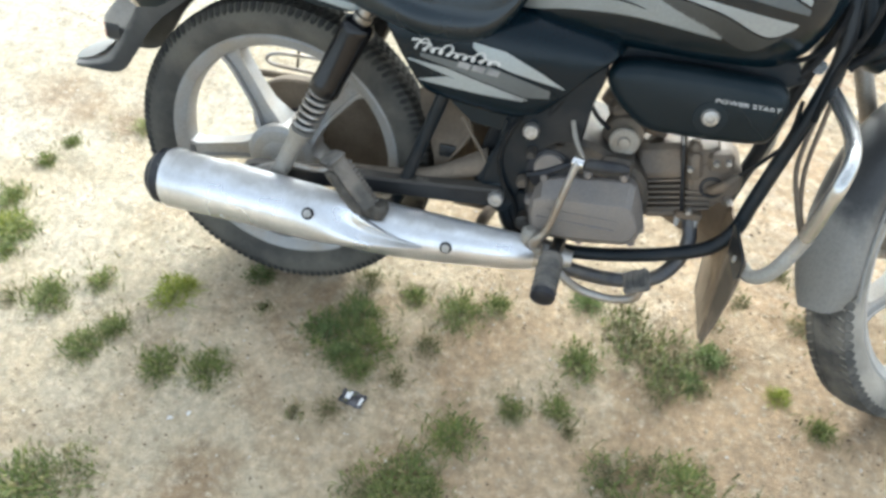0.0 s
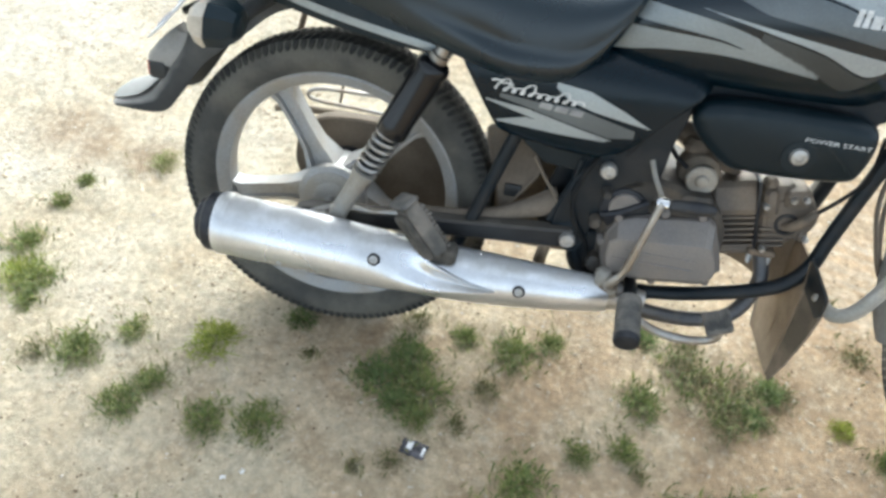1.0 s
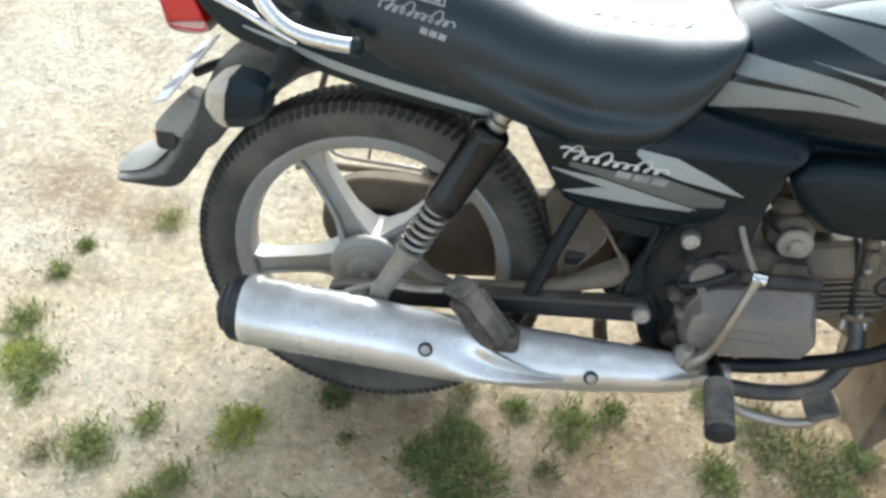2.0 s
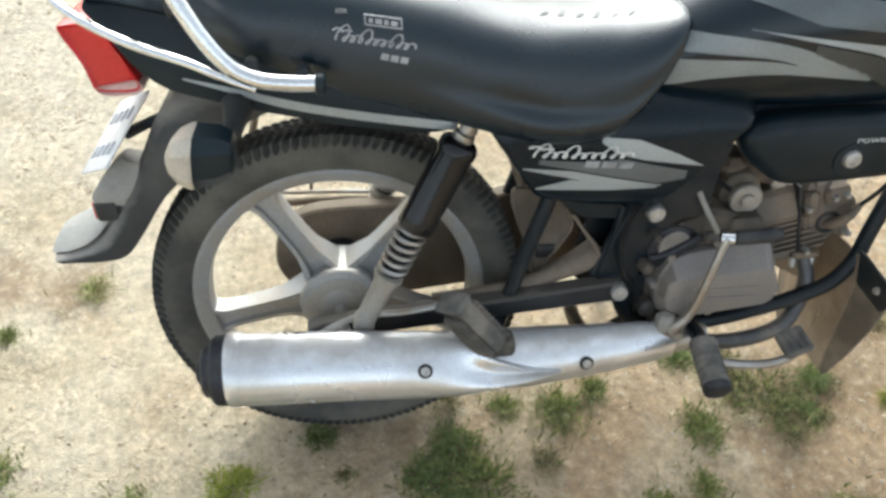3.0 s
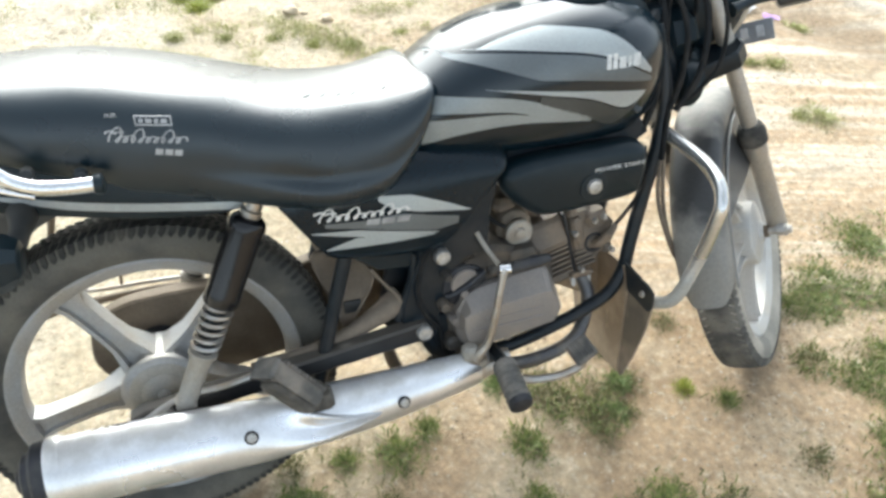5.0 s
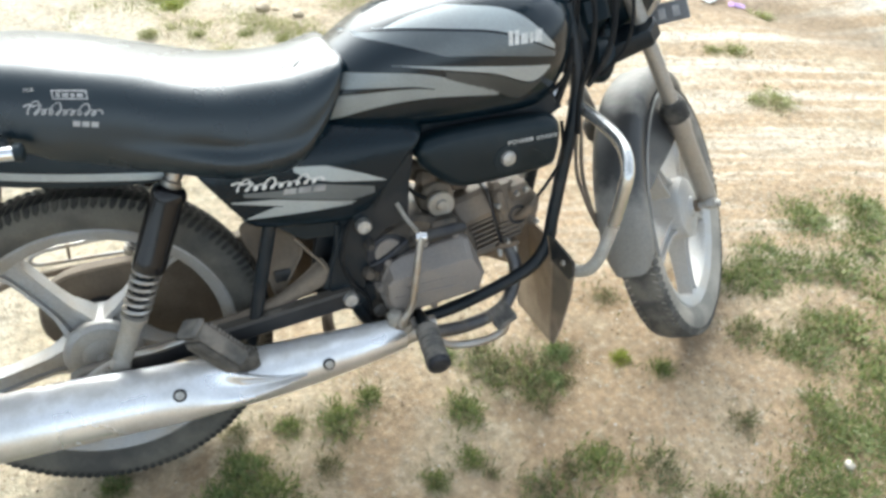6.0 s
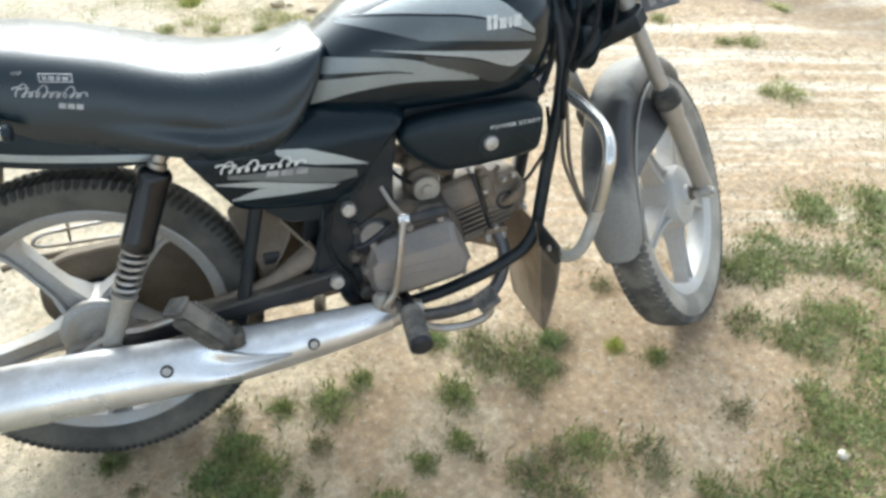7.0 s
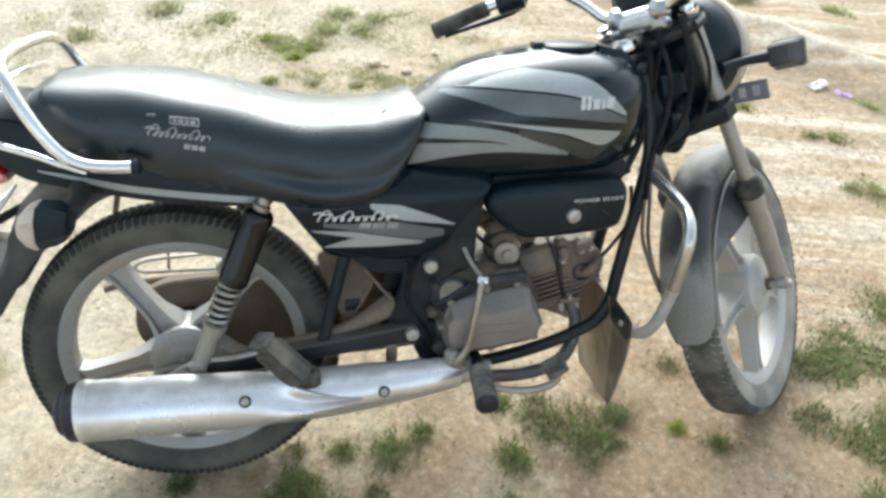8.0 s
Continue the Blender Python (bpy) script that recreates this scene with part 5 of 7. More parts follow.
for b_ in (flip(side_panel()), side_panel()):
    panel = part("side_panel", b_, M["panel"], bike, "black plastic side panel with grey flashes", sharp=40)
P1, P2 = curve([(0.38, 0.640), (0.44, 0.632), (0.50, 0.606), (0.543, 0.583)]), curve([(0.38, 0.634), (0.41, 0.612), (0.45, 0.600), (0.543, 0.582)])
part("silver_flash", strip(0.385, 0.543, P1, P2, panel_skin, 0.0016), M["stripe_light"], panel)
P3, P4 = curve([(0.295, 0.607), (0.36, 0.602), (0.42, 0.603), (0.52, 0.576)]), curve([(0.295, 0.600), (0.345, 0.590), (0.48, 0.557), (0.52, 0.562)])
part("grey_flash", strip(0.298, 0.52, P3, P4, panel_skin, 0.0014), M["stripe_mid"], panel)
P5, P6 = curve([(0.274, 0.594), (0.345, 0.588), (0.485, 0.554)]), curve([(0.274, 0.592), (0.342, 0.576), (0.37, 0.568), (0.485, 0.552)])
part("silver_flash", strip(0.276, 0.485, P5, P6, panel_skin, 0.0018), M["stripe_light"], panel)
P7, P8 = curve([(0.325, 0.578), (0.37, 0.570), (0.48, 0.552)]), curve([(0.29, 0.557), (0.33, 0.555), (0.40, 0.551), (0.48, 0.549)])
part("silver_flash", strip(0.297, 0.478, curve([(0.297, 0.559), (0.345, 0.573), (0.48, 0.552)]), P8, panel_skin, 0.0018), M["stripe_light"], panel)
part("badge_script", squiggle(0.290, 0.428, 0.612, 0.606, panel_skin, 0.0115, 0.0014, 0.0034, [1.75, 0.7, 0.8, 1.6, 0.65, 0.7, 0.65, 1.5, 0.65, 0.7]), M["white"], panel, "silver scripted badge shape")
part("badge_stroke", squiggle(0.282, 0.318, 0.626, 0.622, panel_skin, 0.003, 0.0020, 0.0034, [1.0, 0.6]), M["white"], panel, "silver scripted badge shape")
for b_ in badge(0.362, 0.432, 0.594, 0.588, panel_skin, 0.3, [(4, 0.010), (1, 0), (4, 0.010), (1, 0), (4, 0.010)], 0.0032):
    part("badge_bar", b_, M["grey_print"], panel, "grey badge stroke")

cover_line = [(0.606, 0.616), (0.622, 0.634), (0.665, 0.643), (0.745, 0.645), (0.842, 0.643), (0.882, 0.633), (0.894, 0.606), (0.889, 0.562), (0.872, 0.536), (0.805, 0.528), (0.72, 0.525), (0.678, 0.531), (0.638, 0.559), (0.611, 0.590)]
box = part("intake_cover", slab(cover_line, [(0.05, 0.02), (-0.03, 0.01), (-0.095, 0), (-0.106, 0.002), (-0.114, 0.007), (-0.1195, 0.014), (-0.1215, 0.020)], 5), M["plastic"], bike, "black plastic intake cover", sharp=50)
part("cover_bolt", lathe([(0.0145, -0.116), (0.015, -0.124), (0.0125, -0.129), (0.007, -0.130), (0.006, -0.128)], (0.779, 0, 0.575), seg=22), M["bolt"], box, "dull steel bolt head")
part("bolt_seat", lathe([(0.028, -0.115), (0.027, -0.1232), (0.018, -0.1238)], (0.779, 0, 0.573), seg=26), M["plastic"], box)


def lettering(text, size, m, mat, parent, name):
    c = bpy.data.curves.new(name, "FONT")
    c.body, c.size, c.extrude = text, size, 0.0004
    tmp = bpy.data.objects.new(name, c)
    scene.collection.objects.link(tmp)
    me = bpy.data.meshes.new_from_object(tmp.evaluated_get(bpy.context.evaluated_depsgraph_get()))
    bpy.data.objects.remove(tmp)
    bpy.data.curves.remove(c)
    me.transform(m)
    me.materials.clear()
    me.materials.append(mat)
    ob = new(name, me)
    ob.parent = parent
    return ob


lettering("POWER START", 0.0110, Matrix.Translation((0.779, -0.1226, 0.601)) @ pose(0, 0, 0, 90, 0, 0) @ Matrix.Shear("XY", 4, (0.35, 0)) @ Matrix.Diagonal((1.38, 0.92, 1, 1)), M["white"], box, "lettering")

# ---- seat ----
S_top = soft([(-0.168, 0.850), (-0.152, 0.868), (-0.115, 0.876), (0.0, 0.872), (0.087, 0.856), (0.18, 0.830), (0.25, 0.809), (0.31, 0.796), (0.39, 0.792), (0.43, 0.797), (0.458, 0.802), (0.475, 0.805), (0.488, 0.805), (0.496, 0.800), (0.500, 0.792)])
S_low = soft([(-0.168, 0.805), (-0.150, 0.790), (-0.10, 0.771), (0.01, 0.737), (0.053, 0.717), (0.186, 0.676), (0.246, 0.655), (0.31, 0.640), (0.37, 0.641), (0.405, 0.652), (0.434, 0.678), (0.457, 0.711), (0.477, 0.744), (0.490, 0.768), (0.500, 0.784)])
S_wide = soft([(-0.168, 0.108), (-0.150, 0.124), (-0.10, 0.140), (0.0, 0.155), (0.1, 0.162), (0.2, 0.166), (0.3, 0.165), (0.38, 0.158), (0.43, 0.153), (0.46, 0.147), (0.48, 0.136), (0.492, 0.120), (0.500, 0.096)])


def seat_fold(x, z):
    """Where the loose cover sinks in along two folds."""
    a = (z - 0.735) + 0.55 * (x - 0.235)
    b = (z - 0.742) - 0.35 * (x - 0.335)
    return 0.010 * math.exp(-(a / 0.018) ** 2 - ((x - 0.235) / 0.06) ** 2) + 0.010 * math.exp(-(b / 0.022) ** 2 - ((x - 0.335) / 0.06) ** 2)


def seat_skin(x, z):
    t, w = S_top(x), S_wide(x)
    s = t - min(0.105, 0.75 * (t - S_low(x)))
    if z <= s:
        u = (s - z) / max(0.001, s - S_low(x))
        return -w * (1 - 0.05 * u * u) - 0.010 * math.sin(math.pi * min(1, u)) * math.exp(-((x - 0.30) / 0.12) ** 2) + seat_fold(x, z)
    u = min(1, (z - s) / (t - s))
    return -w * (1 - u ** 3.0) ** (1 / 3.0)


bm = bmesh.new()
rings = []
for i in range(65):
    s_ = i / 64
    x = -0.168 + 0.668 * (0.5 - 0.5 * math.cos(math.pi * s_))
    t, lo = S_top(x), S_low(x)
    s = t - min(0.105, 0.75 * (t - lo))
    half_ = [(seat_skin(x, z), z) for z in [s + (t - s) * math.sin(math.pi / 2 * (1 - k / 14)) for k in range(15)] + [s - (s - lo) * k / 8 for k in range(1, 9)]]
    half_.append((half_[-1][0] * 0.93, lo - 0.002))
    right = [(x, y + 0.003 * noise.noise(Vector((x * 13, z * 13, 1))), z + 0.003 * noise.noise(Vector((x * 14, y * 14, 5)))) for y, z in half_]
    left = [(x, -y, z) for y, z in half_[::-1] if abs(y) > 1e-9]
    rings.append(right + left)
loft(bm, rings)
seat = part("seat", bm, M["seat"], bike, "long black vinyl seat cover, glossy on top", sharp=70)
bm = bmesh.new()
mid_ = sum((Vector(p) for p in rings[0]), Vector()) / len(rings[0])
loft(bm, [[mid_ + (Vector(p) - mid_) * k + Vector((dx, 0, 0)) for p in rings[0]] for k, dx in ((0.97, 0.004), (0.985, -0.002), (0.95, -0.008), (0.80, -0.014))])
part("seat_end_panel", bm, M["plastic_dusty"], seat, "grey dusty rear end of the seat cover")
part("seat_print", squiggle(0.030, 0.122, 0.795, 0.780, seat_skin, 0.0098, 0.0010, 0.0022, [1.75, 0.7, 0.8, 1.6, 0.65, 0.7, 0.65, 1.5, 0.65, 0.7]), M["grey_print"], seat, "grey scripted print shape")
part("seat_print", squiggle(0.026, 0.050, 0.806, 0.803, seat_skin, 0.003, 0.0013, 0.0022, [1.0, 0.6]), M["grey_print"], seat, "grey scripted print shape")
lettering("FOR", 0.0075, Matrix.Translation((0.031, seat_skin(0.037, 0.824) - 0.0025, 0.824)) @ pose(0, 0, 0, 90, 0, 0), M["grey_print"], seat, "lettering")
for b_ in badge(0.082, 0.115, 0.770, 0.763, seat_skin, 0.3, [(4, 0.008), (1, 0), (4, 0.008), (1, 0), (4, 0.008)], 0.0018):
    part("seat_print", b_, M["grey_print"], seat, "grey printed stroke")
for x0, x1, z0, z1, h in ((0.066, 0.110, 0.820, 0.813, 0.0016), (0.066, 0.110, 0.810, 0.803, 0.0016), (0.070, 0.105, 0.8128, 0.8068, 0.0045)):
    for b_ in badge(x0, x1, z0, z1, seat_skin, 0.1, [(1, h)] if h < 0.003 else [(2, h), (1, 0), (3, h), (1, 0), (2, h), (1, 0), (3, h)], 0.0018):
        part("seat_print", b_, M["grey_print"], seat, "grey printed frame")
for x0 in (0.065, 0.109):
    for b_ in badge(x0, x0 + 0.002, 0.8100 - (x0 - 0.065) * 0.16, 0.8100 - (x0 - 0.065) * 0.16, seat_skin, 0.0, [(1, 0.0115)], 0.0018):
        part("seat_print", b_, M["grey_print"], seat, "grey printed frame")
for k in range(6):
    x0, x1 = 0.295 + k * 0.024, 0.295 + k * 0.024 + 0.010
    bm = bmesh.new()
    vs = []
    for dx, dy in ((0, 0), (x1 - x0, 0.004), (x1 - x0 + 0.008, 0.014 + 0.006 * (k % 2)), (0.008, 0.012 + 0.006 * (k % 2))):
        y = -0.085 + dy
        z = S_top(x0 + dx) - 0.022
        lo_, hi_ = S_top(x0 + dx) - 0.10, S_top(x0 + dx)
        for _ in range(24):
            mid = (lo_ + hi_) / 2
            lo_, hi_ = (mid, hi_) if seat_skin(x0 + dx, mid) < y else (lo_, mid)
        vs.append(bm.verts.new((x0 + dx, y, lo_ + 0.0016)))
    bm.faces.new(vs)
    part("seat_print", bm, M["plastic"], seat, "grey printed stroke")

# ---- tail ----
tail_top = soft([(-0.285, 0.822), (-0.22, 0.812), (-0.12, 0.79), (0.0, 0.752), (0.10, 0.715), (0.185, 0.672)])
tail_low = soft([(-0.285, 0.812), (-0.262, 0.780), (-0.24, 0.745), (-0.20, 0.712), (-0.143, 0.696), (-0.076, 0.680), (0.035, 0.657), (0.145, 0.643), (0.185, 0.650)])
tail_wide = soft([(-0.285, 0.070), (-0.20, 0.086), (-0.10, 0.099), (0.0, 0.106), (0.10, 0.110), (0.185, 0.110)])


def tail_skin(x, z):
    u = (z - tail_low(x)) / max(0.004, tail_top(x) - tail_low(x))
    return -tail_wide(x) + 0.012 * (u - 0.25) ** 2 * 2


bm = bmesh.new()
rings = []
for i in range(33):
    x = -0.285 + 0.47 * i / 32
    lo, t = tail_low(x), tail_top(x)
    half_ = [(-tail_wide(x) * 0.5, t + 0.035), (-tail_wide(x) * 0.90, t + 0.006)] + [(tail_skin(x, lo + (t - lo) * k / 8), lo + (t - lo) * k / 8) for k in range(8, -1, -1)] + [(-tail_wide(x) * 0.8, lo - 0.001)]
    rings.append([(x, y, z) for y, z in half_] + [(x, -y, z) for y, z in half_[::-1]])
loft(bm, rings)
tail = part("tail_panel", bm, M["plastic"], bike, "black plastic tail panel with a silver line", sharp=45)
St = soft([(-0.19, 0.731), (-0.12, 0.717), (-0.035, 0.696), (0.036, 0.682), (0.144, 0.664), (0.186, 0.657)])
part("silver_line", strip(-0.175, 0.184, St, lambda x: St(x) - 0.003 - 0.010 * min(1, max(0, (x + 0.175) / 0.12)), tail_skin, 0.0016, 34), M["stripe_light"], tail)

lamp_line = [(-0.314, 0.797), (-0.321, 0.788), (-0.303, 0.745), (-0.296, 0.712), (-0.288, 0.706), (-0.262, 0.704), (-0.236, 0.709), (-0.246, 0.742), (-0.262, 0.776), (-0.272, 0.797)]
lamp = part("tail_lamp", slab(lamp_line, [(-0.070, 0.006), (-0.074, 0.001), (-0.070, 0), (0.070, 0), (0.074, 0.001), (0.070, 0.006)], 3), M["red"], bike, "red plastic tail lamp with a pale lower strip")
part("lamp_strip", slab([(-0.291, 0.712), (-0.288, 0.7035), (-0.262, 0.7005), (-0.234, 0.7055), (-0.238, 0.719), (-0.266, 0.7165)], [(-0.072, 0.002), (-0.0755, 0), (0.0755, 0), (0.072, 0.002)], 3), M["red_pale"], lamp, "pale clear lens strip")

# rear mudguard: a plastic channel that runs out behind the wheel
spine = spline([(-0.05, 0.700), (-0.15, 0.700), (-0.221, 0.668), (-0.258, 0.610), (-0.288, 0.555), (-0.325, 0.500), (-0.362, 0.462), (-0.425, 0.441)], 5)
skirt = spline([(-0.05, 0.672), (-0.105, 0.650), (-0.165, 0.600), (-0.220, 0.557), (-0.252, 0.522), (-0.283, 0.478), (-0.325, 0.436), (-0.412, 0.4335)], 5)
bm = bmesh.new()
rings = []
for i, (a, b) in enumerate(zip(spine, skirt)):
    s = i / (len(spine) - 1)
    w = 0.066 + 0.006 * s
    mid = (a + b) / 2
    rings.append([(b[0], -w, b[1]), (mid[0], -w, mid[1]), (a[0] * 0.8 + b[0] * 0.2, -w * 0.94, a[1] * 0.8 + b[1] * 0.2), (a[0], -w * 0.7, a[1]), (a[0], w * 0.7, a[1]), (a[0] * 0.8 + b[0] * 0.2, w * 0.94, a[1] * 0.8 + b[1] * 0.2), (mid[0], w, mid[1]), (b[0], w, b[1]),
                  (b[0] - 0.002, w - 0.005, b[1]), (mid[0], w - 0.005, mid[1]), (a[0] * 0.9 + b[0] * 0.1, w * 0.65, a[1] * 0.9 + b[1] * 0.1 - 0.002), (a[0] * 0.9 + b[0] * 0.1, -w * 0.65, a[1] * 0.9 + b[1] * 0.1 - 0.002), (mid[0], -w + 0.005, mid[1]), (b[0] - 0.002, -w + 0.005, b[1])])
loft(bm, rings)
mudguard = part("rear_mudguard", bm, M["tail_dusty"], bike, "dusty black plastic rear mudguard", sharp=50)
bm = bmesh.new()
loft(bm, [[(x, -w, z), (x - 0.002, -w * 0.5, z + 0.006), (x - 0.002, w * 0.5, z + 0.006), (x, w, z), (x + 0.004, w * 0.5, z), (x + 0.004, -w * 0.5, z)] for x, z, w in ((-0.334, 0.491, 0.050), (-0.352, 0.474, 0.062), (-0.372, 0.461, 0.066), (-0.400, 0.451, 0.064), (-0.430, 0.442, 0.052))])
part("mudguard_lip", bm, M["pale_dust"], mudguard, "pale dusty mudguard end")
bm = bmesh.new()
block(bm, (-0.330, -0.030, 0.514), (0.036, 0.06, 0.036), 0.004, None)
reflector = part("reflector_housing", bm, M["tail_dusty"], mudguard, "black reflector housing")
bm = bmesh.new()
loft(bm, [[(x + dx, -0.030 + w * v, z + dz) for v, dx, dz in ((-1, 0.0, -0.004), (-0.8, -0.006, 0.0), (0.8, -0.006, 0.0), (1, 0.0, -0.004), (1, 0.040, -0.012), (-1, 0.040, -0.012))] for x, z, w in ((-0.343, 0.533, 0.029), (-0.338, 0.543, 0.030), (-0.322, 0.562, 0.029), (-0.303, 0.582, 0.026), (-0.288, 0.594, 0.020))])
part("reflector_lens", block(bmesh.new(), (-0.3490, -0.030, 0.513), (0.003, 0.05, 0.028), 0.001), M["red"], reflector, "red reflector")
part("housing_top", bm, M["pale_dust"], mudguard, "grey plastic bracket")
bm = bmesh.new()
wide_, down_ = Vector((-0.080, 0.10, -0.060)).normalized(), Vector((-0.0573, -0.0935, -0.0796)).normalized()
pl = Matrix.Translation((-0.320, 0.008, 0.606)) @ Matrix((wide_.cross(down_).normalized(), -wide_, -down_)).transposed().to_4x4()
block(bm, (0, 0.022, 0), (0.004, 0.122, 0.130), 0.0015, pl)
number_plate = part("number_plate", bm, M["plate"], bike, "tilted white rear number plate")
for row in (-0.03, 0.028):
    for k in range(4):
        bm = bmesh.new()
        block(bm, (0.0032, -0.017 + 0.026 * k, row), (0.002, 0.010, 0.020), 0.0005, pl)
        part("plate_bar", bm, M["plate_bar"], number_plate)
part("plate_bracket", tube([(-0.20, -0.02, 0.655), (-0.25, -0.02, 0.636), (-0.292, -0.005, 0.612)], 0.008, 8), M["frame"], number_plate)

for side in (-1, 1):
    def oval(x, hw, hh, lean=0.25):
        return [(x + lean * 0.5 * hh * v, side * 0.203 + hw * u, 0.671 + hh * v) for u, v in ((-1, -0.45), (-0.55, -1), (0.55, -1), (1, -0.45), (1, 0.5), (0.6, 1), (-0.6, 1), (-1, 0.5))]
    ind = part("rear_indicator", loft(bmesh.new(), [oval(-0.102, 0.020, 0.016), oval(-0.106, 0.027, 0.023), oval(-0.122, 0.033, 0.032), oval(-0.150, 0.036, 0.035)]), M["plastic"], bike, "black rear turn indicator with a cream lens", sharp=28)
    part("indicator_lens", loft(bmesh.new(), [oval(-0.1505, 0.0365, 0.0355), oval(-0.156, 0.0365, 0.0355), oval(-0.170, 0.031, 0.030), oval(-0.181, 0.021, 0.019), oval(-0.186, 0.009, 0.008)]), M["lens"], ind, "dusty cream lens", sharp=28)
    part("indicator_stalk", tube([(-0.115, side * 0.175, 0.675), (-0.11, side * 0.14, 0.682), (-0.11, side * 0.10, 0.688), (-0.115, side * 0.06, 0.69)], [0.014, 0.014, 0.02, 0.026], 14), M["plastic_dusty"], ind)

# grab rail and carrier
rail = [(0.004, -0.186, 0.752), (-0.03, -0.187, 0.754), (-0.066, -0.187, 0.760), (-0.095, -0.186, 0.776), (-0.122, -0.184, 0.812), (-0.145, -0.178, 0.856), (-0.163, -0.165, 0.896), (-0.176, -0.135, 0.916), (-0.184, -0.06, 0.921), (-0.185, 0, 0.921)]
rail = rail + [(x, -y, z) for x, y, z in rail[-2::-1]]
grab = part("grab_rail", tube(rail, 0.0108, 16, 7), M["chrome"], bike, "polished chrome grab rail behind the seat")
low = [(-0.070, -0.182, 0.748), (-0.100, -0.184, 0.762), (-0.143, -0.180, 0.782), (-0.208, -0.162, 0.801), (-0.261, -0.140, 0.821), (-0.298, -0.118, 0.841), (-0.326, -0.07, 0.862), (-0.335, 0, 0.872)]
low = low + [(x, -y, z) for x, y, z in low[-2::-1]]
part("lower_rail", tube([(x, y, z - 0.002) for x, y, z in low], 0.0057, 14, 7), M["chrome"], grab, "chrome lower rail")
for x, z in ((-0.205, 0.868), (-0.255, 0.866)):
    part("carrier_bar", tube([(x, -0.155 + (x + 0.215) * -0.5, z - 0.004), (x - 0.002, -0.05, z + 0.004), (x - 0.002, 0.05, z + 0.004), (x, 0.155, z - 0.004)], 0.006, 10), M["chrome"], grab)
part("carrier_stay", tube([(-0.235, -0.10, 0.85), (-0.236, -0.10, 0.90)], 0.006, 8, smooth=False), M["chrome"], grab)
for k in range(2):
    part("rail_bolt", lathe([(0.009, 0), (0.009, -0.016), (0.005, -0.018), (0.002, -0.018)], (-0.012 - 0.06 * k, -0.168, 0.762 + 0.012 * k), seg=8), M["frame"], grab)
part("rail_plug", lathe([(0.0125, 0.0), (0.0135, 0.003), (0.0135, 0.010), (0.010, 0.013), (0.004, 0.013)], (0.002, -0.186, 0.752), (1, 0, -0.05), 16), M["plastic"], grab, "black rubber end plug")

# saree guard on the far side
saree = part("saree_guard", tube([(0.06, 0.165, 0.435), (0.0, 0.168, 0.433), (-0.09, 0.168, 0.430), (-0.118, 0.165, 0.418), (-0.10, 0.165, 0.404), (0.0, 0.168, 0.398), (0.06, 0.165, 0.396)], 0.0042, 10), M["steel"], bike, "thin dull steel rod guard beside the wheel")
part("guard_rod", tube([(-0.035, 0.165, 0.64), (-0.04, 0.17, 0.50), (-0.05, 0.17, 0.40)], 0.003, 8), M["brown"], saree)
part("guard_rod", tube([(-0.19, 0.16, 0.372), (-0.15, 0.165, 0.378), (-0.05, 0.168, 0.380), (0.06, 0.168, 0.378)], 0.008, 10), M["brown"], saree, "rusty brown rod")
part("guard_rod", tube([(-0.085, 0.12, 0.665), (-0.115, 0.14, 0.60), (-0.14, 0.15, 0.52)], 0.006, 8), M["brown"], saree, "rusty brown rod")
part("guard_rod", tube([(-0.11, 0.05, 0.655), (0.02, 0.06, 0.648)], 0.004, 8), M["brown"], saree)

# ---- front end ----
def fpart(name, bm, mat, parent, label="", sharp=35):
    return part(name, bm, mat, parent, label, FRONT, sharp)


def bpart(name, bm, mat, parent, label="", sharp=35):
    return part(name, bm, mat, parent, label, BARS, sharp)


for side in (-1, 1):
    y = side * 0.091
    leg = fpart("fork_leg", lathe([(0.012, -0.022), (0.020, -0.018), (0.0225, 0.0), (0.0215, 0.02), (0.0215, 0.20), (0.0245, 0.215), (0.0245, 0.255), (0.018, 0.26)], on_fork(0, y, LEG), UP, 22), M["fork"], bike, "dusty grey fork slider")
    fpart("dust_seal", lathe([(0.024, 0.240), (0.0295, 0.245), (0.0295, 0.272), (0.024, 0.286), (0.018, 0.29)], on_fork(0, y, LEG), UP, 20), M["peg"], leg, "black rubber dust seal")
    fpart("stanchion", lathe([(0.0165, 0.25), (0.0165, 0.69), (0.013, 0.695)], on_fork(0, y, LEG), UP, 18), M["fork"], leg, "dull silver stanchion")
    fpart("axle_nut", lathe([(0.006, -0.033), (0.009, -0.032), (0.009, -0.024), (0.013, -0.023), (0.013, 0.0)], on_fork(0.0, y), (0, -side, 0) if side > 0 else (0, 1, 0), 10), M["bolt"], leg)
fpart("front_axle", lathe([(0.009, -0.10), (0.009, 0.10)], AXLE, seg=10), M["bolt"], front_wheel)
fpart("hub_spacer", lathe([(0.014, -0.075), (0.014, -0.055)], AXLE, seg=14), M["engine_dirt"], front_wheel)
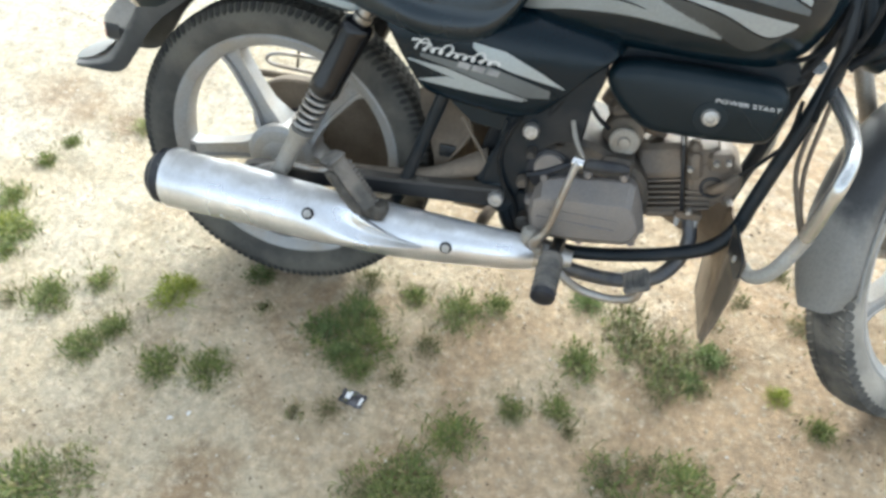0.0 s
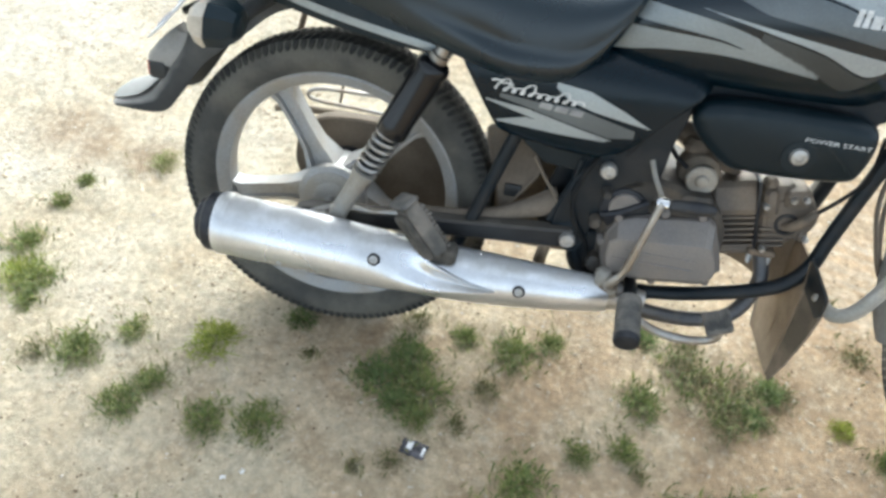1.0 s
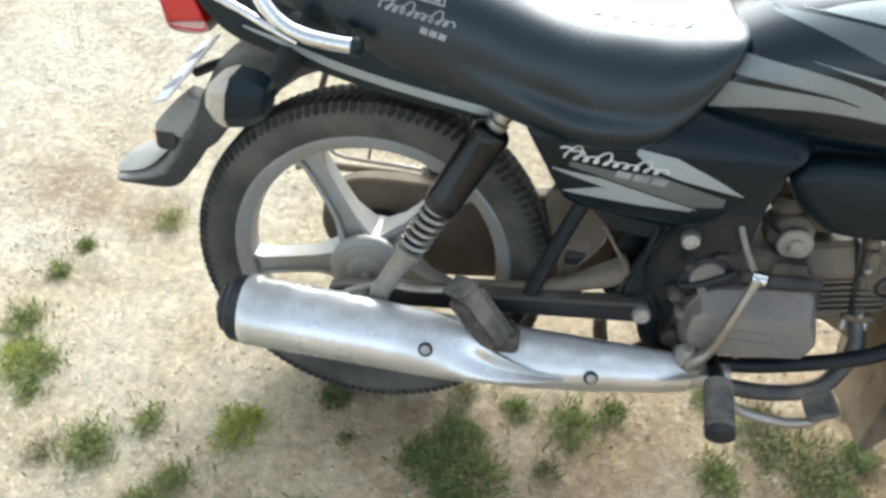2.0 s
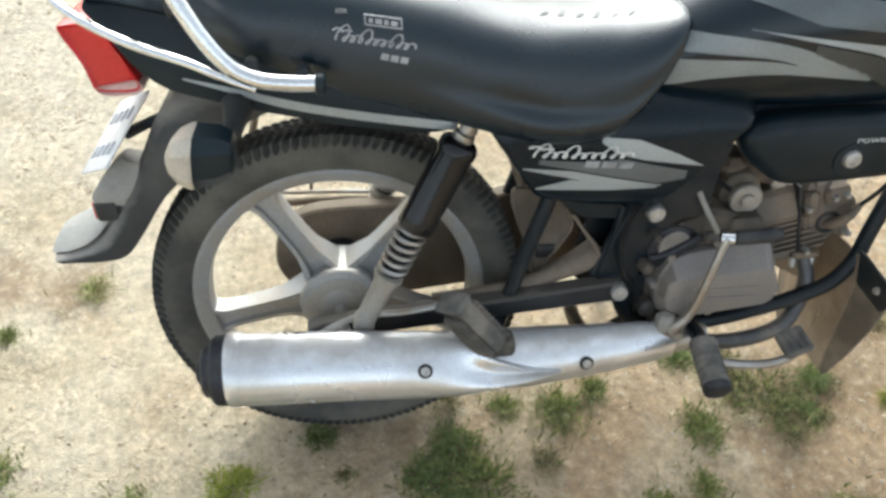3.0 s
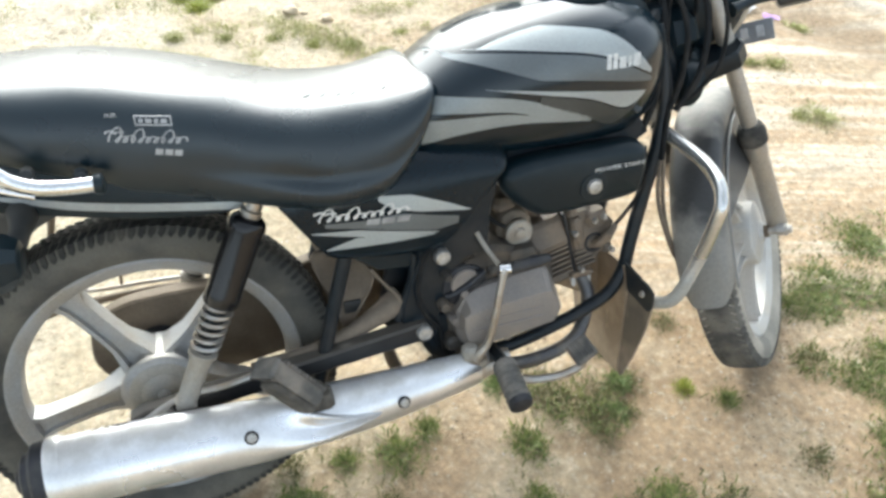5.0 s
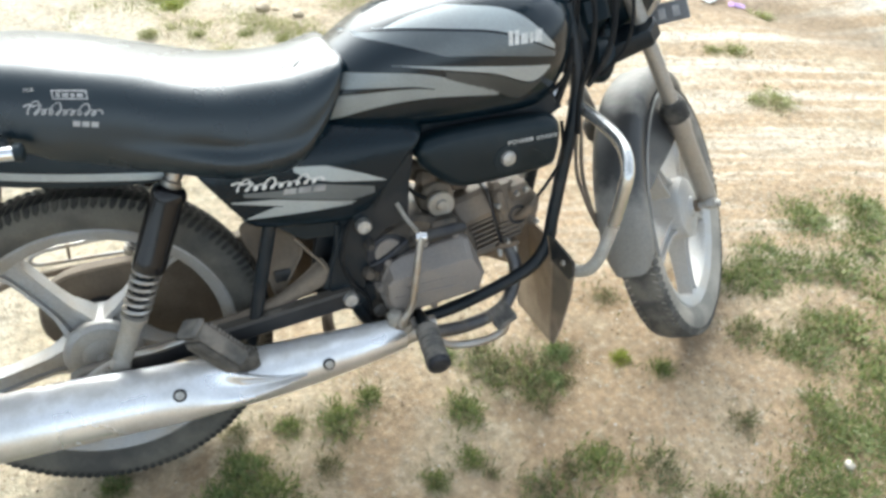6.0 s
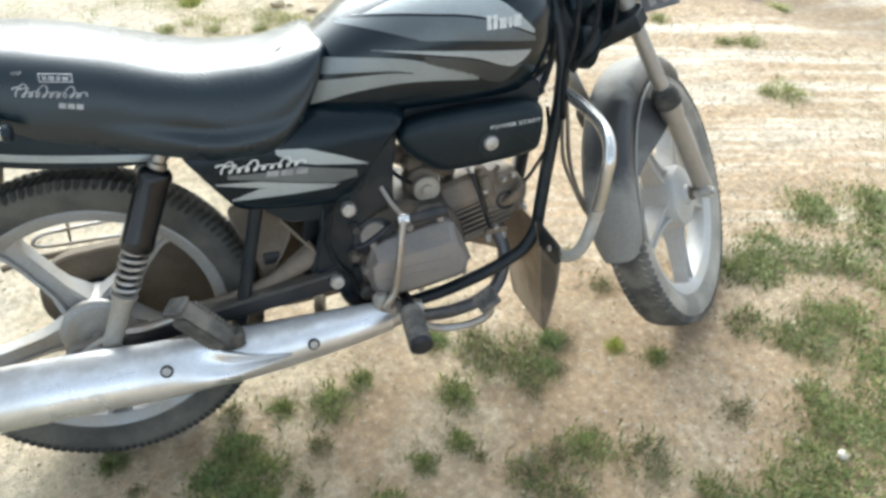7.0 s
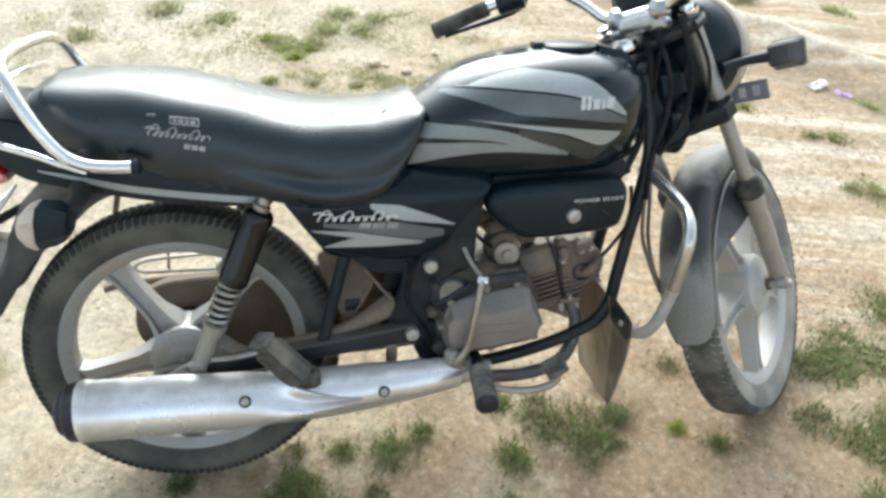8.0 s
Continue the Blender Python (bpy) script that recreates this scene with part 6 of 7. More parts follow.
for nm, s, th, mt, lab in (("lower_yoke", 0.475, 0.036, "frame", "black lower fork yoke"), ("upper_yoke", 0.672, 0.018, "frame", "black upper fork yoke")):
    bm = bmesh.new()
    c0 = on_fork(s)
    rot = Matrix.Translation(c0) @ Matrix.Rotation(-CASTER, 4, "Y")
    loft(bm, [[rot @ Vector((x * k, y * k, z)) for x, y in ((0.028, -0.118), (0.028, 0.118), (0.008, 0.126), (-0.024, 0.118), (-0.060, 0.035), (-0.060, -0.035), (-0.024, -0.118), (0.008, -0.126))] for z, k in ((-th / 2, 0.96), (-th / 2 + 0.004, 1), (th / 2 - 0.004, 1), (th / 2, 0.96))])
    fpart(nm, bm, M[mt], bike, lab)
part("steering_head", lathe([(0.022, -0.01), (0.030, 0), (0.030, 0.02), (0.025, 0.025), (0.025, 0.14), (0.030, 0.145), (0.030, 0.165), (0.022, 0.17)], PIVOT + UP * 0.49, UP, 24), M["frame"], tubes)

fpart("stem_nut", lathe([(0.020, 0.0), (0.020, 0.012), (0.017, 0.016), (0.010, 0.017), (0.009, 0.013)], PIVOT + UP * 0.690, UP, 6), M["chrome"], bike, "bright steering stem nut")
for side in (-1, 1):
    fpart("fork_cap", lathe([(0.021, 0.0), (0.021, 0.010), (0.014, 0.012), (0.013, 0.022), (0.008, 0.024)], on_fork(0.685, side * 0.091, LEG), UP, 6), M["chrome"], bike, "bright fork top cap")
bm = bmesh.new()
block(bm, on_fork(0.575, 0.0, -0.045), (0.075, 0.13, 0.10), 0.03)
fpart("wiring_cover", bm, M["plastic"], bike, "black wiring cover behind the headlamp")
bm = bmesh.new()
block(bm, on_fork(0.505, 0.01, -0.035), (0.07, 0.12, 0.07), 0.02)
fpart("yoke_cover", bm, M["plastic"], bike, "dusty black cover over the lower yoke")

# front mudguard
bm = bmesh.new()
rings = []
for i in range(29):
    a = radians(187 - 128 * i / 28)
    R = 0.338 + 0.012 * math.sin(math.pi * i / 28) + (0.006 if i == 0 else 0)
    w = (0.054 - 0.008 * (i / 28) ** 3) * (0.66, 0.88, 0.97, 1.0)[min(i, 3)]
    sec = [(R - 0.048, -w), (R - 0.030, -w), (R - 0.012, -w * 0.9), (R - 0.002, -w * 0.62), (R, 0), (R - 0.002, w * 0.62), (R - 0.012, w * 0.9), (R - 0.030, w), (R - 0.048, w)]
    sec += [(r - 0.003, y * 0.95) for r, y in sec[::-1]]
    rings.append([(AXLE.x + r * math.cos(a), y, AXLE.z + r * math.sin(a)) for r, y in sec])
loft(bm, rings)
front_guard = fpart("front_mudguard", bm, M["fender"], bike, "front mudguard grey with dust", 50)
for side in (-1, 1):
    # a skirt that widens out to the fork leg, and the rolled edge
    bm = bmesh.new()
    rings = []
    for a, r in ((86, 0.215), (90, 0.196), (97, 0.190), (107, 0.194), (117, 0.200), (127, 0.209), (135, 0.222), (143, 0.242), (150, 0.262), (156, 0.284)):
        reach = (0.294 - r) / 0.10
        row = [(0.296, 0.0525), (0.284, 0.0545), (r + 0.04 * reach, 0.055 + 0.012 * reach), (r, 0.055 + 0.022 * reach)]
        row += [(q - 0.001, y - 0.003) for q, y in row[::-1]]
        rings.append([(AXLE.x + q * math.cos(radians(a)), side * y, AXLE.z + q * math.sin(radians(a))) for q, y in row])
    loft(bm, rings)
    fpart("mudguard_skirt", bm, M["fender"], front_guard, "", 50)
    fpart("rolled_edge", tube([(AXLE.x + 0.291 * math.cos(radians(a)), side * 0.0545, AXLE.z + 0.291 * math.sin(radians(a))) for a in range(100, 187, 6)], 0.0028, 8), M["pale_dust"], front_guard, "pale dusty rolled edge")

# handlebar, lamp, indicators
bar = bpart("handlebar", tube([(0.752, -0.350, 0.985), (0.82, -0.25, 1.010), (0.895, -0.175, 1.030), (0.935, -0.115, 0.985), (0.948, -0.065, 0.938), (0.948, 0, 0.933), (0.948, 0.065, 0.938), (0.935, 0.115, 0.985), (0.895, 0.175, 1.030), (0.82, 0.25, 1.010), (0.752, 0.350, 0.985)], 0.0112, 14, 8), M["chrome"], bike, "chromed handlebar turned to the left")
for side in (-1, 1):
    a, b = Vector((0.752, side * 0.350, 0.985)), Vector((0.82, side * 0.25, 1.010))
    a, b = a - (b - a) * 0.05, b - (b - a) * 0.05
    bpart("grip", ribbed_peg(b, a, 0.0165, 16), M["peg"], bar, "black ribbed rubber grip")
    bm = bmesh.new()
    c = Vector((0.848, side * 0.222, 1.016))
    lathe([(0.012, -0.03), (0.024, -0.028), (0.025, 0.025), (0.012, 0.03)], c, (0.55, side * -0.83, 0.15), 14, bm)
    block(bm, c + Vector((0.02, 0, 0.004)), (0.04, 0.04, 0.036), 0.006)
    bpart("switch_housing", bm, M["plastic"], bar, "black switch housing")
    bpart("lever", tube([c + Vector((0.045, side * 0.0, -0.008)), c + Vector((0.055, side * 0.05, -0.016)), c + Vector((0.005, side * 0.12, -0.028)), c + Vector((-0.03, side * 0.16, -0.034))], [0.008, 0.0065, 0.005, 0.0065], 10), M["plastic"], bar, "black hand lever")
    bm = bmesh.new()
    block(bm, (0.948, side * 0.045, 0.932), (0.046, 0.034, 0.044), 0.010)
    block(bm, (0.950, side * 0.045, 0.905), (0.032, 0.03, 0.024), 0.005)
    bpart("bar_clamp", bm, M["clamp"], bar, "bright handlebar clamp")
bm = bmesh.new()
block(bm, (0.952, 0, 0.912), (0.044, 0.085, 0.034), 0.008)
bpart("clamp_bridge", bm, M["clamp"], bar, "bright alloy handlebar clamp bridge")
cowl = bpart("headlamp_cowl", lathe([(0.03, -0.08), (0.07, -0.07), (0.105, -0.03), (0.118, 0.0), (0.120, 0.030), (0.112, 0.034)], (1.130, 0, 0.848), (1, 0, 0.05), 36), M["plastic"], bike, "black headlamp cowl")
bpart("headlamp_glass", lathe([(0.121, 0.020), (0.126, 0.026), (0.124, 0.062), (0.112, 0.074), (0.075, 0.086), (0.03, 0.094)], (1.130, 0, 0.848), (1, 0, 0.05), 36), M["lens"], cowl, "dusty headlamp glass")
bm = bmesh.new()
loft(bm, [[Vector((x, y, z)) for y in (-w, -w * 0.6, 0, w * 0.6, w)] + [Vector((x - 0.006, y, z - 0.004)) for y in (w * 0.9, w * 0.5, 0, -w * 0.5, -w * 0.9)] for x, z, w in ((1.125, 0.975, 0.10), (1.09, 1.03, 0.095), (1.05, 1.06, 0.07))])
bpart("lamp_visor", bm, M["plastic"], cowl, "black plastic flyscreen")
bm = bmesh.new()
block(bm, (1.03, 0.0, 0.975), (0.09, 0.16, 0.06), 0.02)
bpart("instrument_pod", bm, M["plastic"], bike, "black instrument pod")
for side in (-1, 1):
    ind = bpart("front_indicator", tube([(1.09, side * 0.095, 0.800), (1.132, side * 0.128, 0.808), (1.172, side * 0.165, 0.808)], [0.014, 0.010, 0.012], 12), M["plastic"], bike, "black front turn indicator on a stalk")
    bm = bmesh.new()
    loft(bm, [[(x, side * 0.186 + y * w, 0.808 + z * h) for y, z in ((-1, -0.8), (-0.8, -1), (0.8, -1), (1, -0.8), (1, 0.8), (0.8, 1), (-0.8, 1), (-1, 0.8))] for x, w, h in ((1.160, 0.018, 0.017), (1.166, 0.023, 0.022), (1.196, 0.027, 0.024), (1.222, 0.032, 0.029), (1.226, 0.030, 0.027))])
    body_ = bpart("indicator_body", bm, M["plastic_dusty"], ind, "dusty black indicator body")
    bm = bmesh.new()
    loft(bm, [[(x, side * 0.186 + y * w, 0.808 + z * h) for y, z in ((-1, -0.8), (-0.8, -1), (0.8, -1), (1, -0.8), (1, 0.8), (0.8, 1), (-0.8, 1), (-1, 0.8))] for x, w, h in ((1.2262, 0.035, 0.031), (1.234, 0.035, 0.031), (1.240, 0.026, 0.022))])
    bpart("indicator_lens", bm, M["lens"], ind, "cream indicator lens")
bm = bmesh.new()
fp = Matrix.Translation((1.205, -0.045, 0.745)) @ Matrix.Rotation(radians(-8), 4, "Y")
block(bm, (0, 0, 0), (0.004, 0.20, 0.042), 0.0015, fp)
front_plate = bpart("front_number_plate", bm, M["plate_grey"], bike, "front number plate below the headlamp")
for k in range(6):
    bm = bmesh.new()
    block(bm, (-0.0032, -0.075 + 0.03 * k, 0), (0.002, 0.014, 0.022), 0.0005, fp)
    bpart("plate_bar", bm, M["plate_bar"], front_plate)
part("horn", lathe([(0.012, -0.03), (0.04, -0.025), (0.045, -0.01), (0.045, 0.008), (0.03, 0.014), (0.006, 0.016)], (1.02, -0.02, 0.70), (1, 0, -0.2), 24), M["plastic"], bike, "black round horn")
for pts, r in (([(0.95, 0.14, 1.0), (1.02, 0.10, 0.93), (1.01, 0.06, 0.82), (0.985, 0.01, 0.70), (0.968, -0.050, 0.58), (0.962, -0.072, 0.50), (0.974, -0.080, 0.435), (1.000, -0.076, 0.375), (1.03, -0.06, 0.335)], 0.0042),
               ([(0.93, 0.15, 1.0), (0.98, 0.10, 0.90), (0.975, 0.04, 0.78), (0.960, -0.03, 0.66), (0.950, -0.064, 0.58), (0.946, -0.080, 0.50), (0.967, -0.082, 0.435), (0.998, -0.080, 0.368), (1.03, -0.065, 0.33)], 0.0042),
               ([(1.00, 0.02, 0.93), (0.98, 0.0, 0.84), (0.955, -0.04, 0.75), (0.92, -0.065, 0.69), (0.87, -0.07, 0.66)], 0.0045),
               ([(1.01, -0.02, 0.93), (1.03, -0.05, 0.82), (1.01, -0.07, 0.73), (0.965, -0.075, 0.67)], 0.006),
               ([(1.03, -0.03, 0.92), (1.06, -0.06, 0.83), (1.05, -0.07, 0.74), (1.0, -0.06, 0.68)], 0.004),
               ([(0.97, 0.0, 0.90), (0.985, -0.05, 0.82), (0.975, -0.07, 0.74), (0.95, -0.075, 0.66), (0.945, -0.08, 0.58)], 0.005),
               ([(0.96, 0.03, 0.90), (0.955, -0.02, 0.84), (0.945, -0.045, 0.77), (0.93, -0.06, 0.70), (0.90, -0.07, 0.64)], 0.007),
               ([(1.06, 0.03, 0.88), (1.04, 0.0, 0.80), (1.01, -0.03, 0.72), (0.97, -0.05, 0.67)], 0.005)):
    part("control_cable", tube(pts, r, 8), M["brown_dark" if r == 0.0042 else "cable"], bike, "brown dusty control cable" if r == 0.0042 else "dusty black control cable")

# ---- grass ----
def grass_material(name, a, b, c):
    m = material(name, a, 0.6, 0, b, 0.5, 9, 60, 0.0, 0.1, spread=0.2, per_object=0.12)
    n, l = m.node_tree.nodes, m.node_tree.links
    geo, ramp, mx = n.new("ShaderNodeNewGeometry"), n.new("ShaderNodeMapRange"), n.new("ShaderNodeMix")
    ramp.inputs["From Min"].default_value, ramp.inputs["From Max"].default_value = 0.86, 0.96
    blade = n.new("ShaderNodeMapRange")
    blade.inputs["From Min"].default_value, blade.inputs["From Max"].default_value = 0.15, 0.85
    l.new(geo.outputs["Random Per Island"], blade.inputs["Value"])
    for k in [k for k in l if k.to_node.bl_idname == "ShaderNodeMix" and k.to_socket.name == "Factor"]:
        l.remove(k)
    two = [k for k in n if k.bl_idname == "ShaderNodeMix" and k is not mx and k.outputs[2].is_linked][0]
    l.new(blade.outputs["Result"], two.inputs["Factor"])
    l.new(geo.outputs["Random Per Island"], ramp.inputs["Value"])
    mx.data_type = "RGBA"
    old = n["Principled BSDF"].inputs["Base Color"].links[0].from_socket
    l.new(old, mx.inputs["A"])
    mx.inputs["B"].default_value = (*c, 1)
    l.new(ramp.outputs["Result"], mx.inputs["Factor"])
    l.new(mx.outputs["Result"], n["Principled BSDF"].inputs["Base Color"])
    # thin blades let light through
    tl, ms, out = n.new("ShaderNodeBsdfTranslucent"), n.new("ShaderNodeMixShader"), n["Material Output"]
    l.new(mx.outputs["Result"], tl.inputs["Color"])
    ms.inputs[0].default_value = 0.35
    l.new(n["Principled BSDF"].outputs[0], ms.inputs[1])
    l.new(tl.outputs[0], ms.inputs[2])
    l.new(ms.outputs[0], out.inputs["Surface"])
    return m


GRASS = grass_material("short_grass", (0.135, 0.175, 0.052), (0.275, 0.295, 0.09), (0.42, 0.36, 0.18))
GRASS_VIVID = grass_material("yellow_green_grass", (0.22, 0.26, 0.045), (0.38, 0.39, 0.08), (0.42, 0.38, 0.15))
GRASS_DEEP = grass_material("dark_green_grass", (0.115, 0.165, 0.055), (0.21, 0.25, 0.082), (0.30, 0.27, 0.13))
GRASS_OLIVE = grass_material("olive_grass", (0.125, 0.162, 0.048), (0.245, 0.262, 0.082), (0.40, 0.33, 0.17))
GRASS_PALE = grass_material("pale_yellow_grass", (0.27, 0.29, 0.10), (0.40, 0.38, 0.18), (0.5, 0.44, 0.27))
GRASS_DARK = grass_material("dull_grass", (0.125, 0.135, 0.052), (0.25, 0.22, 0.105), (0.34, 0.27, 0.15))


def tuft_mesh(seed, blades, spread, tall):
    rng = random.Random(seed)
    verts, faces = [], []
    lobes = [(rng.uniform(-0.36, 0.36), rng.uniform(-0.36, 0.36), rng.uniform(0.35, 0.55)) for _ in range(5)] + [(0, 0, 0.7)]
    for _ in range(blades):
        lx, ly, lr = rng.choice(lobes)
        a, r = rng.uniform(0, 6.283), lr * 1.4 * rng.random() ** 0.85
        x, y = (lx + r * math.cos(a)) * spread, (ly + r * math.sin(a)) * spread
        h = tall * rng.uniform(0.22, 0.85) * (1.1 - 0.5 * min(1, math.hypot(x, y) / spread))
        out = math.atan2(y, x) + rng.gauss(0, 1.0)
        bend = h * rng.uniform(0.15, 0.9)
        w = rng.uniform(0.0009, 0.0022)
        if rng.random() < 0.13:     # a few long ones lie outwards
            h, bend, w = h * 0.8, h * rng.uniform(1.6, 2.6), w * 0.7
        px, py = -math.sin(out) * w, math.cos(out) * w
        base = len(verts)
        for s, k in ((0.0, 0.7), (0.45, 1.0), (0.8, 0.7)):
            cx, cy, cz = x + math.cos(out) * bend * s * s, y + math.sin(out) * bend * s * s, h * (s - 0.25 * s * s * (bend / h)) - 0.004 * (s == 0)
            verts += [(cx - px * k, cy - py * k, cz), (cx + px * k, cy + py * k, cz)]
        verts.append((x + math.cos(out) * bend, y + math.sin(out) * bend, h * (1 - 0.25 * (bend / h))))
        faces += [(base, base + 1, base + 3, base + 2), (base + 2, base + 3, base + 5, base + 4), (base + 4, base + 5, base + 6)]
    me = bpy.data.meshes.new("grass_tuft")
    me.from_pydata(verts, [], faces)
    return me


def tufts(places, meshes, mat, label):
    for me in meshes:
        me.materials.append(mat)
    for i, (x, y, r) in enumerate(places):
        ob = new("grass_tuft", meshes[i % len(meshes)])
        k = r / 0.06
        ob.matrix_world = pose(x, y, ground_height(x, y), 0, 0, (i * 137) % 360) @ Matrix.Diagonal((k, k, 0.42 + 0.28 * min(k, 1.6), 1))
        tagged(ob, label, "grass tuft", "grass tufts")


green = [(-0.492, -0.232, 0.044), (-0.401, -0.159, 0.032), (-0.353, -0.324, 0.041), (-0.305, -0.267, 0.037), (-0.171, -0.325, 0.039), (-0.066, -0.312, 0.039), (0.233, -0.169, 0.061), (0.223, -0.235, 0.037), (0.298, -0.021, 0.034), (-0.305, -0.629, 0.061), (0.395, -0.425, 0.052), (0.36, -0.468, 0.036), (0.44, -0.44, 0.03), (-0.657, -0.143, 0.027), (0.412, -0.038, 0.046), (0.476, -0.006, 0.037), (0.679, -0.101, 0.041), (0.56, -0.241, 0.029), (0.648, -0.217, 0.032), (0.462, -0.323, 0.044), (1.168, -0.130, 0.030), (0.912, -0.307, 0.046), (-0.668, -0.083, 0.048), (-0.751, 0.008, 0.039), (-0.708, 0.225, 0.026), (-0.736, 0.15, 0.026)]
vivid = [(-0.221, -0.151, 0.049), (-0.21, -0.124, 0.024), (1.091, -0.075, 0.024), (-0.71, -0.08, 0.05), (0.109, 2.172, 0.045), (0.228, 1.993, 0.055), (0.19, 2.08, 0.05), (0.30, 2.06, 0.04)]
deep = [(-0.066, -0.044, 0.029), (0.135, -0.165, 0.046), (0.196, -0.096, 0.041), (0.181, -0.204, 0.032), (0.677, 0.056, 0.032), (0.945, -0.01, 0.03), (0.90, -0.085, 0.026)]
# the last two, by the mud flap, get the dull colour to stand for shade
dull = [(-0.569, -0.252, 0.029), (0.186, -0.002, 0.032), (0.363, -0.141, 0.027), (0.202, -0.334, 0.024), (0.314, -0.232, 0.02), (-0.233, -0.594, 0.054), (0.321, -0.478, 0.041), (-0.021, -0.135, 0.012), (0.138, -0.355, 0.015), (0.758, 0, 0.044), (0.804, -0.032, 0.049), (0.875, -0.028, 0.046), (0.784, 0.053, 0.029), (0.949, 0.081, 0.024), (1.01, 0.153, 0.022), (1.106, 0.252, 0.02), (1.144, 0.118, 0.034), (0.678, -0.261, 0.015), (0.764, -0.328, 0.039), (0.837, -0.303, 0.027), (0.846, -0.126, 0.032), (0.925, -0.085, 0.029), (1.018, -0.366, 0.06), (1.441, -0.105, 0.045), (1.266, -0.32, 0.035), (0.81, -0.4, 0.05), (0.873, -0.092, 0.042), (0.968, -0.022, 0.034)]
right = [(1.643, 0.115, 0.08), (1.58, 0.06, 0.056), (1.72, 0.05, 0.064), (1.853, 0.2, 0.08), (1.962, 0.07, 0.08), (1.82, 0.02, 0.072), (1.565, -0.21, 0.068), (1.693, -0.175, 0.072), (1.62, -0.13, 0.048), (1.653, -0.33, 0.08), (1.75, -0.3, 0.088), (1.483, -0.42, 0.08), (1.58, -0.42, 0.08), (1.266, -0.5, 0.064), (1.397, -0.565, 0.08), (1.16, -0.53, 0.048), (1.55, -0.56, 0.096), (1.72, -0.48, 0.096), (1.595, 0.066, 0.072), (2.05, 0.2, 0.08), (1.9, -0.1, 0.096), (1.47, -0.33, 0.048), (2, -0.3, 0.112), (2.17, -0.05, 0.096), (1.36, -0.47, 0.056), (1.519, 0.07, 0.045), (1.869, 0.228, 0.06), (2.044, 0.149, 0.06), (1.509, -0.169, 0.040), (1.446, -0.403, 0.045), (1.115, -0.471, 0.035), (1.329, -0.538, 0.05)]
far = [(2.17, 0.755, 0.075), (2.1, 0.775, 0.05), (2.226, 1.09, 0.055), (2.14, 1.12, 0.04), (1.992, 1.36, 0.05), (0.23, 2.07, 0.09), (0.3, 2.12, 0.1), (0.16, 2.15, 0.08), (0.38, 2.25, 0.1), (0.538, 2.22, 0.09), (0.62, 2.32, 0.09), (0.45, 2.4, 0.1), (-0.1, 2.4, 0.1), (-0.35, 2.55, 0.12), (0.1, 2.75, 0.12), (0.75, 2.7, 0.1), (2.55, 1.35, 0.06), (-0.556, 0.335, 0.045), (1.3, 1.9, 0.04), (2.5, 2.4, 0.1), (2.9, 2.2, 0.09), (-0.7, 2.3, 0.1), (1, 2.9, 0.1), (0.129, 1.773, 0.045), (0.30, 1.74, 0.04), (0.47, 1.695, 0.045), (0.60, 1.63, 0.04), (0.732, 1.596, 0.05), (0.834, 1.514, 0.04), (0.932, 1.632, 0.04)]
tufts([(x, y, 1.2 * r) for x, y, r in green], [tuft_mesh(s, 400, 0.06, 0.034) for s in range(4)], GRASS, "small tuft of short green grass on dry soil")
tufts([(x, y, 1.25 * r) for x, y, r in vivid], [tuft_mesh(40 + s, 420, 0.06, 0.036) for s in range(2)], GRASS_VIVID, "small tuft of bright yellow-green grass")
tufts([(x, y, 1.4 * r) for x, y, r in deep], [tuft_mesh(50 + s, 460, 0.06, 0.034) for s in range(2)], GRASS_DEEP, "small tuft of dark green grass")
tufts([(x, y, 1.25 * r) for x, y, r in dull], [tuft_mesh(10 + s, 240, 0.064, 0.026) for s in range(3)], GRASS_DARK, "low dull green weed tuft, half dry")
tufts([(x, y, 1.1 * r) for x, y, r in right], [tuft_mesh(20 + s, 360, 0.066, 0.028) for s in range(4)], GRASS_OLIVE, "spreading patch of short green grass")
tufts(far, [tuft_mesh(30 + s, 420, 0.066, 0.028) for s in range(2)], GRASS_PALE, "low pale grass tuft in the open ground")


def sparse(count, seed, spots, mat, label, wide=1.6):
    """Single blades and sprigs strewn round the tufts."""
    rng = random.Random(seed)
    verts, faces = [], []
    for _ in range(count):
        cx, cy, cr = rng.choice(spots)
        a, r = rng.uniform(0, 6.283), cr * (0.6 + wide * rng.random() ** 1.4)
        x, y = cx + r * math.cos(a), cy + r * math.sin(a)
        z, h = ground_height(x, y), rng.uniform(0.006, 0.022)
        o, w = rng.uniform(0, 6.283), rng.uniform(0.0008, 0.0018)
        dx, dy = math.cos(o) * h * 0.9, math.sin(o) * h * 0.9
        px, py = -math.sin(o) * w, math.cos(o) * w
        b = len(verts)
        verts += [(x - px, y - py, z - 0.002), (x + px, y + py, z - 0.002), (x + dx * 0.5 + px, y + dy * 0.5 + py, z + h * 0.7), (x + dx * 0.5 - px, y + dy * 0.5 - py, z + h * 0.7), (x + dx, y + dy, z + h * 0.8)]
        faces += [(b, b + 1, b + 2, b + 3), (b + 3, b + 2, b + 4)]
    me = bpy.data.meshes.new("sparse_grass")
    me.from_pydata(verts, [], faces)
    me.materials.append(mat)
    tagged(new("sparse_grass", me), label, "grass", kind="stuff")


sparse(3200, 40, green + dull + right + far, GRASS_DARK, "thin single grass blades strewn between the tufts")
sparse(2600, 41, right, GRASS_OLIVE, "thin low mat of olive grass between the patches", 1.1)
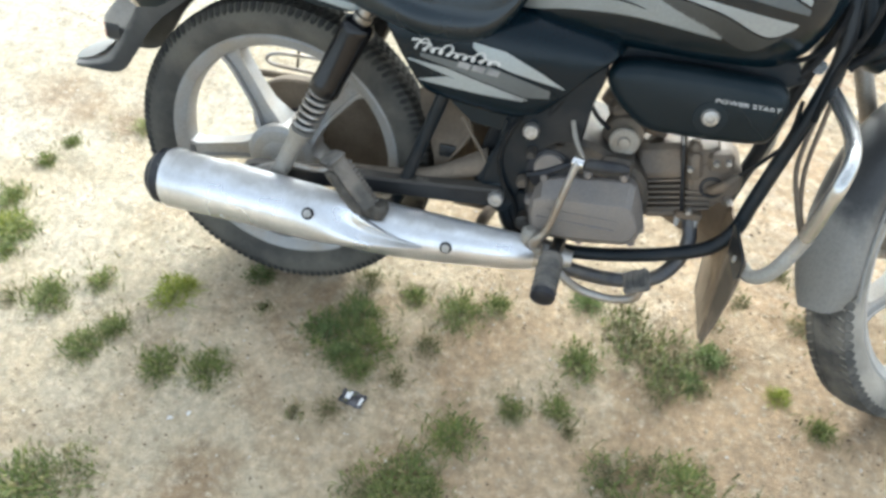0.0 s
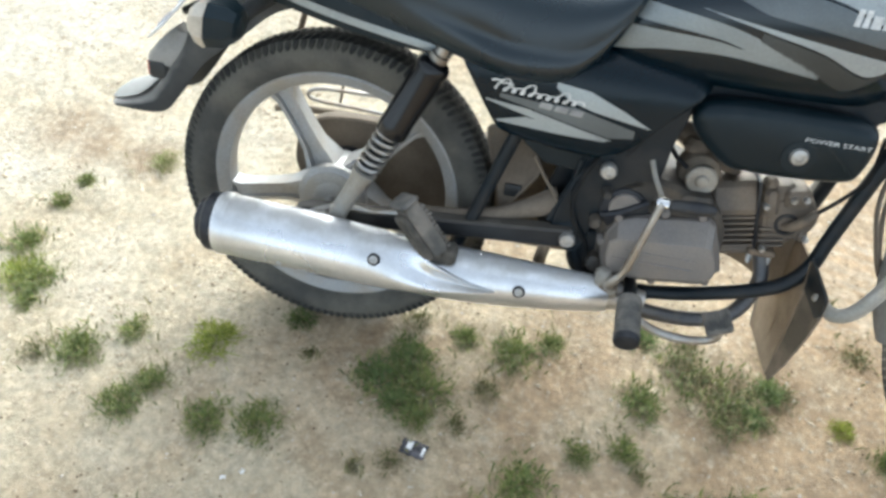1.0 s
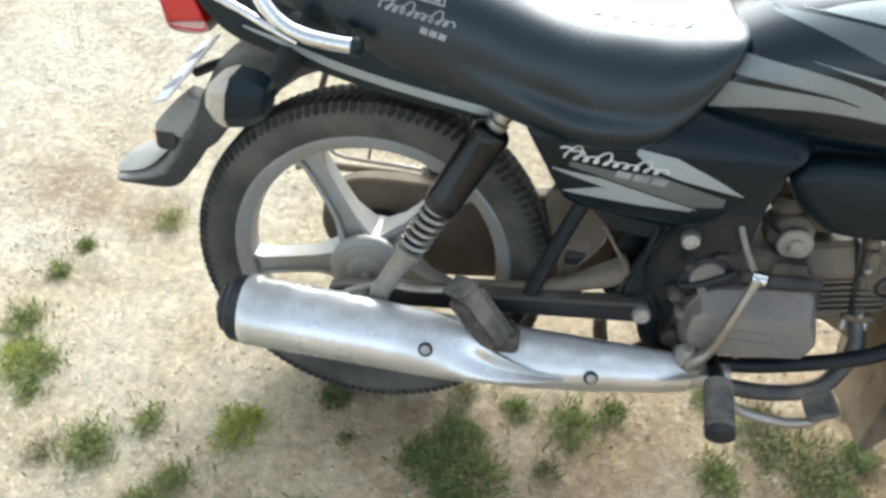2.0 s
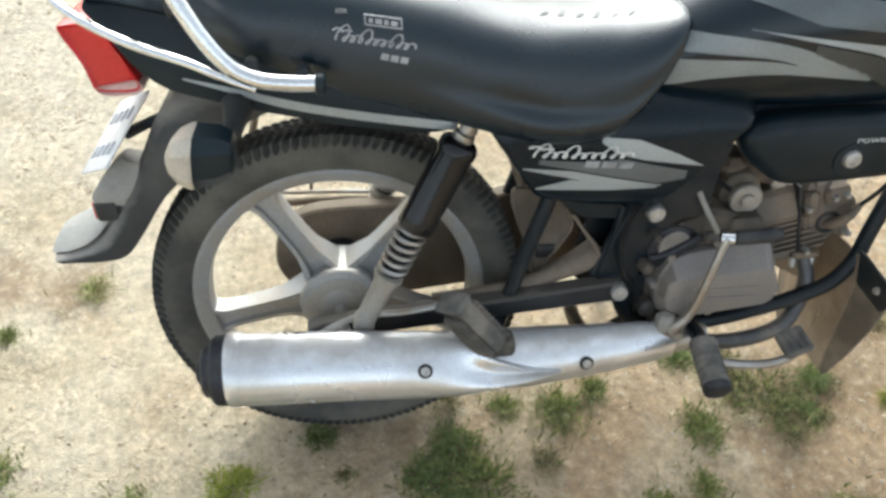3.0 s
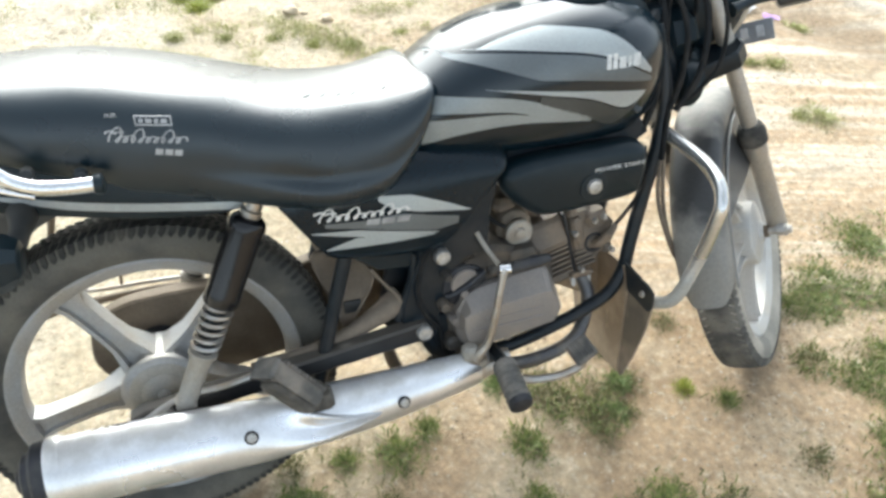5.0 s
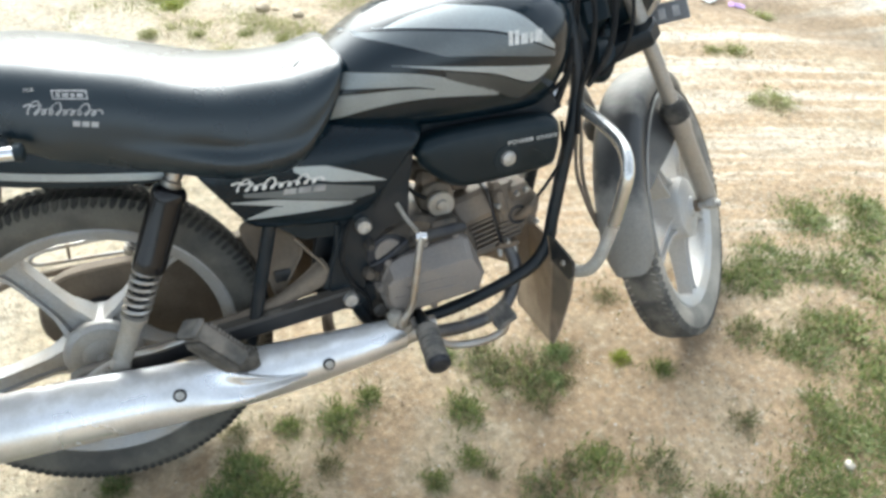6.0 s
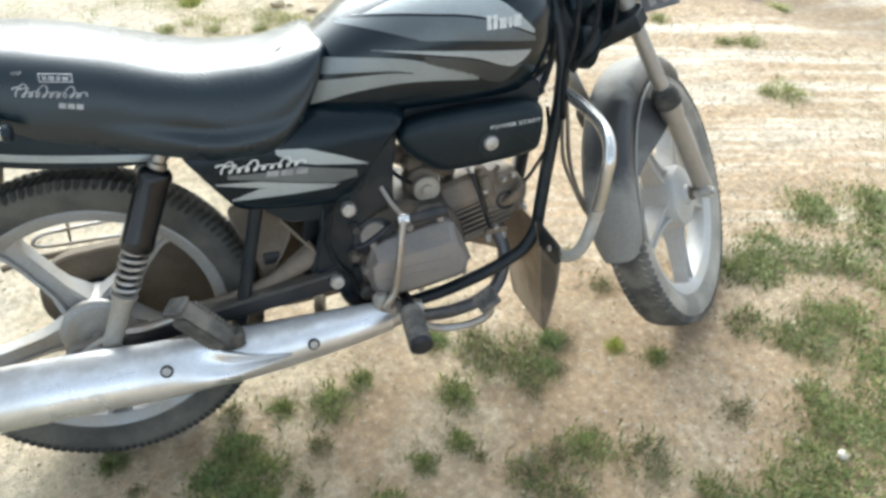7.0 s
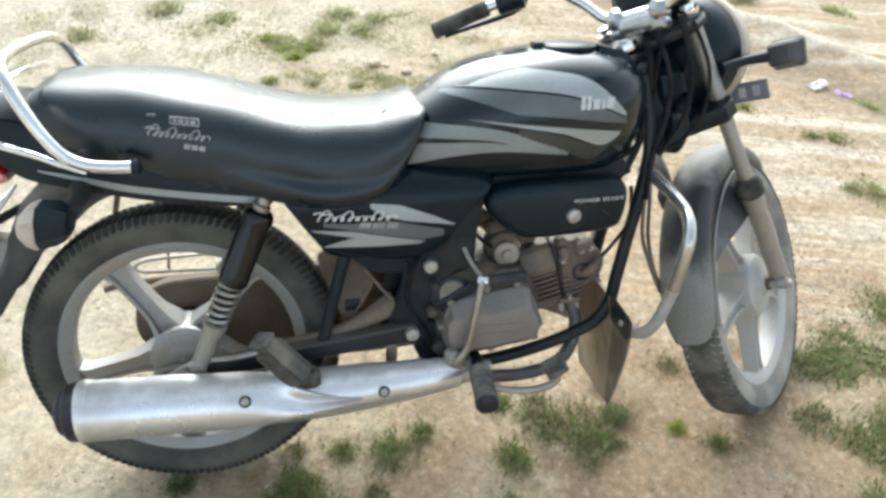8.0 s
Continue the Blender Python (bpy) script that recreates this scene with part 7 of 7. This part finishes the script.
sparse(3000, 42, [p for p in green + deep + dull if p[2] > 0.038], GRASS, "short green blades at the edges of the tufts", 0.9)


def field(count, seed):
    """Scattered low grass over the open ground farther off."""
    rng = random.Random(seed)
    verts, faces = [], []
    for _ in range(count):
        a, r = rng.uniform(0, 6.283), rng.uniform(3.4, 26)
        cx, cy = 0.6 + r * math.cos(a), 0.4 + r * math.sin(a)
        for _ in range(40):
            x, y = cx + rng.gauss(0, 0.07), cy + rng.gauss(0, 0.07)
            z, h, o = ground_height(x, y), rng.uniform(0.012, 0.04), rng.uniform(0, 6.283)
            b = len(verts)
            verts += [(x - 0.002 * math.sin(o), y + 0.002 * math.cos(o), z - 0.003), (x + 0.002 * math.sin(o), y - 0.002 * math.cos(o), z - 0.003), (x + h * 0.6 * math.cos(o), y + h * 0.6 * math.sin(o), z + h)]
            faces.append((b, b + 1, b + 2))
    me = bpy.data.meshes.new("field_grass")
    me.from_pydata(verts, [], faces)
    me.materials.append(GRASS_PALE)
    tagged(new("field_grass", me), "low grass scattered over the open dry field", "grass", kind="stuff")


field(520, 50)


def thin_grass(count, seed, x0, x1, y0, y1):
    """A thin pale growth in the open ground, in patches."""
    rng = random.Random(seed)
    verts, faces = [], []
    while len(faces) < count:
        x, y = rng.uniform(x0, x1), rng.uniform(y0, y1)
        if noise.noise(Vector((x * 5, y * 5, 3))) + 0.4 * noise.noise(Vector((x * 17, y * 17, 3))) < rng.uniform(-0.05, 0.5):
            continue
        z, h, o = ground_height(x, y), rng.uniform(0.006, 0.02), rng.uniform(0, 6.283)
        b = len(verts)
        verts += [(x - 0.0017 * math.sin(o), y + 0.0017 * math.cos(o), z - 0.002), (x + 0.0017 * math.sin(o), y - 0.0017 * math.cos(o), z - 0.002), (x + h * 0.8 * math.cos(o), y + h * 0.8 * math.sin(o), z + h)]
        faces.append((b, b + 1, b + 2))
    me = bpy.data.meshes.new("thin_grass")
    me.from_pydata(verts, [], faces)
    me.materials.append(GRASS_PALE)
    tagged(new("thin_grass", me), "thin pale yellow-green grass in patches on the soil", "grass", kind="stuff")


thin_grass(9000, 60, -1.0, 1.4, 1.75, 3.3)
thin_grass(4200, 61, 0.0, 1.05, 1.45, 1.85)


# ---- loose bits on the soil ----
def scatter(name, count, seed, area, size, mat, label, flat=0.6, cluster=None, keep=None):
    rng = random.Random(seed)
    verts, faces = [], []
    for _ in range(count):
        x, y = rng.uniform(area[0], area[1]), rng.uniform(area[2], area[3])
        if cluster and noise.noise(Vector((x * cluster, y * cluster, seed))) < rng.uniform(-0.35, 0.3):
            continue
        if keep and rng.random() > keep(x, y):
            continue
        r = size * rng.uniform(0.35, 1.0) ** 2 + 0.0006
        z = ground_height(x, y)
        b = len(verts)
        a0 = rng.uniform(0, 6.28)
        e = rng.uniform(0.75, 1.35)
        for k in range(5):
            a = a0 + 1.2566 * k
            q = r * rng.uniform(0.75, 1.1)
            verts.append((x + q * math.cos(a) * e, y + q * math.sin(a) / e, z - 0.0006))
        for k in range(5):
            a = a0 + 1.2566 * k + 0.3
            q = r * rng.uniform(0.35, 0.7)
            verts.append((x + q * math.cos(a) * e, y + q * math.sin(a) / e, z + r * flat * rng.uniform(0.7, 1.1)))
        faces += [(b + k, b + (k + 1) % 5, b + 5 + (k + 1) % 5, b + 5 + k) for k in range(5)] + [(b + 5, b + 6, b + 7, b + 8, b + 9)]
    me = bpy.data.meshes.new(name)
    me.from_pydata(verts, [], faces)
    me.materials.append(mat)
    return tagged(new(name, me), label, name.replace("_", " "), kind="stuff")


CLOD = material("soil_clods", (0.51, 0.425, 0.305), 0.9, 0, (0.40, 0.315, 0.21), 0.5, 9, 160, 0.3, spread=0.2)
BITS = material("dark_dry_bits", (0.15, 0.105, 0.065), 0.9, 0, (0.24, 0.175, 0.11), 0.5, 9, 160, 0.2, spread=0.3)
PALE = material("pale_grit", (0.58, 0.52, 0.43), 0.8, 0, (0.48, 0.42, 0.33), 0.5, 9, 160, 0.2, spread=0.2)
scatter("soil_clods", 24000, 1, (-1.2, 2.8, -0.95, 2.4), 0.0065, CLOD, "small crumbs of dry soil", 0.5, 2.0)
scatter("dry_litter", 21000, 2, (-1.1, 2.4, -0.9, 1.8), 0.0042, BITS, "dark dry plant bits on the soil", 0.35, 2.6, lambda x, y: 0.45 + 0.8 * (x - 0.6 * y))
scatter("grit", 3500, 3, (-1.1, 2.6, -0.9, 2.0), 0.0045, PALE, "pale grit and small stones", 0.6)


def clod(x, y, r, seed):
    bm = bmesh.new()
    bmesh.ops.create_icosphere(bm, subdivisions=3, radius=r)
    for v in bm.verts:
        v.co *= 1 + 0.35 * noise.noise(v.co * (1.1 / r) + Vector((seed, 0, 0))) + 0.12 * noise.noise(v.co * (3.5 / r))
        v.co.z *= 0.6
    ob = link("soil_clod", bm, CLOD, None, "", None, 60)
    ob.matrix_world = pose(x, y, ground_height(x, y) + 0.25 * r, 0, 0, 67 * seed)
    tagged(ob, "brown lump of dry earth on pale soil", "clod", "lumps of earth")


for k, (x, y, r) in enumerate(((0.566, 1.867, 0.028), (0.687, 1.787, 0.024), (0.61, 1.85, 0.013), (0.83, 1.93, 0.014))):
    clod(x, y, r, k + 1)


# ---- litter ----
def crumpled(name, x, y, w, d, mat, label, category, turn, seed, high=0.008):
    bm = bmesh.new()
    nx, ny = 10, 7
    grid = []
    for i in range(nx + 1):
        row = []
        for j in range(ny + 1):
            u, v = i / nx - 0.5, j / ny - 0.5
            z = high * (0.6 + 0.8 * noise.noise(Vector((u * 4 + seed, v * 4, seed)))) * (1 - 1.6 * max(abs(u), abs(v)) ** 2)
            row.append(bm.verts.new((u * w + 0.004 * noise.noise(Vector((v * 5, seed, u))), v * d + 0.004 * noise.noise(Vector((u * 5, v, seed))), max(0.0012, z))))
        grid.append(row)
    for a, b in zip(grid, grid[1:]):
        for j in range(ny):
            bm.faces.new((a[j], b[j], b[j + 1], a[j + 1]))
    g = bmesh.ops.extrude_face_region(bm, geom=list(bm.faces))
    for v in g["geom"]:
        if isinstance(v, bmesh.types.BMVert):
            v.co.z += 0.0008
    ob = link(name, bm, mat)
    ob.matrix_world = pose(x, y, ground_height(x, y) + 0.001, 0, 0, turn)
    return tagged(ob, label, category)


FOIL = material("black_wrapper_foil", (0.02, 0.02, 0.024), 0.35, 0, (0.12, 0.11, 0.12), 0.5, 60, 300, 0.1)
PAPER = material("white_scrap", (0.75, 0.74, 0.72), 0.6, 0, (0.62, 0.6, 0.58), 0.5, 30, 300, 0.1)
PURPLE = material("purple_scrap", (0.45, 0.25, 0.55), 0.6, 0, (0.55, 0.4, 0.62), 0.5, 30, 300, 0.1)
wrapper = crumpled("wrapper", 0.243, -0.300, 0.05, 0.032, FOIL, "small crumpled black and white wrapper on the soil", "wrapper", -12, 3)
for dx, dy, w in ((-0.008, 0.002, 0.011), (0.021, -0.002, 0.006)):
    bm = bmesh.new()
    block(bm, (dx, dy, 0.0085), (w, 0.018, 0.0016), 0.0005)
    part("white_patch", bm, PAPER, wrapper, "white printed patch")
crumpled("paper_scrap", -0.093, -0.432, 0.010, 0.007, PAPER, "tiny white paper scrap on the soil", "litter", 20, 5, 0.004)
crumpled("paper_scrap", -0.061, -0.415, 0.008, 0.006, PAPER, "tiny white paper scrap on the soil", "litter", 70, 6, 0.004)
crumpled("plastic_bag", 2.42, 1.53, 0.11, 0.05, PAPER, "white plastic bag scrap with a purple corner", "litter", 25, 8, 0.03)
crumpled("plastic_scrap", 2.50, 1.46, 0.07, 0.035, PURPLE, "faded purple plastic scrap", "litter", -35, 9, 0.015)
bm = bmesh.new()
bmesh.ops.create_icosphere(bm, subdivisions=3, radius=0.012)
for v in bm.verts:
    v.co *= 1 + 0.25 * noise.noise(v.co * 60)
    v.co.z *= 0.75
stone = link("stone", bm, PALE, None, "", None, 60)
stone.matrix_world = pose(1.422, -0.484, 0.006)
tagged(stone, "small pale rounded stone lying in the grass", "stone")
